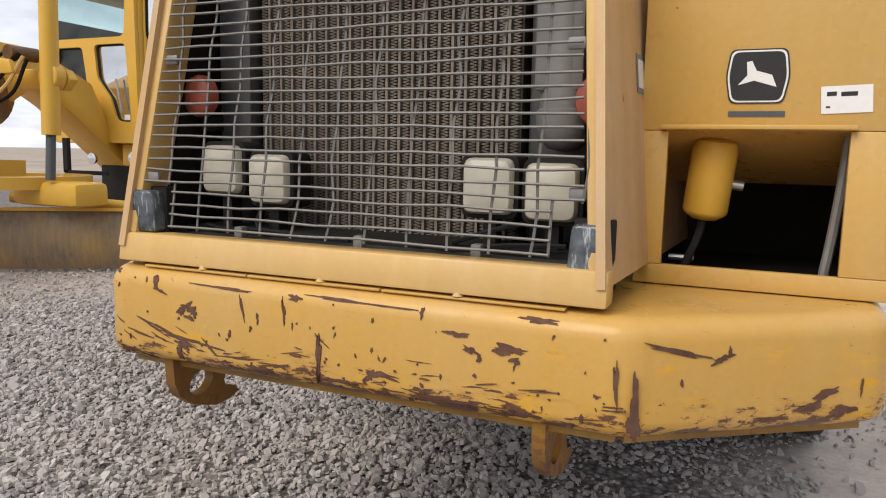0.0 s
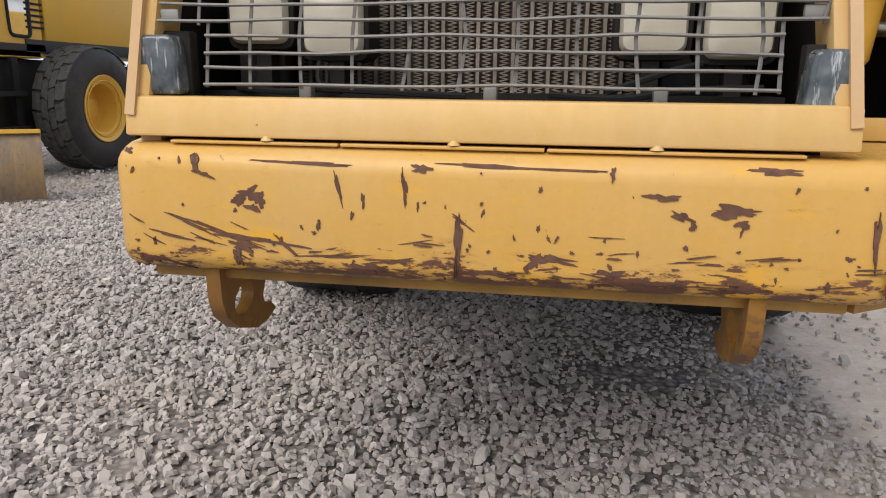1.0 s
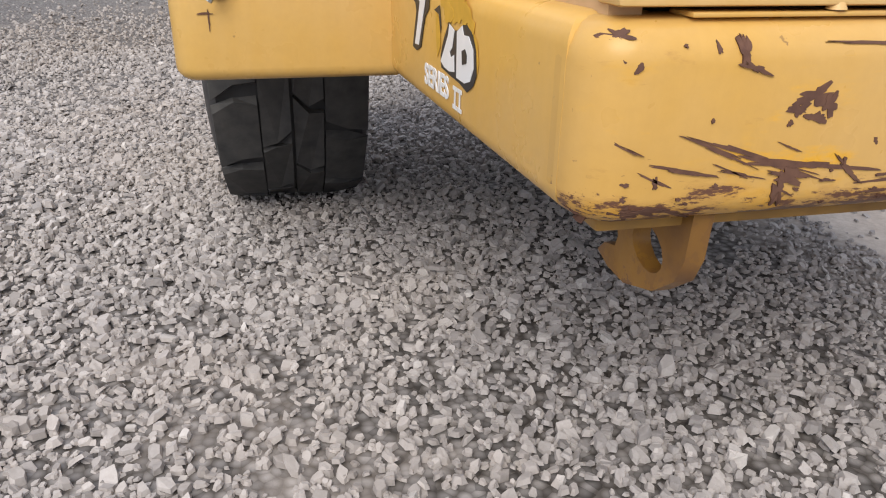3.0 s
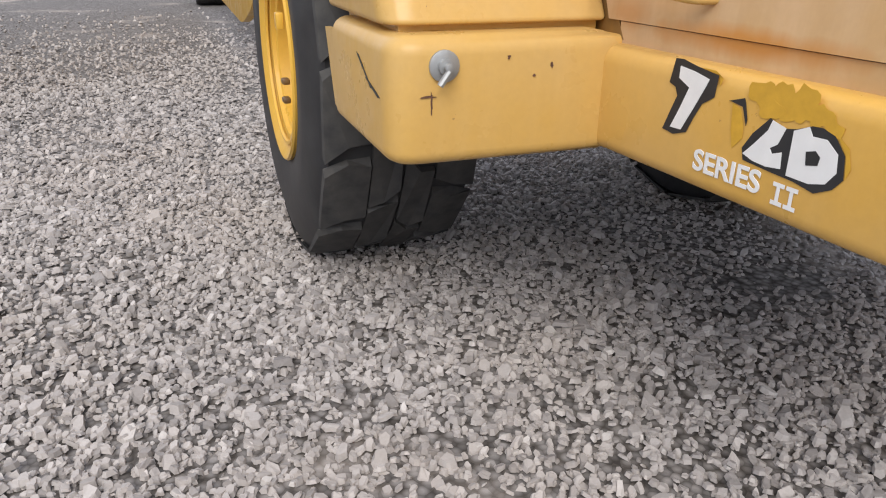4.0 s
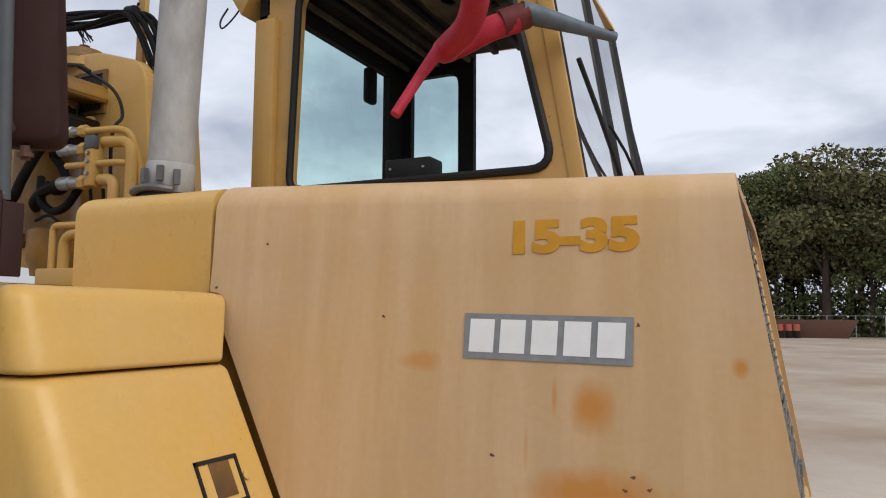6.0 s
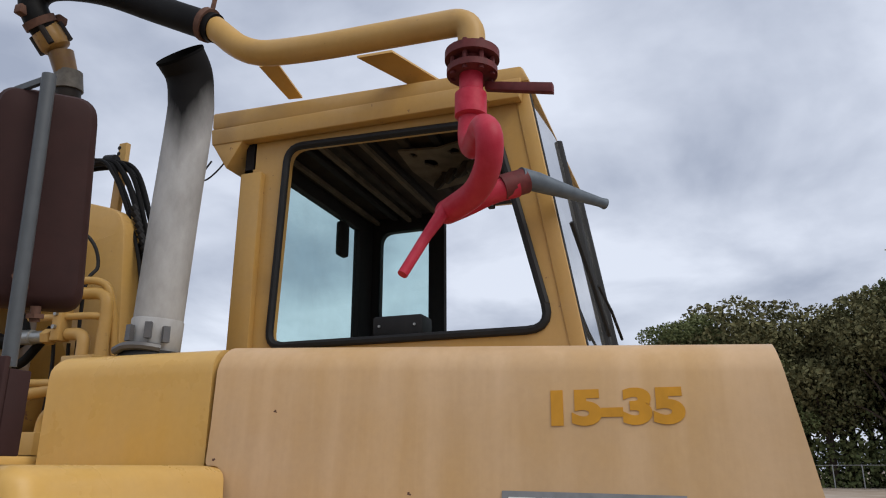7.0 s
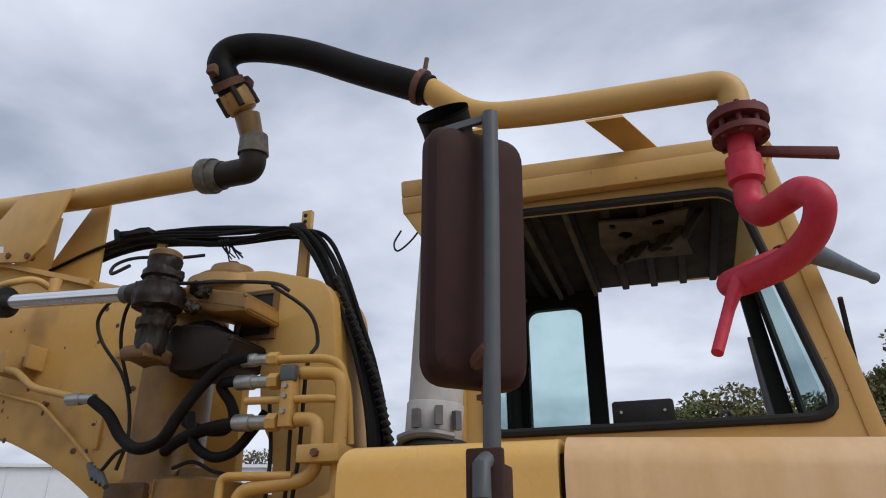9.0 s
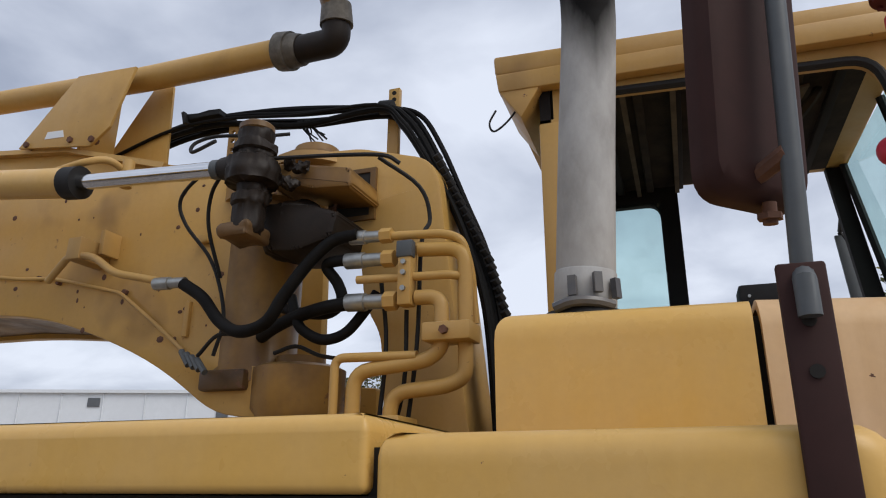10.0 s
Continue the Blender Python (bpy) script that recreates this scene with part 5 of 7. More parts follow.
part("stay_bar", tube([(1.61, 0.836, 2.715), (1.61, 0.81, 2.66), (1.61, 0.722, 2.26), (1.61, 0.60, 1.75)], 0.012, 8), M_BLACK, fm)
part("stay_clip", tube([(1.40, 0.86, 2.73), (1.62, 0.83, 2.725)], 0.012, 8), M_BLACK, fm)
for k in range(5):
    ya = 1.05 + 0.07 * k
    part("torn_lining", tube(smooth_line([(0.55 + 0.05 * k, ya, 2.95), (0.52 + 0.06 * k, ya + 0.03, 2.90 - 0.015 * (k % 3)), (0.60 + 0.05 * k, ya + 0.07, 2.875), (0.72 + 0.03 * k, ya + 0.05, 2.93)], 5), 0.018, 6), M_LINING, cab)
rh3 = random.Random(3)
holes = []
for cx_, cy_, rx_, ry_ in ((0.52, 1.22, 0.035, 0.03), (0.66, 1.20, 0.03, 0.045), (0.60, 1.36, 0.045, 0.03), (0.74, 1.33, 0.03, 0.03), (0.50, 1.40, 0.025, 0.02), (0.80, 1.20, 0.025, 0.03)):
    holes.append([(cx_ + rx_ * rh3.uniform(0.7, 1.2) * math.cos(a), cy_ + ry_ * rh3.uniform(0.7, 1.2) * math.sin(a)) for a in np.linspace(0, 5.6, 9)])
M_PANEL = plain("bare_headliner_board", (0.16, 0.125, 0.085), 0.9, 0.0, 0.6, 9, 0.4, (0.07, 0.05, 0.035))
part("headliner_board", sheet([(0.42, 1.10), (0.62, 1.13), (0.90, 1.09), (0.88, 1.30), (0.92, 1.44), (0.66, 1.47), (0.44, 1.45), (0.47, 1.28)], holes, "z", 2.905, 2.915), M_PANEL, cab, "torn brown headliner board with holes")
for y in (1.56, 1.74, 1.93):
    part("roof_rail", bx(XL + 0.06, XR - 0.06, y, y + 0.02, 2.905, 2.925), M_PANEL, cab)
part("grab_loop", tube(round_line([(XR - 0.06, 0.98, 2.10), (XR - 0.14, 1.0, 2.12), (XR - 0.14, 1.02, 2.26), (XR - 0.06, 1.04, 2.28)], 0.03), 0.010, 8), M_BLACK, cab)
mi = part("inner_mirror", bx(1.01, 1.10, 2.0, 2.045, 2.66, 2.85, 0.018), M_CABIN, cab)
part("cable", tube(smooth_line([(XL - 0.02, 2.10, 2.88), (XL - 0.04, 2.15, 2.80), (XL - 0.05, 2.20, 2.76), (XL - 0.04, 2.22, 2.80), (XL - 0.02, 2.2, 2.86)]), 0.004, 6), M_BLACK, cab)

# ---- water pipe over the cab with the red monitor ----
PLACE[0] = UPPER
PR = 0.047
wp = part("water_pipe", tube(round_line([(-0.20, 1.965, 3.205), (-0.19, 1.80, 3.055), (-0.16, 1.55, 3.045), (-0.09, 0.965, 3.065), (-0.085, 0.962, 2.93)], 0.12, 8), PR, 20), M_CAB, tractor, "yellow water pipe over the cab")
PLACE[0] = Matrix.Identity(4)
for q in (((-0.090, 1.324, 2.996), (-0.060, 1.203, 3.012), (0.160, 1.100, 2.994), (0.130, 1.218, 2.988)), ((-0.100, 1.722, 3.035), (-0.070, 1.664, 3.053), (0.140, 1.678, 3.022), (0.120, 1.728, 3.015))):
    w = bmesh.new()
    lo = [w.verts.new(p) for p in q]
    hi = [w.verts.new(Vector(p) + Vector((0.004, 0.004, 0.012))) for p in q]
    w.faces.new(lo[::-1]); w.faces.new(hi)
    for k in range(4):
        w.faces.new((lo[k], lo[(k + 1) % 4], hi[(k + 1) % 4], hi[k]))
    part("support_arm", w, M_CAB, wp, "chipped flat support plate")
PLACE[0] = UPPER
flp = part("flange", lathe([(PR, 0), (0.085, 0.0), (0.085, 0.022), (0.055, 0.024), (0.055, 0.052), (0.092, 0.054), (0.092, 0.084), (0.045, 0.088)], pose(-0.085, 0.962, 2.855), 32), M_REDFL, tractor, "rusty red bolted pipe flange")
for k in range(8):
    a = 2 * math.pi * k / 8
    part("bolt", rod((-0.085 + 0.07 * math.cos(a), 0.962 + 0.07 * math.sin(a), 2.845), (-0.085 + 0.07 * math.cos(a), 0.962 + 0.07 * math.sin(a), 2.955), 0.009, 6), M_REDFL, flp)
part("valve_lever", prism([(0.93, 2.845), (0.70, 2.795), (0.70, 2.760), (0.93, 2.815)], "x", -0.055, -0.03, 0.003), M_REDFL, flp)
RP = 0.040
mon = part("water_monitor", tube(smooth_line([(-0.085, 0.965, 2.86), (-0.082, 0.968, 2.72), (-0.085, 0.97, 2.635), (-0.125, 0.945, 2.578), (-0.205, 0.90, 2.565), (-0.285, 0.855, 2.555), (-0.325, 0.825, 2.50), (-0.28, 0.845, 2.435), (-0.20, 0.91, 2.395), (-0.12, 1.01, 2.382), (-0.06, 1.055, 2.395), (-0.015, 1.01, 2.43), (0.01, 0.93, 2.47), (0.05, 0.855, 2.50)], 6), RP, 20), M_RED, tractor, "red twisted water monitor pipe")
part("coupling", lathe([(0.044, 0), (0.053, 0.006), (0.053, 0.085), (0.044, 0.092)], pose(-0.085, 0.967, 2.70), 24), M_RED, mon)
part("handle_tube", tube([(-0.12, 1.035, 2.385), (-0.18, 1.075, 2.28), (-0.249, 1.12, 2.145)], [0.024, 0.017, 0.016], 14), M_RED, mon)
part("joint", tube([(0.02, 0.90, 2.485), (0.07, 0.83, 2.52)], 0.043, 16), M_REDFL, mon)
part("nozzle", tube([(0.05, 0.845, 2.525), (0.10, 0.80, 2.522), (0.20, 0.71, 2.508), (0.30, 0.625, 2.497), (0.316, 0.612, 2.495)], [0.036, 0.034, 0.024, 0.017, 0.020], 16), M_BLUEGREY, mon, "blue grey tapered spray nozzle")

# hose and elbows
hz = part("suction_hose", tube(smooth_line([(-0.197, 1.965, 3.205), (-0.235, 2.23, 3.332), (-0.29, 2.455, 3.432), (-0.335, 2.64, 3.478), (-0.355, 2.75, 3.475), (-0.36, 2.785, 3.415), (-0.335, 2.765, 3.345), (-0.29, 2.758, 3.312)], 6), 0.056, 20), M_HOSE, tractor, "thick black rubber hose arched over the machine")
part("hose_clamp", tube([(-0.200, 1.99, 3.22), (-0.204, 2.012, 3.231)], 0.066, 20), M_RUST, hz)
part("clamp_screw", rod((-0.20, 1.99, 3.275), (-0.20, 1.98, 3.35), 0.009, 8), M_RUST, hz)
part("hose_clamp", tube([(-0.338, 2.768, 3.352), (-0.318, 2.763, 3.330)], 0.066, 20), M_RUST, hz)
part("clamp_lug", bx(-0.425, -0.375, 2.76, 2.80, 3.335, 3.375, 0.006), M_RUST, hz)
part("clamp_lug", bx(-0.30, -0.255, 2.70, 2.74, 3.355, 3.39, 0.006), M_RUST, hz)
vv = part("pipe_elbow", lathe([(0.03, -0.02), (0.058, -0.015), (0.062, 0.01), (0.062, 0.06), (0.055, 0.075), (0.03, 0.085)], along((-0.295, 2.758, 3.315), (-0.235, 2.715, 3.22)), 20), M_STAINED, tractor, "brown and grey bolted pipe elbow")
for a in (0.5, 2.1, 3.6, 5.2):
    q = along((-0.295, 2.758, 3.315), (-0.235, 2.715, 3.22)) @ pose(0.062 * math.cos(a), 0.062 * math.sin(a), 0.0)
    part("bolt_ear", lathe([(0.013, -0.01), (0.013, 0.07)], q, 8), M_GREASE, vv)
part("neck", tube([(-0.245, 2.722, 3.24), (-0.205, 2.705, 3.13)], [0.05, 0.044], 16), M_GREASY, vv)
part("collar", tube([(-0.206, 2.706, 3.165), (-0.196, 2.706, 3.085)], [0.054, 0.060], 20), M_COUPLING, vv)
part("bend", tube(round_line([(-0.20, 2.706, 3.11), (-0.185, 2.71, 3.025), (-0.165, 2.90, 3.04)], 0.10, 8), 0.052, 18), M_GREASE, vv)
part("coupling", tube([(-0.167, 2.86, 3.037), (-0.163, 2.94, 3.05)], [0.058, 0.070], 20), M_COUPLING, vv)
part("coupling_ring", tube([(-0.165, 2.905, 3.043), (-0.163, 2.955, 3.052)], 0.072, 20), M_COUPLING, vv)
part("rear_pipe", tube([(-0.165, 2.94, 3.050), (-0.17, 3.6, 3.058), (-0.175, 4.4, 3.098), (-0.18, 5.2, 3.15)], 0.050, 20), M_CAB, tractor, "yellow water pipe running back over the gooseneck")

# ---- hitch tower and gooseneck behind the engine ----
tower = part("hitch_tower", prism([tuple(p) for p in outline([(2.20, 1.60), (2.225, 1.75), (2.315, 2.46), (2.36, 2.53), (2.60, 2.60), (2.88, 2.62), (2.88, 2.50), (2.70, 2.52), (2.70, 2.36), (2.60, 2.34), (2.56, 2.06), (2.50, 1.96), (2.47, 1.60)], [0, 0, 0.04, 0.05, 0.03, 0.02, 0.02, 0.01, 0.01, 0.05, 0.05, 0.04, 0], 4)], "x", -0.17, 0.10, 0.012), M_CAB, tractor, "cast yellow hitch tower")
# flat near-black plate on the face paints the shade of a pocket
part("pocket_shade", bx(-0.178, -0.171, 2.545, 2.68, 2.345, 2.50, 0.003), M_DARK, tower)
part("hook_pipe", tube(round_line([(-0.20, 2.66, 2.20), (-0.21, 2.665, 2.37), (-0.21, 2.64, 2.41), (-0.20, 2.59, 2.40)], 0.03), 0.008, 8), M_RUST, tower)
part("pocket_lip", sheet([(2.53, 2.335), (2.70, 2.335), (2.70, 2.515), (2.53, 2.515)], [[(2.55, 2.35), (2.685, 2.35), (2.685, 2.50), (2.55, 2.50)]], "x", -0.182, -0.170), M_GREASY, tower)
part("stay", bx(-0.012, 0.012, 2.535, 2.578, 2.58, 2.905, 0.003), M_CAB, tower)
part("hitch_frame", bx(-0.55, 0.45, 2.08, 3.02, 1.0, 1.595, 0.03), M_STAINED, tractor, "stained yellow frame under the hitch")
neck = thing("scraper_gooseneck", "yellow scraper gooseneck with greasy pivots, pipes and hydraulic hoses", "gooseneck", (0.05, 3.6, 1.6))
web = outline([(5.2, 2.86), (4.4, 2.83), (3.85, 2.77), (3.35, 2.63), (3.10, 2.56), (2.98, 2.50), (2.96, 1.88), (2.72, 1.86), (2.72, 1.70), (3.04, 1.73), (3.28, 1.89), (3.54, 2.0), (3.85, 2.095), (4.4, 2.14), (5.2, 2.14)], [0, 0.2, 0.3, 0.2, 0.05, 0.02, 0.04, 0.01, 0.02, 0.08, 0.15, 0.15, 0.2, 0.2, 0], 4)
part("side_plate", prism([tuple(p) for p in web], "x", -0.22, -0.17, 0.006), M_NECK, neck)
part("side_plate", prism([tuple(p) for p in web], "x", 0.28, 0.33, 0.006), M_NECK, neck)
part("top_plate", prism([(5.2, 2.855), (4.4, 2.825), (3.85, 2.765), (3.35, 2.625), (3.36, 2.605), (3.85, 2.745), (4.4, 2.805), (5.2, 2.835)], "x", -0.25, 0.36), M_CAB, neck)
part("bottom_plate", prism([(5.2, 2.16), (4.4, 2.16), (3.85, 2.115), (3.54, 2.02), (3.28, 1.91), (3.29, 1.93), (3.54, 2.04), (3.85, 2.135), (4.4, 2.18), (5.2, 2.18)], "x", -0.17, 0.28), M_GREASY, neck)
part("pivot_tube", lathe([(0.09, 0), (0.097, 0.01), (0.097, 0.05), (0.092, 0.06), (0.092, 0.62), (0.108, 0.63), (0.108, 0.70), (0.09, 0.71)], pose(-0.10, 2.985, 1.82) @ Matrix.Diagonal((1.45, 1.45, 1, 1)), 36), M_STAINED, neck, "greasy vertical pivot tube")
part("lower_hub", lathe([(0.02, -0.06), (0.10, -0.06), (0.105, -0.02), (0.115, 0.0), (0.115, 0.125), (0.10, 0.135), (0.06, 0.14), (0.06, 0.165), (0, 0.165)], pose(-0.12, 2.80, 1.745) @ Matrix.Diagonal((1.28, 1.28, 1, 1)), 40), M_STAINED, neck)
part("grease_block", bx(-0.25, -0.16, 2.92, 3.09, 1.80, 1.865, 0.01), M_GREASY, neck)
part("hub_ring", lathe([(0.095, 0), (0.095, 0.04)], pose(-0.12, 2.80, 1.645), 28), M_GREASE, neck)

# steering arm and pin with the cylinder rod eye
pin = part("steering_pin", lumpy(lathe([(0.02, -0.205), (0.044, -0.20), (0.052, -0.18), (0.052, -0.115), (0.060, -0.105), (0.060, -0.075), (0.050, -0.070), (0.050, -0.045), (0.086, -0.038), (0.090, -0.005), (0.086, 0.035), (0.062, 0.042), (0.062, 0.060), (0.074, 0.066), (0.070, 0.092), (0.058, 0.098), (0.060, 0.135), (0.046, 0.150), (0, 0.153)], pose(-0.43, 2.825, 2.43) @ Matrix.Diagonal((0.92, 0.92, 1, 1)), 28), 0.008, 26), M_GREASE, neck, "grease-caked vertical steering pin")
part("pin_cap", lathe([(0.050, 0), (0.055, 0.004), (0.055, 0.02), (0.045, 0.028), (0.02, 0.030), (0, 0.030)], pose(-0.43, 2.825, 2.565), 20), M_GREASY, pin, "brown greasy pin cap")
part("lower_clamp", lumpy(bx(-0.48, -0.36, 2.79, 2.90, 2.215, 2.26, 0.012), 0.010, 22), M_GREASY, pin)
part("rod_eye", tube([(-0.45, 2.84, 2.44), (-0.455, 2.92, 2.447)], [0.05, 0.034], 18), M_GREASE, pin)
sa = part("steering_arm", prism([tuple(p) for p in outline([(2.86, 2.45), (2.84, 2.50), (2.70, 2.475), (2.53, 2.44), (2.52, 2.375), (2.66, 2.385)], 0.015, 3)], "x", -0.36, -0.16, 0.012), M_STAINED, neck, "brown-stained cast steering arm")
for k in range(5):
    part("grease_clot", lumpy(lathe([(0.0, -0.02), (0.018, -0.016), (0.024, 0.0), (0.018, 0.016), (0, 0.02)], pose(-0.40 + 0.02 * (k % 3), 2.80 - 0.03 * k, 2.36 + 0.03 * ((k * 2) % 5), 20 * k, 0, 0), 10), 0.016, 40), M_GREASE, sa)
# lug and boss in near-black: grease plus the arm's shadow, both as colour
part("lower_lug", prism([tuple(p) for p in outline([(2.84, 2.30), (2.82, 2.36), (2.66, 2.335), (2.56, 2.30), (2.58, 2.22), (2.70, 2.19), (2.80, 2.20)], 0.02, 3)], "x", -0.36, -0.14, 0.015), M_GREASE, sa)
part("arm_boss", lumpy(lathe([(0.05, -0.05), (0.095, -0.03), (0.11, 0.0), (0.105, 0.10), (0.06, 0.13)], pose(-0.25, 2.76, 2.25), 24), 0.010, 20), M_GREASE, sa)
cylr = part("steering_cylinder", tube([(-0.465, 3.50, 2.478), (-0.475, 4.6, 2.60)], 0.052, 22), M_BODY, neck, "yellow steering cylinder with a chrome rod")
part("cylinder_rod", tube([(-0.455, 2.90, 2.445), (-0.466, 3.56, 2.481)], 0.0265, 20), M_CHROME, cylr, "bright chrome rod")
part("gland", tube([(-0.4645, 3.485, 2.4765), (-0.466, 3.545, 2.481)], 0.056, 22), M_BLACK, cylr)
part("wiper_ring", tube([(-0.4555, 2.925, 2.4465), (-0.456, 2.95, 2.448)], 0.031, 18), M_GREYBAR, cylr)
part("bleed_pipe", tube(smooth_line([(-0.47, 3.62, 2.53), (-0.45, 3.50, 2.56), (-0.40, 3.45, 2.58), (-0.33, 3.43, 2.56)]), 0.013, 10), M_CAB, cylr)
part("bleed_fitting", rod((-0.34, 3.42, 2.50), (-0.34, 3.42, 2.60), 0.022, 10), M_CAB, cylr)

# rust specks, bolts and a lifting lug on the web
rw = random.Random(21)
for k in range(46):
    y, z = rw.uniform(2.98, 4.3), rw.uniform(1.95, 2.65)
    if z > 2.0 + max(0, (3.5 - y)) * -0.1 and z < 2.5 + (y - 3.0) * 0.22 and z > 1.92 + (y - 3.25) * 0.28:
        s = rw.uniform(0.004, 0.012)
        part("rust_spot", lathe([(0, 0.0012), (s * 0.7, 0.001), (s, 0)], pose(-0.2205, y, z, 0, -90, 0) @ Matrix.Diagonal((1, rw.uniform(0.5, 1.6), 1, 1)), 7), M_RUST, neck)
for y, z in ((3.02, 2.40), (3.78, 2.215), (3.46, 2.155), (3.88, 2.24)):
    part("bolt", rod((-0.238, y, z), (-0.218, y, z), 0.009, 6), M_RUST, neck)
part("lug", bx(-0.236, -0.219, 3.17, 3.19, 1.98, 2.10, 0.003), M_NECK, neck)
part("lug", bx(-0.246, -0.219, 3.12, 3.16, 2.30, 2.33, 0.004), M_NECK, neck)
# pipe stand
stand = part("pipe_stand", prism([(4.076, 2.782), (3.823, 3.06), (3.53, 3.045), (3.614, 2.802), (3.70, 2.735)], "x", -0.275, -0.262, 0.002), M_CAB, neck, "yellow bent plate bracket under the water pipe")
part("stand_web", prism([(3.60, 3.05), (3.50, 3.05), (3.48, 2.66), (3.80, 2.76)], "x", -0.10, -0.088, 0.002), M_CAB, stand)
part("stand_gusset", bx(-0.262, -0.10, 3.76, 3.775, 2.74, 3.02), M_CAB, stand)
# white patch paints the bright sky seen through a slot
part("slot", prism([(3.94, 2.80), (3.84, 2.795), (3.85, 2.825), (3.93, 2.83)], "x", -0.2765, -0.2745), M_WHITE, stand)
for y, z in ((4.03, 2.79), (3.80, 2.775), (3.69, 2.76)):
    part("bolt", rod((-0.285, y, z), (-0.25, y, z), 0.013, 6), M_RUST, stand)

# hydraulic hoses and pipes
hyd = thing("hydraulic_lines", "bundle of black hydraulic hoses and yellow steel pipes with zinc fittings", "hydraulic hoses", (-0.3, 2.5, 1.62))
rh = random.Random(11)
for k in range(7):
    dy, dz, dx = rh.uniform(-0.03, 0.03), rh.uniform(-0.034, 0.034), rh.uniform(-0.06, 0.05)
    ln = [(-0.05 + dx, 3.75 + dy, 2.79 + dz), (-0.05 + dx, 3.47, 2.865 + dz), (-0.05 + dx, 3.20 + dy, 2.87 + dz), (-0.05 + dx, 2.90, 2.835 + dz + rh.uniform(-0.03, 0.02)), (-0.05 + dx, 2.58, 2.80 + dz * 0.4), (-0.05 + dx, 2.47 + dy, 2.735 + dz), (-0.05 + dx, 2.385 + dy, 2.60 + dz), (-0.06 + dx, 2.29 + dy, 2.40), (-0.08 + dx, 2.215 + dy, 2.22), (-0.10 + dx, 2.155 + dy, 2.0), (-0.10 + dx, 2.125 + dy, 1.62)]
    part("hose", tube(smooth_line(ln, 6), rh.choice((0.007, 0.009, 0.012)), 8), M_HOSE, hyd)
for k in range(30):
    z = 2.56 - 0.0245 * k
    yy = 2.375 - 0.16 * (k / 14) if k < 15 else 2.21 - 0.007 * (k - 14)
    part("spiral_wrap", tube([(-0.115, yy - 0.028, z), (-0.10, yy - 0.036, z - 0.015)], 0.014, 8), M_BLACK, hyd)
strap = part("tape_wrap", lumpy(bx(-0.12, 0.02, 3.24, 3.40, 2.868, 2.896, 0.006), 0.012, 18), M_BLACK, hyd, "torn black rubber strap over the hoses")
part("strap_end", bar((-0.13, 3.40, 2.895), (-0.13, 3.385, 2.845), 0.02, 0.012), M_BLACK, strap)
part("tape_wrap", tube([(-0.05, 2.59, 2.81), (-0.05, 2.54, 2.805)], 0.026, 10), M_BLACK, hyd)
for k in range(9):
    a = (-0.06, 2.93 + rh.uniform(-0.05, 0.03), 2.81)
    part("frayed_end", tube(smooth_line([a, (a[0], a[1] - 0.03, a[2] - 0.04), (a[0], a[1] - 0.06 + rh.uniform(-0.03, 0.03), a[2] - 0.06 - rh.uniform(0, 0.05))], 3), 0.003, 5), M_BLACK, hyd)
HX = -0.36
for r, pts in ((0.019, [(HX, 3.099, 2.121), (HX, 3.017, 2.069), (HX, 2.946, 1.992), (HX - 0.01, 2.861, 1.952), (HX - 0.02, 2.765, 1.972), (HX - 0.02, 2.713, 2.045), (HX - 0.01, 2.643, 2.142), (HX, 2.571, 2.205), (HX, 2.49, 2.217)]),
               (0.017, [(-0.34, 2.49, 2.142), (-0.34, 2.56, 2.15), (-0.33, 2.605, 2.14), (-0.31, 2.575, 2.09), (-0.30, 2.565, 2.04), (-0.28, 2.62, 2.01), (-0.24, 2.75, 2.03), (-0.20, 2.83, 2.06)]),
               (0.020, [(-0.34, 2.49, 2.02), (-0.33, 2.60, 2.015), (-0.30, 2.72, 2.0), (-0.26, 2.82, 1.98), (-0.2, 2.9, 1.97)]),
               (0.016, [(-0.28, 2.75, 2.07), (-0.30, 2.716, 2.0), (-0.31, 2.682, 1.957), (-0.31, 2.614, 1.925), (-0.31, 2.542, 1.940), (-0.30, 2.49, 2.0), (-0.28, 2.46, 2.06)])):
    part("hose", tube(smooth_line(pts, 7), r, 12), M_HOSE, hyd)
for y0, y1, z, r in ((2.52, 2.42, 2.212, 0.021), (2.53, 2.41, 2.142, 0.024), (2.52, 2.40, 2.018, 0.026), (3.22, 3.10, 2.132, 0.021)):
    f = part("hose_fitting", tube([(-0.35, y0, z), (-0.35, y0 - 0.004, z), (-0.35, (y0 + y1) / 2, z - 0.002), (-0.35, (y0 + y1) / 2 - 0.002, z - 0.002), (-0.35, y1, z - 0.004)], [r * 0.9, r, r, r * 0.82, r * 0.82], 14), M_STEEL, hyd, "zinc plated crimp fitting")
    if y0 < 3:
        part("nut", tube([(-0.35, y1, z - 0.004), (-0.35, y1 - 0.035, z - 0.005)], r * 1.05, 6), M_CAB, f)
man = part("manifold_block", bx(-0.375, -0.325, 2.315, 2.355, 1.995, 2.175, 0.005), M_CAB, hyd, "yellow hydraulic manifold block")
part("plug", bx(-0.38, -0.35, 2.31, 2.36, 2.13, 2.18, 0.006), M_GREYBAR, man)
for z in (2.04, 2.085, 2.115):
    part("screw", rod((-0.385, 2.335, z), (-0.37, 2.335, z), 0.008, 6), M_STEEL, man)
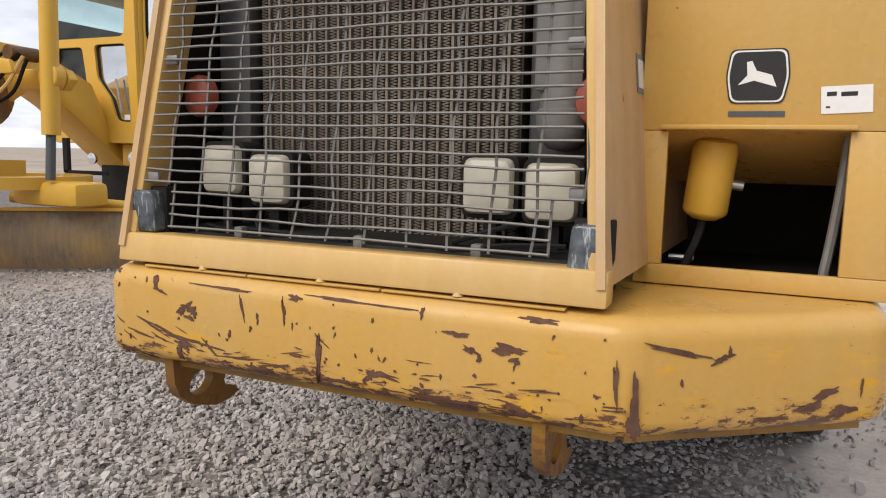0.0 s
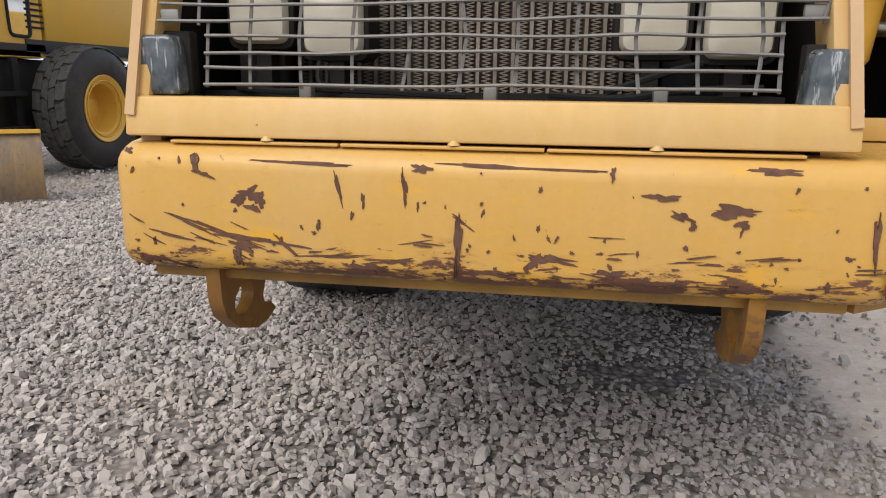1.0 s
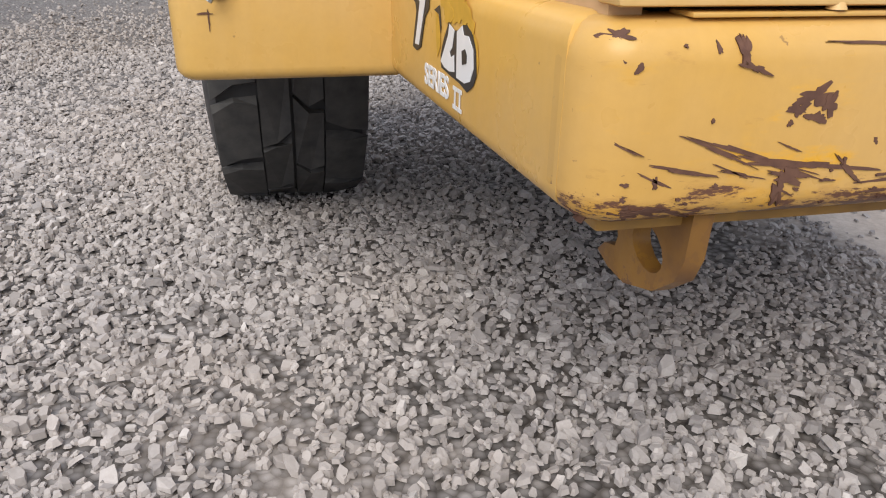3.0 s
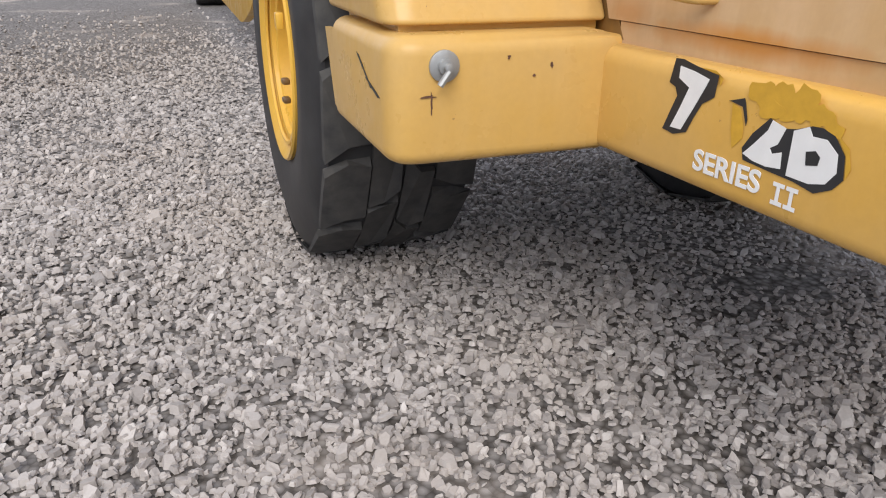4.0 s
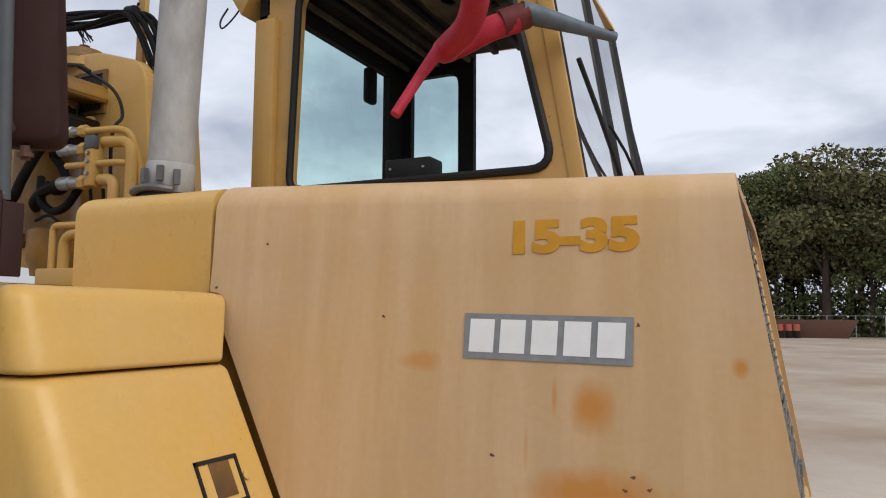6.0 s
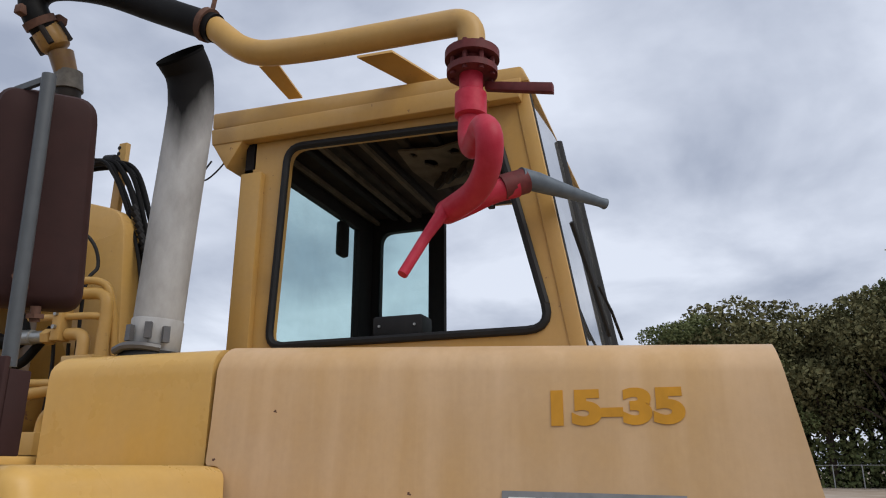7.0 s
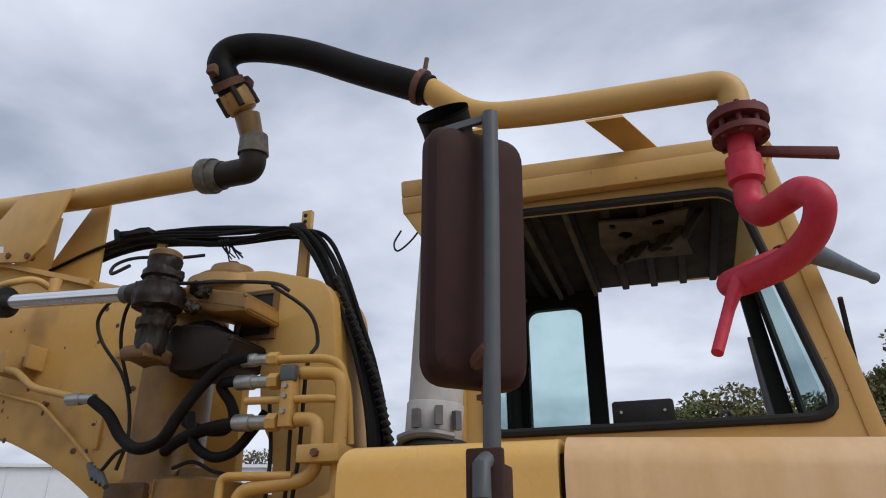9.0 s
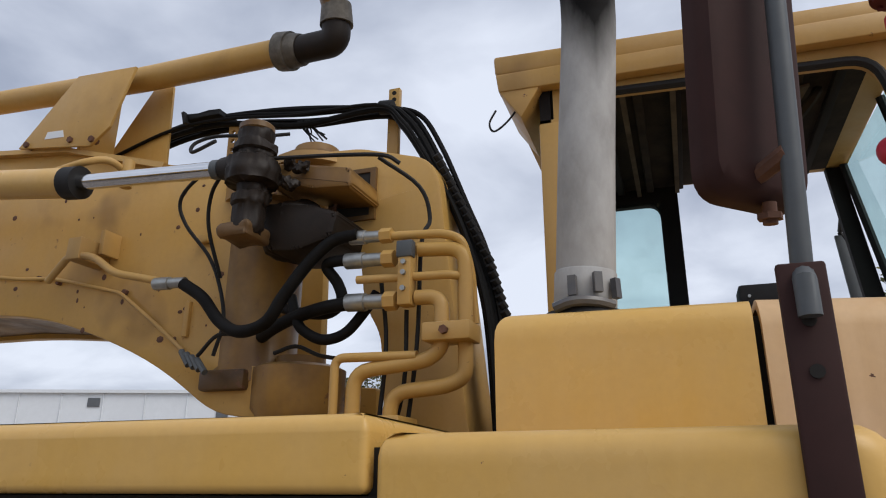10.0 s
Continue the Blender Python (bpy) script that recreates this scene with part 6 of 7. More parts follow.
for r, bend, pts in ((0.012, 0.03, [(-0.35, 2.49, 2.083), (-0.35, 2.20, 2.075), (-0.30, 2.18, 2.075)]),
                     (0.013, 0.04, [(-0.35, 2.39, 2.205), (-0.33, 2.235, 2.203), (-0.32, 2.185, 2.185), (-0.30, 2.165, 2.10), (-0.28, 2.16, 1.95)]),
                     (0.021, 0.05, [(-0.34, 2.31, 2.02), (-0.34, 2.235, 2.018), (-0.34, 2.233, 1.875), (-0.34, 2.275, 1.845), (-0.34, 2.49, 1.822), (-0.34, 2.492, 1.60)]),
                     (0.021, 0.05, [(-0.33, 2.31, 2.163), (-0.32, 2.175, 2.155), (-0.32, 2.172, 1.80), (-0.32, 2.225, 1.778), (-0.32, 2.385, 1.765), (-0.32, 2.392, 1.60)]),
                     (0.013, 0.03, [(-0.35, 2.545, 1.60), (-0.35, 2.547, 1.862), (-0.35, 2.30, 1.858)]),
                     (0.013, 0.04, [(-0.30, 3.75, 2.20), (-0.34, 3.62, 2.275), (-0.345, 3.505, 2.255), (-0.35, 3.40, 2.185), (-0.35, 3.20, 2.14)]),
                     (0.007, 0.03, [(-0.235, 4.6, 2.33), (-0.24, 3.95, 2.24), (-0.24, 3.80, 2.23), (-0.24, 3.47, 2.15), (-0.24, 3.30, 2.03), (-0.25, 3.16, 1.93)])):
    part("steel_pipe", tube(round_line(pts, bend, 5), r, 12), M_CAB, hyd, "yellow painted steel pipe")
part("pipe_clamp", bx(-0.385, -0.29, 2.14, 2.275, 1.89, 1.94, 0.005), M_CAB, hyd)
part("clamp_bolt", rod((-0.40, 2.21, 1.915), (-0.38, 2.21, 1.915), 0.012, 6), M_RUST, hyd)
part("base_block", bx(-0.39, -0.26, 2.33, 2.58, 1.60, 1.70, 0.006), M_CAB, hyd)
part("line_clamp", bx(-0.36, -0.22, 3.56, 3.62, 2.25, 2.33, 0.005), M_CAB, hyd)
part("line_clamp", bx(-0.30, -0.22, 3.52, 3.54, 2.28, 2.37, 0.004), M_CAB, hyd)
for k in range(4):
    part("grease_fitting", rod((-0.27 - 0.01 * k, 3.15 - 0.03 * k, 1.925 - 0.012 * k), (-0.29 - 0.01 * k, 3.10 - 0.03 * k, 1.875 - 0.01 * k), 0.010, 8), M_GREYBAR, hyd)
for pts in ([(-0.37, 2.36, 2.42), (-0.39, 2.409, 2.445), (-0.38, 2.58, 2.475), (-0.40, 2.74, 2.482), (-0.42, 2.79, 2.48)], [(-0.37, 2.43, 2.45), (-0.30, 2.326, 2.37), (-0.27, 2.302, 2.275), (-0.30, 2.315, 2.19), (-0.28, 2.33, 1.9), (-0.28, 2.36, 1.62)],
            [(-0.42, 2.93, 2.50), (-0.36, 3.10, 2.475), (-0.33, 3.18, 2.42), (-0.31, 3.16, 2.34), (-0.28, 3.08, 2.236), (-0.27, 3.032, 2.137), (-0.29, 2.985, 2.01), (-0.29, 3.01, 1.90)], [(-0.42, 2.94, 2.46), (-0.36, 3.03, 2.415), (-0.33, 3.05, 2.31), (-0.27, 3.03, 2.156)],
            [(-0.42, 2.99, 2.57), (-0.36, 3.13, 2.58), (-0.33, 3.15, 2.63), (-0.30, 3.08, 2.66), (-0.25, 2.93, 2.66), (-0.2, 2.86, 2.68)], [(-0.30, 3.06, 1.90), (-0.33, 2.967, 1.955), (-0.34, 2.865, 1.945)], [(-0.25, 2.816, 1.905), (-0.25, 2.739, 1.923), (-0.25, 2.659, 1.892), (-0.25, 2.574, 1.876)],
            [(-0.30, 2.44, 2.10), (-0.29, 2.42, 1.9), (-0.29, 2.44, 1.62)], [(-0.29, 2.36, 2.0), (-0.27, 2.37, 1.8), (-0.29, 2.40, 1.62)]):
    part("cable", tube(smooth_line(pts, 5), 0.0065, 7), M_BLACK, hyd)

PLACE[0] = Matrix.Identity(4)
kc = part("king_pin_cap", lathe([(0.120, 0), (0.120, 0.018), (0.085, 0.030), (0.075, 0.062), (0.045, 0.070), (0, 0.072)], pose(-0.10, 2.625, 2.565), 30), M_STAINED, tower, "stained round king pin cap")
part("cap_bolt", lathe([(0.022, 0), (0.022, 0.018), (0, 0.02)], pose(-0.10, 2.625, 2.637), 6), M_RUST, kc)
part("cap_seat", lathe([(0.15, 0), (0.15, 0.03), (0.13, 0.036)], pose(-0.10, 2.625, 2.532), 30), M_CAB, tower)
part("drilled_post", sheet([(2.965, 2.50), (3.005, 2.50), (3.005, 2.80), (2.965, 2.80)], [[(2.985 + 0.009 * math.cos(a), zc + 0.009 * math.sin(a)) for a in np.linspace(0, 5.5, 8)] for zc in (2.77, 2.735, 2.70)], "x", -0.075, -0.062), M_STAINED, neck, "drilled flat steel post")
# uncut post: near-black discs paint the dark of its holes
for zc in (2.82, 2.795):
    part("post_hole", lathe([(0.008, 0), (0.008, 0.002)], pose(-0.070, 2.362, zc, 0, -90, 0), 10), M_DARK, tower)

# scraper bowl and rear wheel far behind
rearw = thing("scraper", "yellow scraper bowl and black rear wheel standing on gravel", "scraper", (0, 12, 0))
wheel("rear_wheel", -1.05, 14.9, 0.80, 0.72, 0.36, rearw, "yellow rim of the scraper's rear wheel")
part("bowl_side", prism([tuple(p) for p in outline([(5.3, 1.3), (6.4, 0.62), (7.6, 0.35), (13.0, 0.45), (13.6, 1.2), (13.6, 2.4), (5.3, 2.3)], [0.1, 0.5, 0.3, 0.3, 0.2, 0.1, 0.1], 5)], "x", -0.88, -0.80, 0.01), M_GRADER, rearw, "yellow scraper bowl side plate")
part("draft_tube", rod((0.10, 5.45, 1.955), (0.99, 5.45, 1.955), 0.275, 28), M_NECK, rearw)


# ---- lettering, decals and rust marks ----
def lettering(name, body, size, m, material, parent, label="", squash=1.0, weight=0.0, width=0.0):
    cu = bpy.data.curves.new(name, "FONT")
    cu.body, cu.size, cu.extrude, cu.offset = body, size, 0.0008, weight
    cu.align_x, cu.align_y = "LEFT", "BOTTOM_BASELINE"
    tmp = bpy.data.objects.new(name, cu)
    me = bpy.data.meshes.new_from_object(tmp)
    bpy.data.objects.remove(tmp)
    bpy.data.curves.remove(cu)
    if width:
        squash = width / max(v.co.x for v in me.vertices)
    me.transform(m @ Matrix.Diagonal((squash, 1, 1, 1)))
    me.materials.append(material)
    ob = new(name, me)
    ob.parent = parent
    if label:
        ob["label"] = label
    return ob


def plane_pose(at, right, up):
    """Local x runs along right, y along up, z out of the surface."""
    r, u = Vector(right).normalized(), Vector(up).normalized()
    u = (u - r * u.dot(r)).normalized()
    o = r.cross(u)
    return Matrix(((r.x, u.x, o.x, at[0]), (r.y, u.y, o.y, at[1]), (r.z, u.z, o.z, at[2]), (0, 0, 0, 1)))


decal_count = [0]


def decal(name, pts, m, material, parent, thick=0.0008, label="", lift=0.0):
    decal_count[0] += 1
    if name in ("rust_mark", "scratch", "chip"):
        thick += 0.00005 * (decal_count[0] % 29)
    w = prism(pts, "z", lift, lift + thick)
    bmesh.ops.transform(w, matrix=m, verts=w.verts[:])
    return part(name, w, material, parent, label, smooth=False)


def blob(w, h, seed, n=16, rough=0.35, ang=0.0):
    """A ragged chip outline: lobes, with fine teeth on them."""
    r = random.Random(seed)
    n = n * 2
    lobes = [(r.uniform(0.10, 0.30) * rough / 0.35, q, r.uniform(0, 6.28)) for q in (2, 3, 5)]
    out = []
    for k in range(n):
        a = 2 * math.pi * k / n
        q = 1 + sum(am * math.sin(f * a + ph) for am, f, ph in lobes) * 0.8 + r.uniform(-rough, rough) * 0.55
        q = max(q, 0.25)
        x, y = math.cos(a) * w / 2 * q, math.sin(a) * h / 2 * q
        out.append((x * math.cos(ang) - y * math.sin(ang), x * math.sin(ang) + y * math.cos(ang)))
    return out


# model marking on the side skirt: what is left of it
def skirt_x(y):
    return -0.684 - 0.051 * (y - 0.06) / 0.96


SK = plane_pose((skirt_x(0.80) - 0.0012, 0.80, 0.75), (0.051, -0.96, 0), (0, 0, 1))
decal("number_seven_backing", [(0.044, 0.210), (0.066, 0.211), (0.100, 0.204), (0.159, 0.196), (0.157, 0.178), (0.155, 0.157), (0.127, 0.140), (0.110, 0.110), (0.096, 0.081), (0.062, 0.070), (0.030, 0.074), (0.046, 0.112), (0.060, 0.143), (0.052, 0.158), (0.034, 0.164)], SK, M_DECALK, side, label="torn black decal backing")
decal("number_seven", [(0.060, 0.198), (0.098, 0.194), (0.138, 0.186), (0.133, 0.174), (0.108, 0.128), (0.082, 0.083), (0.052, 0.082), (0.072, 0.122), (0.090, 0.163), (0.060, 0.176)], SK, M_DECALW, side, label="torn white figure seven", lift=0.0009)
decal("decal_shred", [(0.190, 0.158), (0.225, 0.169), (0.229, 0.162), (0.238, 0.135), (0.237, 0.124), (0.224, 0.154), (0.198, 0.158)], SK, M_DECALK, side)
decal("number_backing", [(0.237, 0.087), (0.243, 0.067), (0.295, 0.063), (0.352, 0.060), (0.393, 0.053), (0.423, 0.068), (0.438, 0.087), (0.432, 0.122), (0.410, 0.147), (0.386, 0.154), (0.368, 0.153), (0.340, 0.142), (0.312, 0.137), (0.286, 0.148), (0.255, 0.116)], SK, M_DECALK, side, label="torn black decal backing")
decal("number_two", [(0.241, 0.078), (0.262, 0.100), (0.286, 0.128), (0.292, 0.146), (0.321, 0.139), (0.310, 0.110), (0.296, 0.101), (0.302, 0.093), (0.321, 0.100), (0.324, 0.073), (0.294, 0.069), (0.265, 0.071)], SK, M_DECALW, side, label="torn white figure two", lift=0.0009)
decal("letter_b", [(0.336, 0.139), (0.363, 0.151), (0.372, 0.138), (0.398, 0.139), (0.421, 0.122), (0.425, 0.094), (0.410, 0.073), (0.381, 0.065), (0.337, 0.066)], SK, M_DECALW, side, label="torn white letter B", lift=0.0009)
decal("letter_counter", [(0.366, 0.113), (0.383, 0.118), (0.393, 0.110), (0.391, 0.097), (0.370, 0.092)], SK, M_DECALK, side, lift=0.0018)
for k, (x, z, w0, h0) in enumerate(((0.262, 0.182, 0.060, 0.046), (0.306, 0.178, 0.062, 0.060), (0.345, 0.182, 0.050, 0.052), (0.378, 0.170, 0.044, 0.036), (0.405, 0.156, 0.030, 0.030), (0.285, 0.160, 0.05, 0.03))):
    decal("glue_patch", [(x + a, z + b) for a, b in blob(w0, h0, 700 + k, 10, 0.22)], SK, M_GLUE, side, 0.0002 + 0.00009 * k, label="brighter yellow patch where the decal peeled")
for k, pts in enumerate(([(0.200, 0.156), (0.220, 0.150), (0.232, 0.122), (0.234, 0.102), (0.214, 0.080), (0.205, 0.110)], [(0.112, 0.203), (0.150, 0.203), (0.170, 0.192), (0.165, 0.178), (0.160, 0.198)], [(0.412, 0.150), (0.436, 0.135), (0.446, 0.105), (0.440, 0.088), (0.434, 0.122)])):
    decal("glue_patch", pts, SK, M_GLUE, side, 0.0004, label="darker yellow patch where the decal peeled")
lettering("series_lettering", "SERIES", 0.054, SK @ Matrix.Translation((0.126, 0.020, 0.0004)), M_DECALW, side, "worn white lettering", 1.0, 0.0012, width=0.163)
for x in (0.316, 0.343):
    w0 = 0.023
    decal("series_numeral", [(x, 0.012), (x + w0, 0.012), (x + w0, 0.019), (x + 0.65 * w0, 0.019), (x + 0.65 * w0, 0.043), (x + w0, 0.043), (x + w0, 0.050), (x, 0.050), (x, 0.043), (x + 0.35 * w0, 0.043), (x + 0.35 * w0, 0.019), (x, 0.019)], SK, M_DECALW, side, label="worn white Roman numeral stroke")


# hood side: stencilled number and the white-on-grey name plate as plain bars
def side_pose(y, z, out=0.0015):
    u = Vector((0.085, 0, 1)).normalized()
    return plane_pose((CX - hood_half(z, y) - out, y, z), (0.05, -1, 0), u)


lettering("stencil_number", "15-35", 0.090, side_pose(0.604, 1.697), M_STENCIL, hood, "ochre stencilled number", 1.0, 0.005, width=0.278)
PL = side_pose(0.690, 1.474) @ Matrix.Rotation(radians(-1.2), 4, "Z") @ Matrix.Scale(0.962, 4)
decal("name_plate", [(0, 0), (0.365, 0), (0.365, 0.098), (0, 0.098)], PL, M_DECALG, hood, label="worn grey decal backing")
for k in range(5):
    x = 0.012 + k * 0.070
    decal("plate_bar", [(x, 0.014), (x + 0.056, 0.014), (x + 0.058, 0.086), (x + 0.002, 0.086)], PL, M_DECALW, hood, label="white block on the plate", lift=0.0009)
PR2 = plane_pose((CX + hood_half(1.39, 0.36) + 0.0015, 0.36, 1.39), (0.05, 1, 0), (-0.085, 0, 1))
decal("name_plate", [(0, 0), (0.365, 0), (0.365, 0.085), (0, 0.085)], PR2, M_DECALG, hood)
for k in range(5):
    x = 0.012 + k * 0.070
    decal("plate_bar", [(x, 0.012), (x + 0.056, 0.012), (x + 0.056, 0.074), (x, 0.074)], PR2, M_DECALW, hood, lift=0.0009)


def emblem(m, w, h, parent):
    """A dark rounded badge with a white rim and a plain slanting white shape."""
    sh = lambda s: [tuple(p) for p in outline([(-w * 0.42 * s, -h * 0.5 * s), (w * 0.42 * s, -h * 0.5 * s), (w * 0.5 * s, 0), (w * 0.44 * s, h * 0.5 * s), (-w * 0.44 * s, h * 0.5 * s), (-w * 0.5 * s, 0)], h * 0.12, 4)]
    e = decal("emblem", sh(1.0), m, M_DECALK, parent, label="dark badge with a white rim")
    decal("emblem_rim", sh(0.95), m, M_DECALW, parent, lift=0.0009, thick=0.0005)
    decal("emblem_field", sh(0.89), m, M_DECALK, parent, lift=0.0015, thick=0.0005)
    decal("emblem_mark", [(-w * 0.30, -h * 0.16), (-w * 0.05, -h * 0.08), (w * 0.30, -h * 0.20), (w * 0.22, h * 0.02), (-w * 0.02, h * 0.10), (-w * 0.10, h * 0.28), (-w * 0.18, h * 0.26), (-w * 0.16, h * 0.02)], m, M_DECALW, parent, lift=0.0022, thick=0.0005)
    decal("name_bar", [(-w * 0.42, -h * 0.74), (w * 0.46, -h * 0.74), (w * 0.46, -h * 0.64), (-w * 0.42, -h * 0.64)], m, M_GREYBAR, parent, thick=0.0005)


emblem(plane_pose((-1.2042, 1.428, 1.294), (0, -1, 0), (0, 0, 1)), 0.118, 0.118, tank)
emblem(plane_pose((0.799, YB - 0.0015, 1.425), (1, 0, 0), (0, 0, 1)), 0.128, 0.115, side_box)
stk_m = plane_pose((0.922, YB - 0.0015, 1.345), (1, 0, 0), (0, 0, 1))
decal("paper_sticker", [(0.004, 0.0), (0.098, 0.004), (0.094, 0.060), (0.0, 0.056)], stk_m, M_DECALW, side_box, label="white paper sticker")
for x0, x1 in ((0.012, 0.03), (0.038, 0.068)):
    decal("print_bar", [(x0, 0.036), (x1, 0.037), (x1, 0.046), (x0, 0.045)], stk_m, M_DECALK, side_box, lift=0.0009, thick=0.0003)
decal("print_bar", [(0.012, 0.012), (0.020, 0.012), (0.020, 0.016), (0.012, 0.016)], stk_m, M_REDFL, side_box, lift=0.0009, thick=0.0003)

# rust marks on the bumper's front face
def bumper_y(x, z):
    """Depth of the bumper's rolled front face."""
    y = 0.0
    for d, r in ((-0.605 - x, 0.08), (0.725 + 0.0368 - z, 0.0368), (z - 0.909, 0.046)):
        if d > 0:
            y += r - math.sqrt(max(0.0, r * r - min(d, r * 0.96) ** 2))
    return y


def bumper_mark(x, z, pts):
    w = bmesh.new()
    decal_count[0] += 1
    lift = 0.0006 + 0.00022 * (decal_count[0] % 11)
    front = [w.verts.new((x + a, bumper_y(x + a, z + b) - lift, z + b)) for a, b in pts]
    back = [w.verts.new((q.co.x, q.co.y + 0.004, q.co.z)) for q in front]
    mid = w.verts.new((x, bumper_y(x, z) - lift, z))
    for k in range(len(front)):
        j = (k + 1) % len(front)
        w.faces.new((mid, front[k], front[j]))
        w.faces.new((front[k], back[k], back[j], front[j]))
    w.faces.new(back)
    return part("rust_mark", w, M_RUST, bumper, smooth=False)


for k, (x, z, w0, h0, ang) in enumerate(((-0.405, 0.872, 0.042, 0.022, 10), (-0.425, 0.858, 0.022, 0.016, 0), (-0.385, 0.862, 0.018, 0.024, 0), (-0.400, 0.848, 0.024, 0.012, 0), (0.396, 0.873, 0.068, 0.018, -5), (0.290, 0.891, 0.042, 0.011, 0), (0.318, 0.862, 0.030, 0.012, -25), (0.41, 0.853, 0.024, 0.010, 0), (0.338, 0.848, 0.010, 0.014, 0),
                                         (-0.037, 0.800, 0.011, 0.100, -3), (-0.030, 0.838, 0.035, 0.006, -35), (0.095, 0.778, 0.032, 0.024, 30), (0.125, 0.782, 0.070, 0.010, -8), (-0.194, 0.748, 0.055, 0.018, 0), (-0.128, 0.892, 0.007, 0.055, 8), (-0.243, 0.888, 0.005, 0.055, 14), (-0.20, 0.868, 0.006, 0.022, 0), (-0.505, 0.925, 0.012, 0.035, 15), (-0.49, 0.905, 0.03, 0.008, -20), (-0.645, 0.939, 0.024, 0.012, 0),
                                         (-0.431, 0.762, 0.012, 0.045, 5), (0.215, 0.762, 0.050, 0.012, 0), (0.455, 0.936, 0.075, 0.009, 0), (0.42, 0.745, 0.06, 0.012, 0), (-0.455, 0.800, 0.150, 0.008, -17), (-0.40, 0.792, 0.12, 0.010, -6), (-0.52, 0.815, 0.10, 0.005, -22), (-0.34, 0.782, 0.05, 0.006, -40), (-0.55, 0.79, 0.05, 0.005, -10), (-0.42, 0.779, 0.05, 0.016, -10),
                                         (0.606, 0.835, 0.007, 0.085, 2), (0.545, 0.76, 0.008, 0.014, 0), (-0.25, 0.768, 0.10, 0.006, 3), (-0.15, 0.764, 0.08, 0.007, 8), (0.30, 0.75, 0.06, 0.01, 0), (0.02, 0.752, 0.09, 0.008, -4), (-0.30, 0.928, 0.16, 0.005, -1), (0.05, 0.931, 0.22, 0.005, -1), (-0.10, 0.925, 0.03, 0.012, 0), (0.21, 0.925, 0.008, 0.02, 0), (-0.28, 0.822, 0.006, 0.018, 0), (-0.22, 0.842, 0.005, 0.012, 0))):
    bumper_mark(x, z, blob(w0, h0, 100 + k, 18, 0.42, radians(ang)))
for k, (x, z, w0, h0) in enumerate(((0.634, 0.80, 0.014, 0.12), (0.632, 0.755, 0.028, 0.04))):
    mm = plane_pose((0.640, 0.0065, 0), (0.9, 0.42, 0), (0, 0, 1))
    decal("rust_mark", blob(w0, h0, 160 + k, 18, 0.3), mm @ Matrix.Translation((0, z, 0.0012)), M_RUST, bumper)
WG = plane_pose((0.625, 0.0, 0), (0.46, 0.33, 0), (0, 0, 1))
for k, (u, z, w0, h0, ang) in enumerate(((0.10, 0.895, 0.14, 0.010, -12), (0.19, 0.878, 0.04, 0.012, 20), (0.205, 0.892, 0.006, 0.02, 0), (0.42, 0.80, 0.06, 0.014, 18), (0.385, 0.775, 0.05, 0.016, 10), (0.30, 0.755, 0.09, 0.008, 0), (0.46, 0.765, 0.05, 0.02, 10), (0.11, 0.835, 0.006, 0.014, 0), (0.50, 0.81, 0.006, 0.03, 0))):
    decal("rust_mark", blob(w0, h0, 180 + k, 16, 0.4, radians(ang)), WG @ Matrix.Translation((u, z, 0.0008)), M_RUST, bumper)
rr = random.Random(77)
for k in range(110):
    x, z = rr.uniform(-0.67, 0.61), 0.735 + abs(rr.gauss(0, 0.045))
    long = rr.random() < 0.6
    bumper_mark(x, min(z, 0.93), blob(rr.uniform(0.012, 0.06) if long else rr.uniform(0.003, 0.009), rr.uniform(0.002, 0.004) if long else rr.uniform(0.003, 0.008), 300 + k, 9, 0.4, radians(rr.uniform(-12, 12) - (14 if x < -0.35 else 0))))
for k in range(36):
    x, z = rr.choice((-0.6, -0.42, -0.05, 0.1, 0.35, 0.5)) + rr.gauss(0, 0.06), rr.uniform(0.76, 0.93)
    bumper_mark(max(-0.66, x), z, blob(rr.uniform(0.002, 0.007), rr.uniform(0.003, 0.014), 420 + k, 8, 0.4, radians(rr.uniform(-30, 30))))
for k, (x, z, w0, h0) in enumerate(((-0.655, 0.755, 0.03, 0.05), (-0.635, 0.742, 0.06, 0.02), (-0.60, 0.745, 0.05, 0.012), (-0.665, 0.80, 0.006, 0.06), (-0.655, 0.87, 0.005, 0.05), (-0.645, 0.91, 0.012, 0.01), (-0.66, 0.83, 0.010, 0.012))):
    bumper_mark(x, z, blob(w0, h0, 500 + k, 16, 0.4))
# scratches on the fender corner
FF = plane_pose((0, 0.9845, 0), (1, 0, 0), (0, 0, 1))
for k, (x, z, w0, h0, ang) in enumerate(((-1.135, 0.868, 0.035, 0.004, 0), (-1.128, 0.855, 0.004, 0.035, 0), (-0.96, 0.94, 0.006, 0.008, 0), (-0.90, 0.90, 0.006, 0.006, 0), (-0.86, 0.92, 0.005, 0.012, 0))):
    decal("scratch", blob(w0, h0, 210 + k, 12, 0.4, radians(ang)), FF @ Matrix.Translation((x, z, 0)), M_RUST, fender)
FS = plane_pose((-1.2155, 0, 0), (0, -1, 0), (0, 0, 1))
for k, (y, z, w0, h0, ang) in enumerate(((1.19, 0.90, 0.10, 0.005, -28), (1.11, 0.868, 0.09, 0.006, -14))):
    decal("scratch", blob(w0, h0, 220 + k, 12, 0.4, radians(ang)), FS @ Matrix.Translation((-y, z, 0)), M_DECALK, fender)
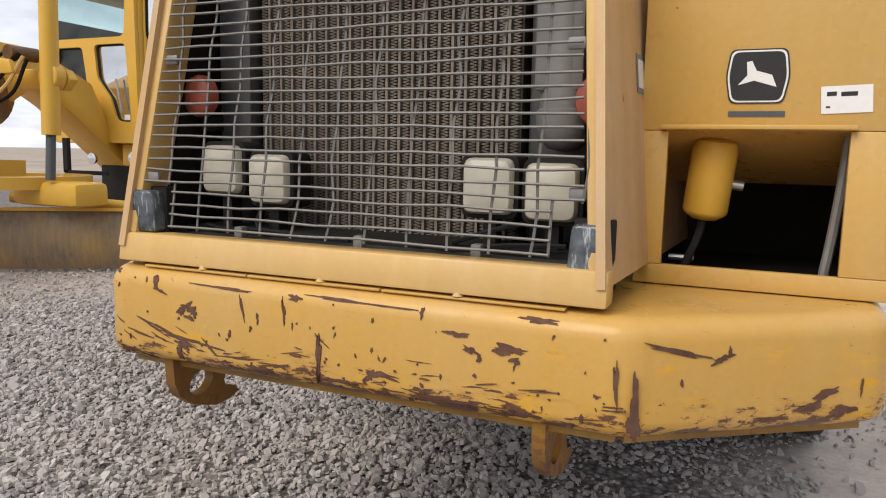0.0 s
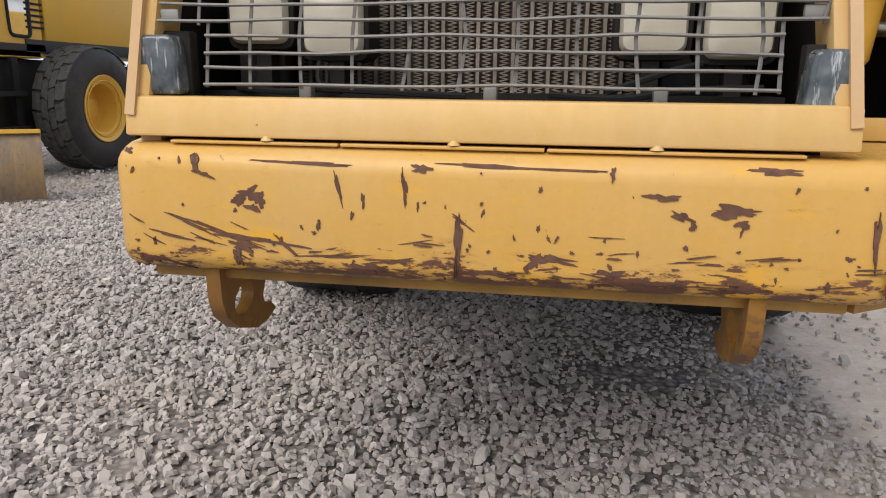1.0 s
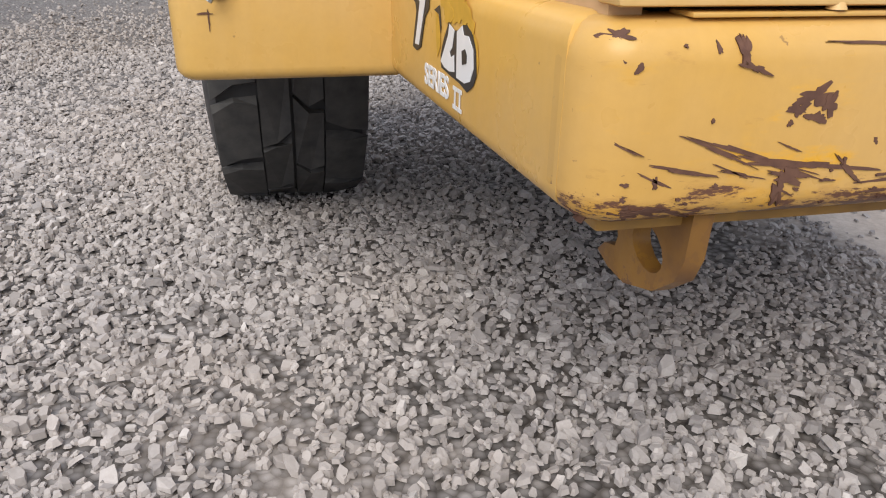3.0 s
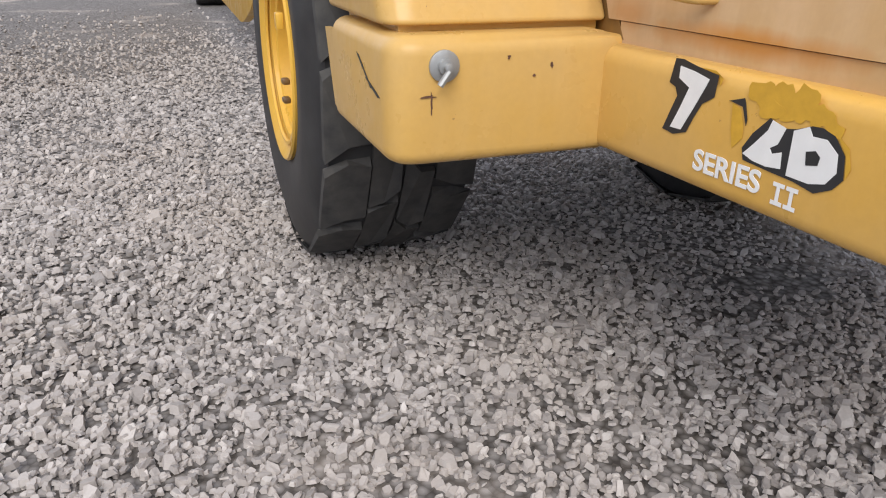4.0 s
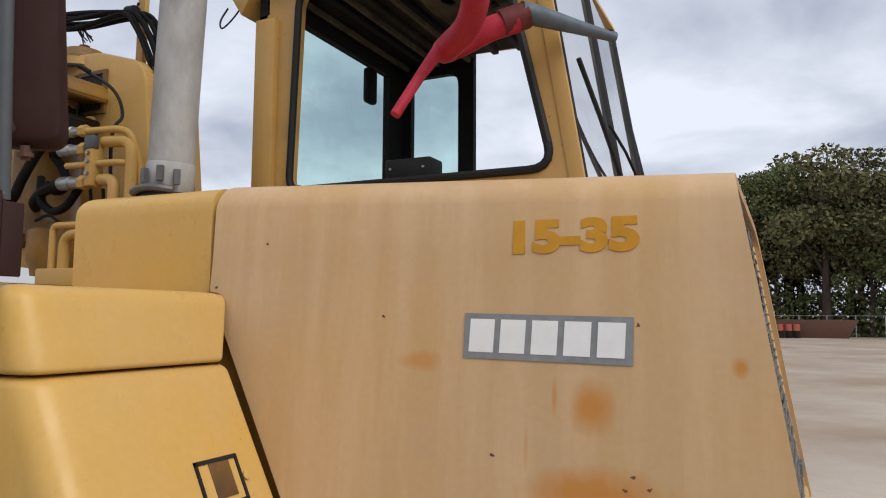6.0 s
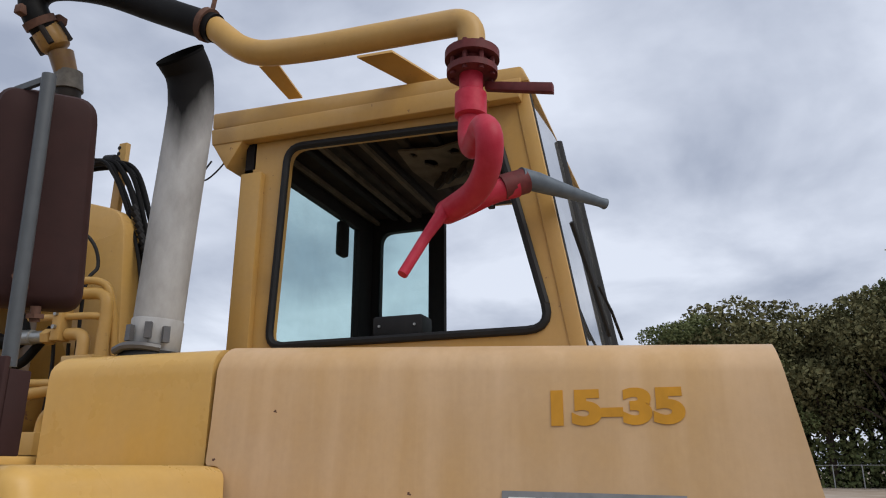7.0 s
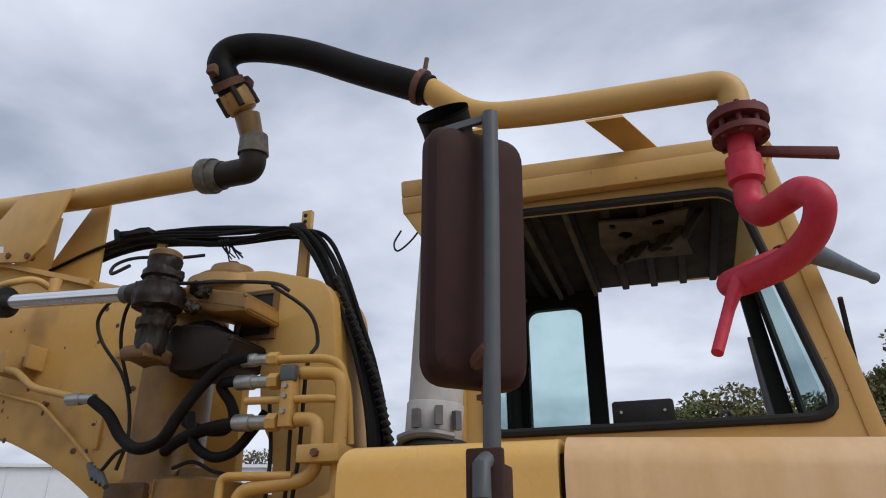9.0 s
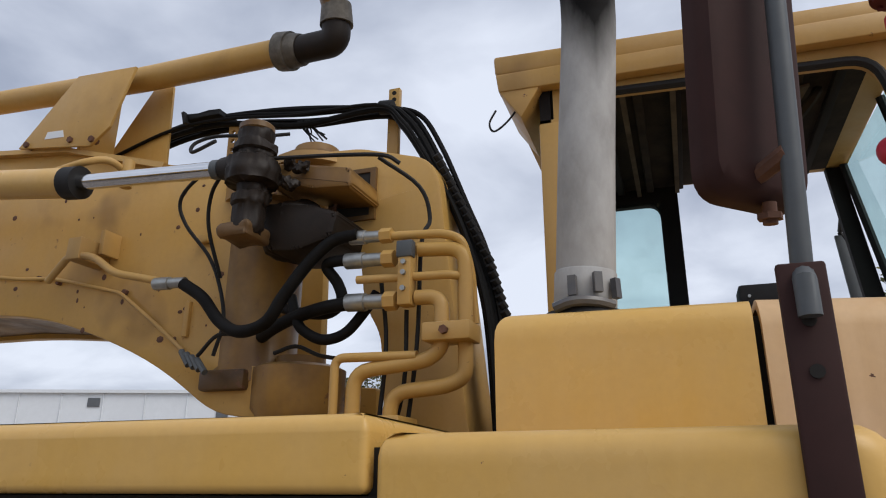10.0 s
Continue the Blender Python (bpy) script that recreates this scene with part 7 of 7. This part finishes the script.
# chipped spots on the hood
for k, (y, z) in enumerate(((1.27, 1.745), (1.22, 1.75), (1.215, 1.735), (0.885, 1.56), (0.33, 1.545), (0.34, 1.26), (0.355, 1.235), (0.31, 1.24), (0.25, 1.22), (0.13, 1.06), (1.36, 1.63), (0.62, 1.28))):
    decal("chip", blob(0.009, 0.006, 240 + k, 9, 0.4), side_pose(y, z, 0.0), M_RUST, hood, 0.0001)

# ---- the motor grader parked beside ----
gr = thing("motor_grader", "yellow motor grader with its blade lowered, parked on gravel", "motor grader", (-6.7, 5.5, 0))
for y in (6.83, 8.45):
    wheel("rear_wheel", -5.38, y, 0.735, 0.44, 0.37, gr, "yellow wheel rim with hub", lugs=20, face=1)
part("tandem_case", bx(-5.98, -5.84, 6.4, 8.9, 0.5, 0.92, 0.06), M_GRADER, gr)
part("engine_hood", bx(-7.4, -5.95, 6.65, 9.8, 1.35, 2.5, 0.05), M_GRADER, gr)
for k in range(12):
    part("louvre", bx(-5.955, -5.94, 6.35, 6.62, 1.62 + 0.065 * k, 1.645 + 0.065 * k), M_DARK, gr)
part("hood_band", bx(-5.97, -5.935, 6.3, 9.8, 1.36, 1.50), M_DECALK, gr, "black stripe along the hood")
part("main_frame", prism([(7.0, 0.60), (7.0, 1.30), (5.28, 1.30), (4.95, 1.98), (4.3, 2.28), (2.0, 2.40), (-1.0, 2.40), (-1.0, 2.10), (2.0, 2.08), (4.0, 2.02), (4.57, 1.69), (5.55, 0.90), (5.9, 0.60)], "x", -6.95, -6.45, 0.03), M_GRADER, gr)
# two added near-black boxes fill the shaded hollow under the cab
part("under_cab_shade", bx(-6.6, -6.02, 5.55, 6.75, 0.35, 1.28, 0.03), M_DARK, gr)
part("undercarriage", bx(-6.9, -6.2, 5.4, 7.0, 0.5, 1.1, 0.05), M_DARK, gr)
cabm = part("cab_shell", bx(-7.45, -5.95, 5.22, 6.55, 1.29, 1.46, 0.02), M_GRADER, gr, "yellow cab base with a dark stripe")
part("cab_roof", bx(-7.5, -5.88, 5.05, 6.65, 3.15, 3.28, 0.03), M_GRADER, gr)


def cut_panel(name, at, axis, outer, holes, thick):
    """A sheet with window openings; the loops run in (along, z)."""
    w = bmesh.new()
    edges = []
    for loop in [outer] + holes:
        vs = [w.verts.new((p[0], p[1], 0)) for p in loop]
        edges += [w.edges.new((vs[i], vs[(i + 1) % len(vs)])) for i in range(len(vs))]
    bmesh.ops.triangle_fill(w, edges=edges, use_beauty=True)
    def inside(q, loop):
        c = False
        for i in range(len(loop)):
            a, b = loop[i], loop[i - 1]
            if (a[1] > q.y) != (b[1] > q.y) and q.x < (b[0] - a[0]) * (q.y - a[1]) / (b[1] - a[1]) + a[0]:
                c = not c
        return c
    bmesh.ops.delete(w, geom=[f for f in w.faces if any(inside(f.calc_center_median(), h) for h in holes)], context="FACES_ONLY")
    bmesh.ops.solidify(w, geom=w.faces[:], thickness=thick)
    for q in w.verts:
        q.co = Vector((at + q.co.z, q.co.x, q.co.y)) if axis == "x" else Vector((q.co.x, at + q.co.z, q.co.y))
    pn = part(name, w, M_GRADER, cabm)
    for h in holes:
        g = bmesh.new()
        g.faces.new([g.verts.new((at, p[0], p[1]) if axis == "x" else (p[0], at, p[1])) for p in h])
        part("window", g, M_GLASS, pn, "tinted cab window")
        ring = [(at, p[0], p[1]) if axis == "x" else (p[0], at, p[1]) for p in h]
        part("window_seal", tube(ring + ring[:1], 0.022, 6, cap=False), M_BLACK, pn)


rl = lambda pts, r: [tuple(p) for p in outline(pts, r, 4)]
cut_panel("cab_front", 5.20, "y", [(-7.45, 1.30), (-5.95, 1.30), (-5.97, 3.2), (-7.43, 3.2)],
          [rl([(-6.63, 2.46), (-6.128, 2.46), (-6.06, 1.54), (-6.30, 1.56), (-6.386, 1.82), (-6.593, 2.06)], 0.06), rl([(-7.28, 2.44), (-6.833, 2.44), (-6.76, 1.95), (-7.0, 1.80), (-7.10, 1.56), (-7.34, 1.54)], 0.06), rl([(-7.34, 3.10), (-6.10, 3.10), (-6.143, 2.54), (-7.34, 2.54)], 0.08)], 0.05)
cut_panel("cab_side", -5.95, "x", [(5.20, 1.30), (6.58, 1.30), (6.58, 3.2), (5.20, 3.2)],
          [rl([(5.33, 2.45), (5.88, 2.45), (5.91, 1.60), (5.42, 1.59)], 0.07), rl([(6.06, 2.43), (6.41, 2.43), (6.40, 1.52), (6.09, 1.53)], 0.07), rl([(5.33, 3.10), (5.90, 3.10), (5.88, 2.53), (5.32, 2.53)], 0.07), rl([(6.05, 3.10), (6.42, 3.10), (6.42, 2.53), (6.06, 2.53)], 0.07)], 0.05)
part("cab_side", bx(-7.45, -7.40, 5.2, 6.58, 1.3, 2.1), M_GRADER, cabm)
# back and far sheet added to block the sky and darken the windows
part("cab_back", bx(-7.4, -6.0, 6.55, 6.60, 1.3, 2.80), M_SHROUD, cabm)
part("cab_dark_sheet", bx(-7.40, -7.36, 5.25, 6.55, 1.3, 2.80), M_SHROUD, cabm)
part("dash", bx(-7.2, -6.2, 5.3, 5.5, 1.46, 1.95, 0.04), M_SHROUD, cabm)
part("steering_column", tube([(-6.72, 5.5, 1.6), (-6.70, 5.62, 2.3)], 0.07, 10), M_SHROUD, cabm)
part("door_groove", bx(-5.94, -5.925, 5.26, 5.275, 1.46, 3.15), M_RIM, cabm)
part("cab_stripe", bx(-5.952, -5.935, 5.34, 6.6, 1.37, 1.445), M_DECALK, cabm, "black stripe below the cab door")
part("cab_seat", bx(-6.9, -6.4, 5.7, 6.2, 1.46, 2.3, 0.06), M_CABIN, cabm)
part("wiper", tube([(-6.28, 5.14, 2.05), (-6.20, 5.14, 1.66)], 0.012, 6), M_GALV, cabm)
part("sticker", bx(-6.16, -6.07, 5.14, 5.145, 1.57, 1.63), M_DECALW, cabm)
for y in (5.62, 5.98):
    part("ladder_rail", bx(-5.92, -5.88, y, y + 0.09, 0.45, 1.30), M_BLACK, gr)
for z in (0.50, 0.88):
    part("ladder_step", bx(-5.94, -5.80, 5.62, 6.07, z, z + 0.05), M_BLACK, gr)
part("lamp_bracket", bx(-6.35, -5.9, 5.25, 5.5, 1.02, 1.29, 0.03), M_GRADER, gr)
part("lift_cylinder", tube([(-5.46, 3.66, 3.3), (-5.45, 3.60, 1.35)], 0.085, 16), M_GRADER, gr, "upright yellow lift cylinder")
part("lift_rod", tube([(-5.45, 3.60, 1.40), (-5.44, 3.56, 0.92)], 0.045, 12), M_GREYBAR, gr)
br = part("lift_bracket", prism([(-6.55, 2.02), (-5.38, 1.98), (-5.30, 1.88), (-5.40, 1.78), (-6.0, 1.80), (-6.55, 1.55)], "y", 3.72, 3.82, 0.02), M_GRADER, gr, "yellow saddle arm of the lift cylinder")
part("arm_plate", prism([(-6.5, 2.15), (-5.75, 2.05), (-5.70, 1.92), (-6.5, 1.9)], "y", 3.42, 3.52, 0.02), M_GRADER, br)
part("trunnion", lathe([(0.12, -0.06), (0.13, -0.05), (0.13, 0.05), (0.12, 0.06)], pose(-5.46, 3.65, 1.9, 90, 0, 0), 20), M_GRADER, br)
part("knuckle", rod((-5.80, 3.45, 2.12), (-5.80, 3.75, 2.12), 0.07, 14), M_GREASY, br)
part("saddle", lathe([(0.30, -0.10), (0.36, -0.08), (0.36, 0.08), (0.30, 0.10)], pose(-6.55, 3.6, 1.75, 90, 0, 30), 28), M_GREASY, br)
part("bracket_post", bx(-6.52, -6.45, 4.57, 4.62, 0.95, 1.34), M_BLACK, gr)
part("bracket_bar", bx(-6.50, -5.85, 4.57, 4.61, 0.93, 0.975), M_BLACK, gr)
for k in range(5):
    part("hose", tube(smooth_line([(-5.6 - 0.05 * k, 3.5, 2.05 + 0.03 * k), (-5.75 - 0.1 * k, 3.4, 1.7 + 0.06 * k), (-6.3, 3.3 - 0.05 * k, 1.6 - 0.05 * k), (-6.8, 3.2, 1.9)], 6), 0.018, 6), M_FRAME if k % 2 else M_HOSE, gr)
part("circle", lathe([(0.55, 0), (0.85, 0), (0.85, 0.12), (0.55, 0.12), (0.55, 0)], pose(-6.4, 3.75, 0.82), 40, ends=False), M_GRADER, gr)
part("drawbar", bar((-6.4, 3.9, 1.0), (-6.6, 0.0, 1.1), 0.35, 0.18), M_GRADER, gr)
part("circle_arm", bx(-6.0, -5.1, 3.55, 3.95, 0.66, 0.90, 0.06), M_GRADER, gr)
part("slide_cylinder", tube([(-6.2, 3.7, 0.72), (-4.9, 4.35, 0.62)], 0.06, 12), M_GRADER, gr)
part("work_lamp", lathe([(0.06, 0), (0.07, 0.04), (0, 0.05)], pose(-6.09, 5.21, 1.12, 90, 0, 0), 16), M_CHROME, gr)
part("work_lamp", lathe([(0.06, 0), (0.07, 0.04), (0, 0.05)], pose(-6.70, 5.15, 1.10, 90, 0, 0), 16), M_CHROME, gr)
# blade: curved section drawn along its length
d0, d1 = Vector((-8.1, 2.08, 0)), Vector((-4.42, 4.48, 0))
ax = (d1 - d0).normalized()
nr = Vector((ax.y, -ax.x, 0))
w = bmesh.new()
sec = [(0.05 + 0.16 * (1 - math.cos(radians(a))) - 0.10, 0.02 + 0.60 * k / 8) for k, a in enumerate(np.linspace(-55, 62, 9))]
rows = []
for q in (d0, d1):
    rows.append([w.verts.new(q + nr * (-s[0]) + Vector((0, 0, s[1]))) for s in sec] + [w.verts.new(q + nr * (-s[0] - 0.03) + Vector((0, 0, s[1]))) for s in reversed(sec)])
for k in range(len(rows[0])):
    j = (k + 1) % len(rows[0])
    w.faces.new((rows[0][k], rows[0][j], rows[1][j], rows[1][k]))
w.faces.new(rows[0]); w.faces.new(rows[1][::-1])
M_BLADE = paint("worn_blade", (0.16, 0.13, 0.11), (0.40, 0.24, 0.05), 0.6, 0.62, 0.5, 0.3)
part("blade", w, M_BLADE, gr, "scuffed steel blade with yellow paint remains")
part("blade_rib", bar(d0 + Vector((0, 0, 0.62)) - nr * 0.02, d1 + Vector((0, 0, 0.62)) - nr * 0.02, 0.07, 0.03), M_GRADER, gr)
for a_, b_ in (((-6.6, 3.3, 1.2), (-6.1, 3.3, 1.9)), ((-6.5, 3.2, 1.9), (-7.0, 2.6, 1.7)), ((-6.3, 3.2, 2.0), (-6.7, 2.2, 1.9))):
    part("hose", tube(smooth_line([a_, ((a_[0] + b_[0]) / 2, a_[1] - 0.1, a_[2] - 0.15), b_], 6), 0.025, 8), M_FRAME, gr)

# ---- far surroundings ----
def tree(name, height, spread, seed, leaf, leaves=2600):
    r = random.Random(seed)
    t = thing(name, "leafy broadleaf tree at the edge of the yard", "tree", (0, 0, 0), group="trees round the yard")
    tb = tube(smooth_line([(0, 0, -0.2), (r.uniform(-0.2, 0.2), r.uniform(-0.2, 0.2), height * 0.35), (r.uniform(-0.4, 0.4), r.uniform(-0.4, 0.4), height * 0.75)], 4), [0.28 - 0.026 * k for k in range(9)], 8)
    tips = []
    for k in range(9):
        a, z = r.uniform(0, 6.28), height * r.uniform(0.22, 0.62)
        e = Vector((math.cos(a) * spread * r.uniform(0.4, 0.85), math.sin(a) * spread * r.uniform(0.4, 0.85), z + height * r.uniform(0.08, 0.28)))
        tube([(0, 0, z), (e.x * 0.5, e.y * 0.5, z + (e.z - z) * 0.6), e], [0.10, 0.06, 0.02], 6, tb)
        tips.append(e)
    tips += [Vector((r.uniform(-0.5, 0.5) * spread, r.uniform(-0.5, 0.5) * spread, height * r.uniform(0.55, 0.97))) for k in range(9)]
    part("trunk", tb, M_BARK, t)
    rng = np.random.default_rng(seed)
    n = leaves
    c = np.array([tuple(tips[i]) for i in rng.integers(0, len(tips), n)])
    v = rng.normal(0, 1, (n, 3))
    v /= np.linalg.norm(v, axis=1)[:, None]
    p = c + v * (rng.uniform(0.35, 1.0, n) ** 0.5 * spread * 0.40)[:, None] * (1, 1, 0.75)
    p[:, 2] = np.clip(p[:, 2], 0.4, None)
    s = rng.uniform(0.07, 0.19, n)
    a = rng.normal(0, 1, (n, 3)); a /= np.linalg.norm(a, axis=1)[:, None]
    b = np.cross(a, rng.normal(0, 1, (n, 3))); b /= np.linalg.norm(b, axis=1)[:, None]
    q = np.stack((p - a * s[:, None], p + b * s[:, None] * 0.6, p + a * s[:, None], p - b * s[:, None] * 0.6), 1).reshape(-1, 3)
    me = bpy.data.meshes.new("crown")
    me.from_pydata(q.tolist(), [], [tuple(range(4 * i, 4 * i + 4)) for i in range(n)])
    me.materials.append(leaf)
    cr = new("crown", me)
    cr.parent = t
    return t


rt = random.Random(5)
protos = [tree("tree", 13.0, 3.6, 1, M_LEAF, 8200), tree("tree", 11.0, 3.8, 2, M_LEAF2, 7800), tree("tree", 14.5, 3.4, 3, M_LEAF, 8400), tree("tree", 9.0, 3.2, 4, M_LEAF2, 6600)]
spots = []
for k in range(62):
    az = 70 + 50 * k / 61
    tall = 0.60 if az < 83 else 0.86 if az < 85 else 1.10 if az < 94 else 1.03
    spots.append((az + rt.uniform(-0.4, 0.4), 74 + rt.uniform(-3, 7), rt.uniform(12.4, 16.4) * tall * (1 + max(0, (az - 96)) * 0.04)))
for k in range(14):
    spots.append((32 + 36 * k / 13 + rt.uniform(-1, 1), 68 + rt.uniform(-3, 8), rt.uniform(9.3, 11.4) * (1 + 0.012 * (36 * k / 13 - 12))))
for k in range(16):
    spots.append((122 + 70 * k / 15, 80 + rt.uniform(-3, 8), rt.uniform(12, 16)))
for i, (az, d, sc) in enumerate(spots):
    kind_i = rt.choice((0, 1, 2, 3) if az > 70 else (1, 3)) if i >= 4 else i
    pr, sc = protos[kind_i], sc * d / 74 / ((13.0, 11.0, 14.5, 9.0)[kind_i] + 0.6)
    m = Matrix.Translation((math.sin(radians(az)) * d, math.cos(radians(az)) * d, 0)) @ Matrix.Rotation(rt.uniform(0, 6.28), 4, "Z") @ Matrix.Scale(sc, 4)
    if i < 4:
        pr.matrix_basis = m
    else:
        c = copy_thing(pr, Matrix.Identity(4))
        c.matrix_basis = m
# undergrowth along the wood's edge
rng = np.random.default_rng(9)
n = 46000
az = np.radians(rng.uniform(72, 122, n)); dd = rng.uniform(71, 80, n)
p = np.stack((np.sin(az) * dd, np.cos(az) * dd, np.where(rng.uniform(0, 1, n) < 0.55, rng.uniform(0, 4.0, n), rng.uniform(0, 1, n) ** 1.2 * np.where(az < radians(84), 7.5, 11))), 1)
s = rng.uniform(0.10, 0.30, n)
a = rng.normal(0, 1, (n, 3)); a /= np.linalg.norm(a, axis=1)[:, None]
b = np.cross(a, rng.normal(0, 1, (n, 3))); b /= np.linalg.norm(b, axis=1)[:, None]
q = np.stack((p - a * s[:, None], p + b * s[:, None] * 0.6, p + a * s[:, None], p - b * s[:, None] * 0.6), 1).reshape(-1, 3)
me = bpy.data.meshes.new("undergrowth")
me.from_pydata(q.tolist(), [], [tuple(range(4 * i, 4 * i + 4)) for i in range(n)])
me.materials.append(M_LEAF)
tagged(new("undergrowth", me), "dense green undergrowth below the trees", "undergrowth", kind="stuff")


def polar(az, d, z=0.0):
    return Vector((math.sin(radians(az)) * d, math.cos(radians(az)) * d, z))


# long white building
bd = thing("white_building", "long low white clad building with small windows", "building", tuple(polar(45, 46)))
A, B = polar(24, 60), polar(66, 41.5)
u = (B - A).normalized()
nn = Vector((u.y, -u.x, 0))
if nn.dot(-A) < 0:
    nn = -nn
w = bmesh.new()
q = [A, B, B - nn * 8, A - nn * 8]
lo = [w.verts.new(p) for p in q]
hi = [w.verts.new(p + Vector((0, 0, 6.72))) for p in q]
for k in range(4):
    w.faces.new((lo[k], lo[(k + 1) % 4], hi[(k + 1) % 4], hi[k]))
w.faces.new(hi)
wallp = part("wall", w, M_WHITE, bd, "white sheet cladding")
L = (B - A).length
part("roof_edge", bar(A + nn * 0.05 + Vector((0, 0, 6.77)), B + nn * 0.05 + Vector((0, 0, 6.77)), 0.3, 0.18), M_WHITE, bd)
for k in range(int(L / 2.4)):
    c = A + u * (1.2 + 2.4 * k) + nn * 0.03
    part("cladding_rib", bar(c, c + Vector((0.001, 0, 6.72)), 0.06, 0.06), M_WHITE, bd)
for az, z in ((35.5, 6.1), (43.3, 6.15), (51.9, 6.1), (52.0, 5.45), (58.2, 5.9)):
    d = polar(az, 1.0)
    s = (A.x * d.y - A.y * d.x) / (u.y * d.x - u.x * d.y)
    c = A + u * s + nn * 0.04
    part("window", bar(c - u * 0.35 + Vector((0, 0, z)), c + u * 0.35 + Vector((0, 0, z)), 0.05, 0.5), M_DKGREY, bd, "small dark window")
M_BLUE = plain("blue_container_paint", (0.03, 0.10, 0.28), 0.5, 0.0, 0.2, 3, 0.1)
for lev in (0, 1):
    ct = thing("shipping_container", "blue steel shipping container stacked by the white building", "container", tuple(polar(64.2, 36, lev * 2.6)), group="stacked containers")
    box_m = Matrix.Translation(polar(64.2, 36, lev * 2.6)) @ Matrix.Rotation(radians(-64), 4, "Z")
    w = bx(-3.0, 3.0, -1.2, 1.2, 0, 2.59, 0.03)
    bmesh.ops.transform(w, matrix=box_m, verts=w.verts[:])
    shell_c = part("container_shell", w, M_BLUE, ct)
    for k in range(20):
        w = bx(-2.9 + 0.29 * k, -2.76 + 0.29 * k, -1.235, -1.2, 0.15, 2.45, 0.01)
        bmesh.ops.transform(w, matrix=box_m, verts=w.verts[:])
        part("corrugation", w, M_BLUE, ct)

# chain-link fence at the wood's edge, and scrap in front of it
fe = thing("fence", "grey chain-link fence along the wood", "fence", tuple(polar(95, 70)))
prev = None
for k in range(24):
    p = polar(78 + 1.8 * k, 70)
    part("fence_post", rod(p, p + Vector((0, 0, 1.9)), 0.05, 6), M_GALV, fe)
    if prev is not None:
        part("fence_rail", rod(prev + Vector((0, 0, 1.85)), p + Vector((0, 0, 1.85)), 0.03, 5), M_GALV, fe)
    prev = p
sk = thing("scrap_skip", "rusty brown scrap skip at the edge of the yard", "skip", tuple(polar(91.5, 66)))
w = prism([(-2.6, 0.0), (2.2, 0.0), (3.0, 1.5), (-3.2, 1.5)], "y", -0.9, 0.9, 0.03)
bmesh.ops.transform(w, matrix=Matrix.Translation(polar(91.8, 66)) @ Matrix.Rotation(radians(-92), 4, "Z"), verts=w.verts[:])
part("skip_body", w, M_RUST, sk)
for az in (89.3, 89.9, 90.4):
    bl = thing("barrel", "orange and black marker barrel on the yard", "barrel", tuple(polar(az, 64)), group="marker barrels")
    part("drum", lathe([(0.25, 0), (0.28, 0.05), (0.22, 1.0), (0.1, 1.05)], Matrix.Translation(polar(az, 64)), 12), M_DARK, bl)
    part("band", lathe([(0.29, 0.6), (0.27, 1.12), (0.1, 1.14)], Matrix.Translation(polar(az, 64)), 12), M_AMBER, bl)
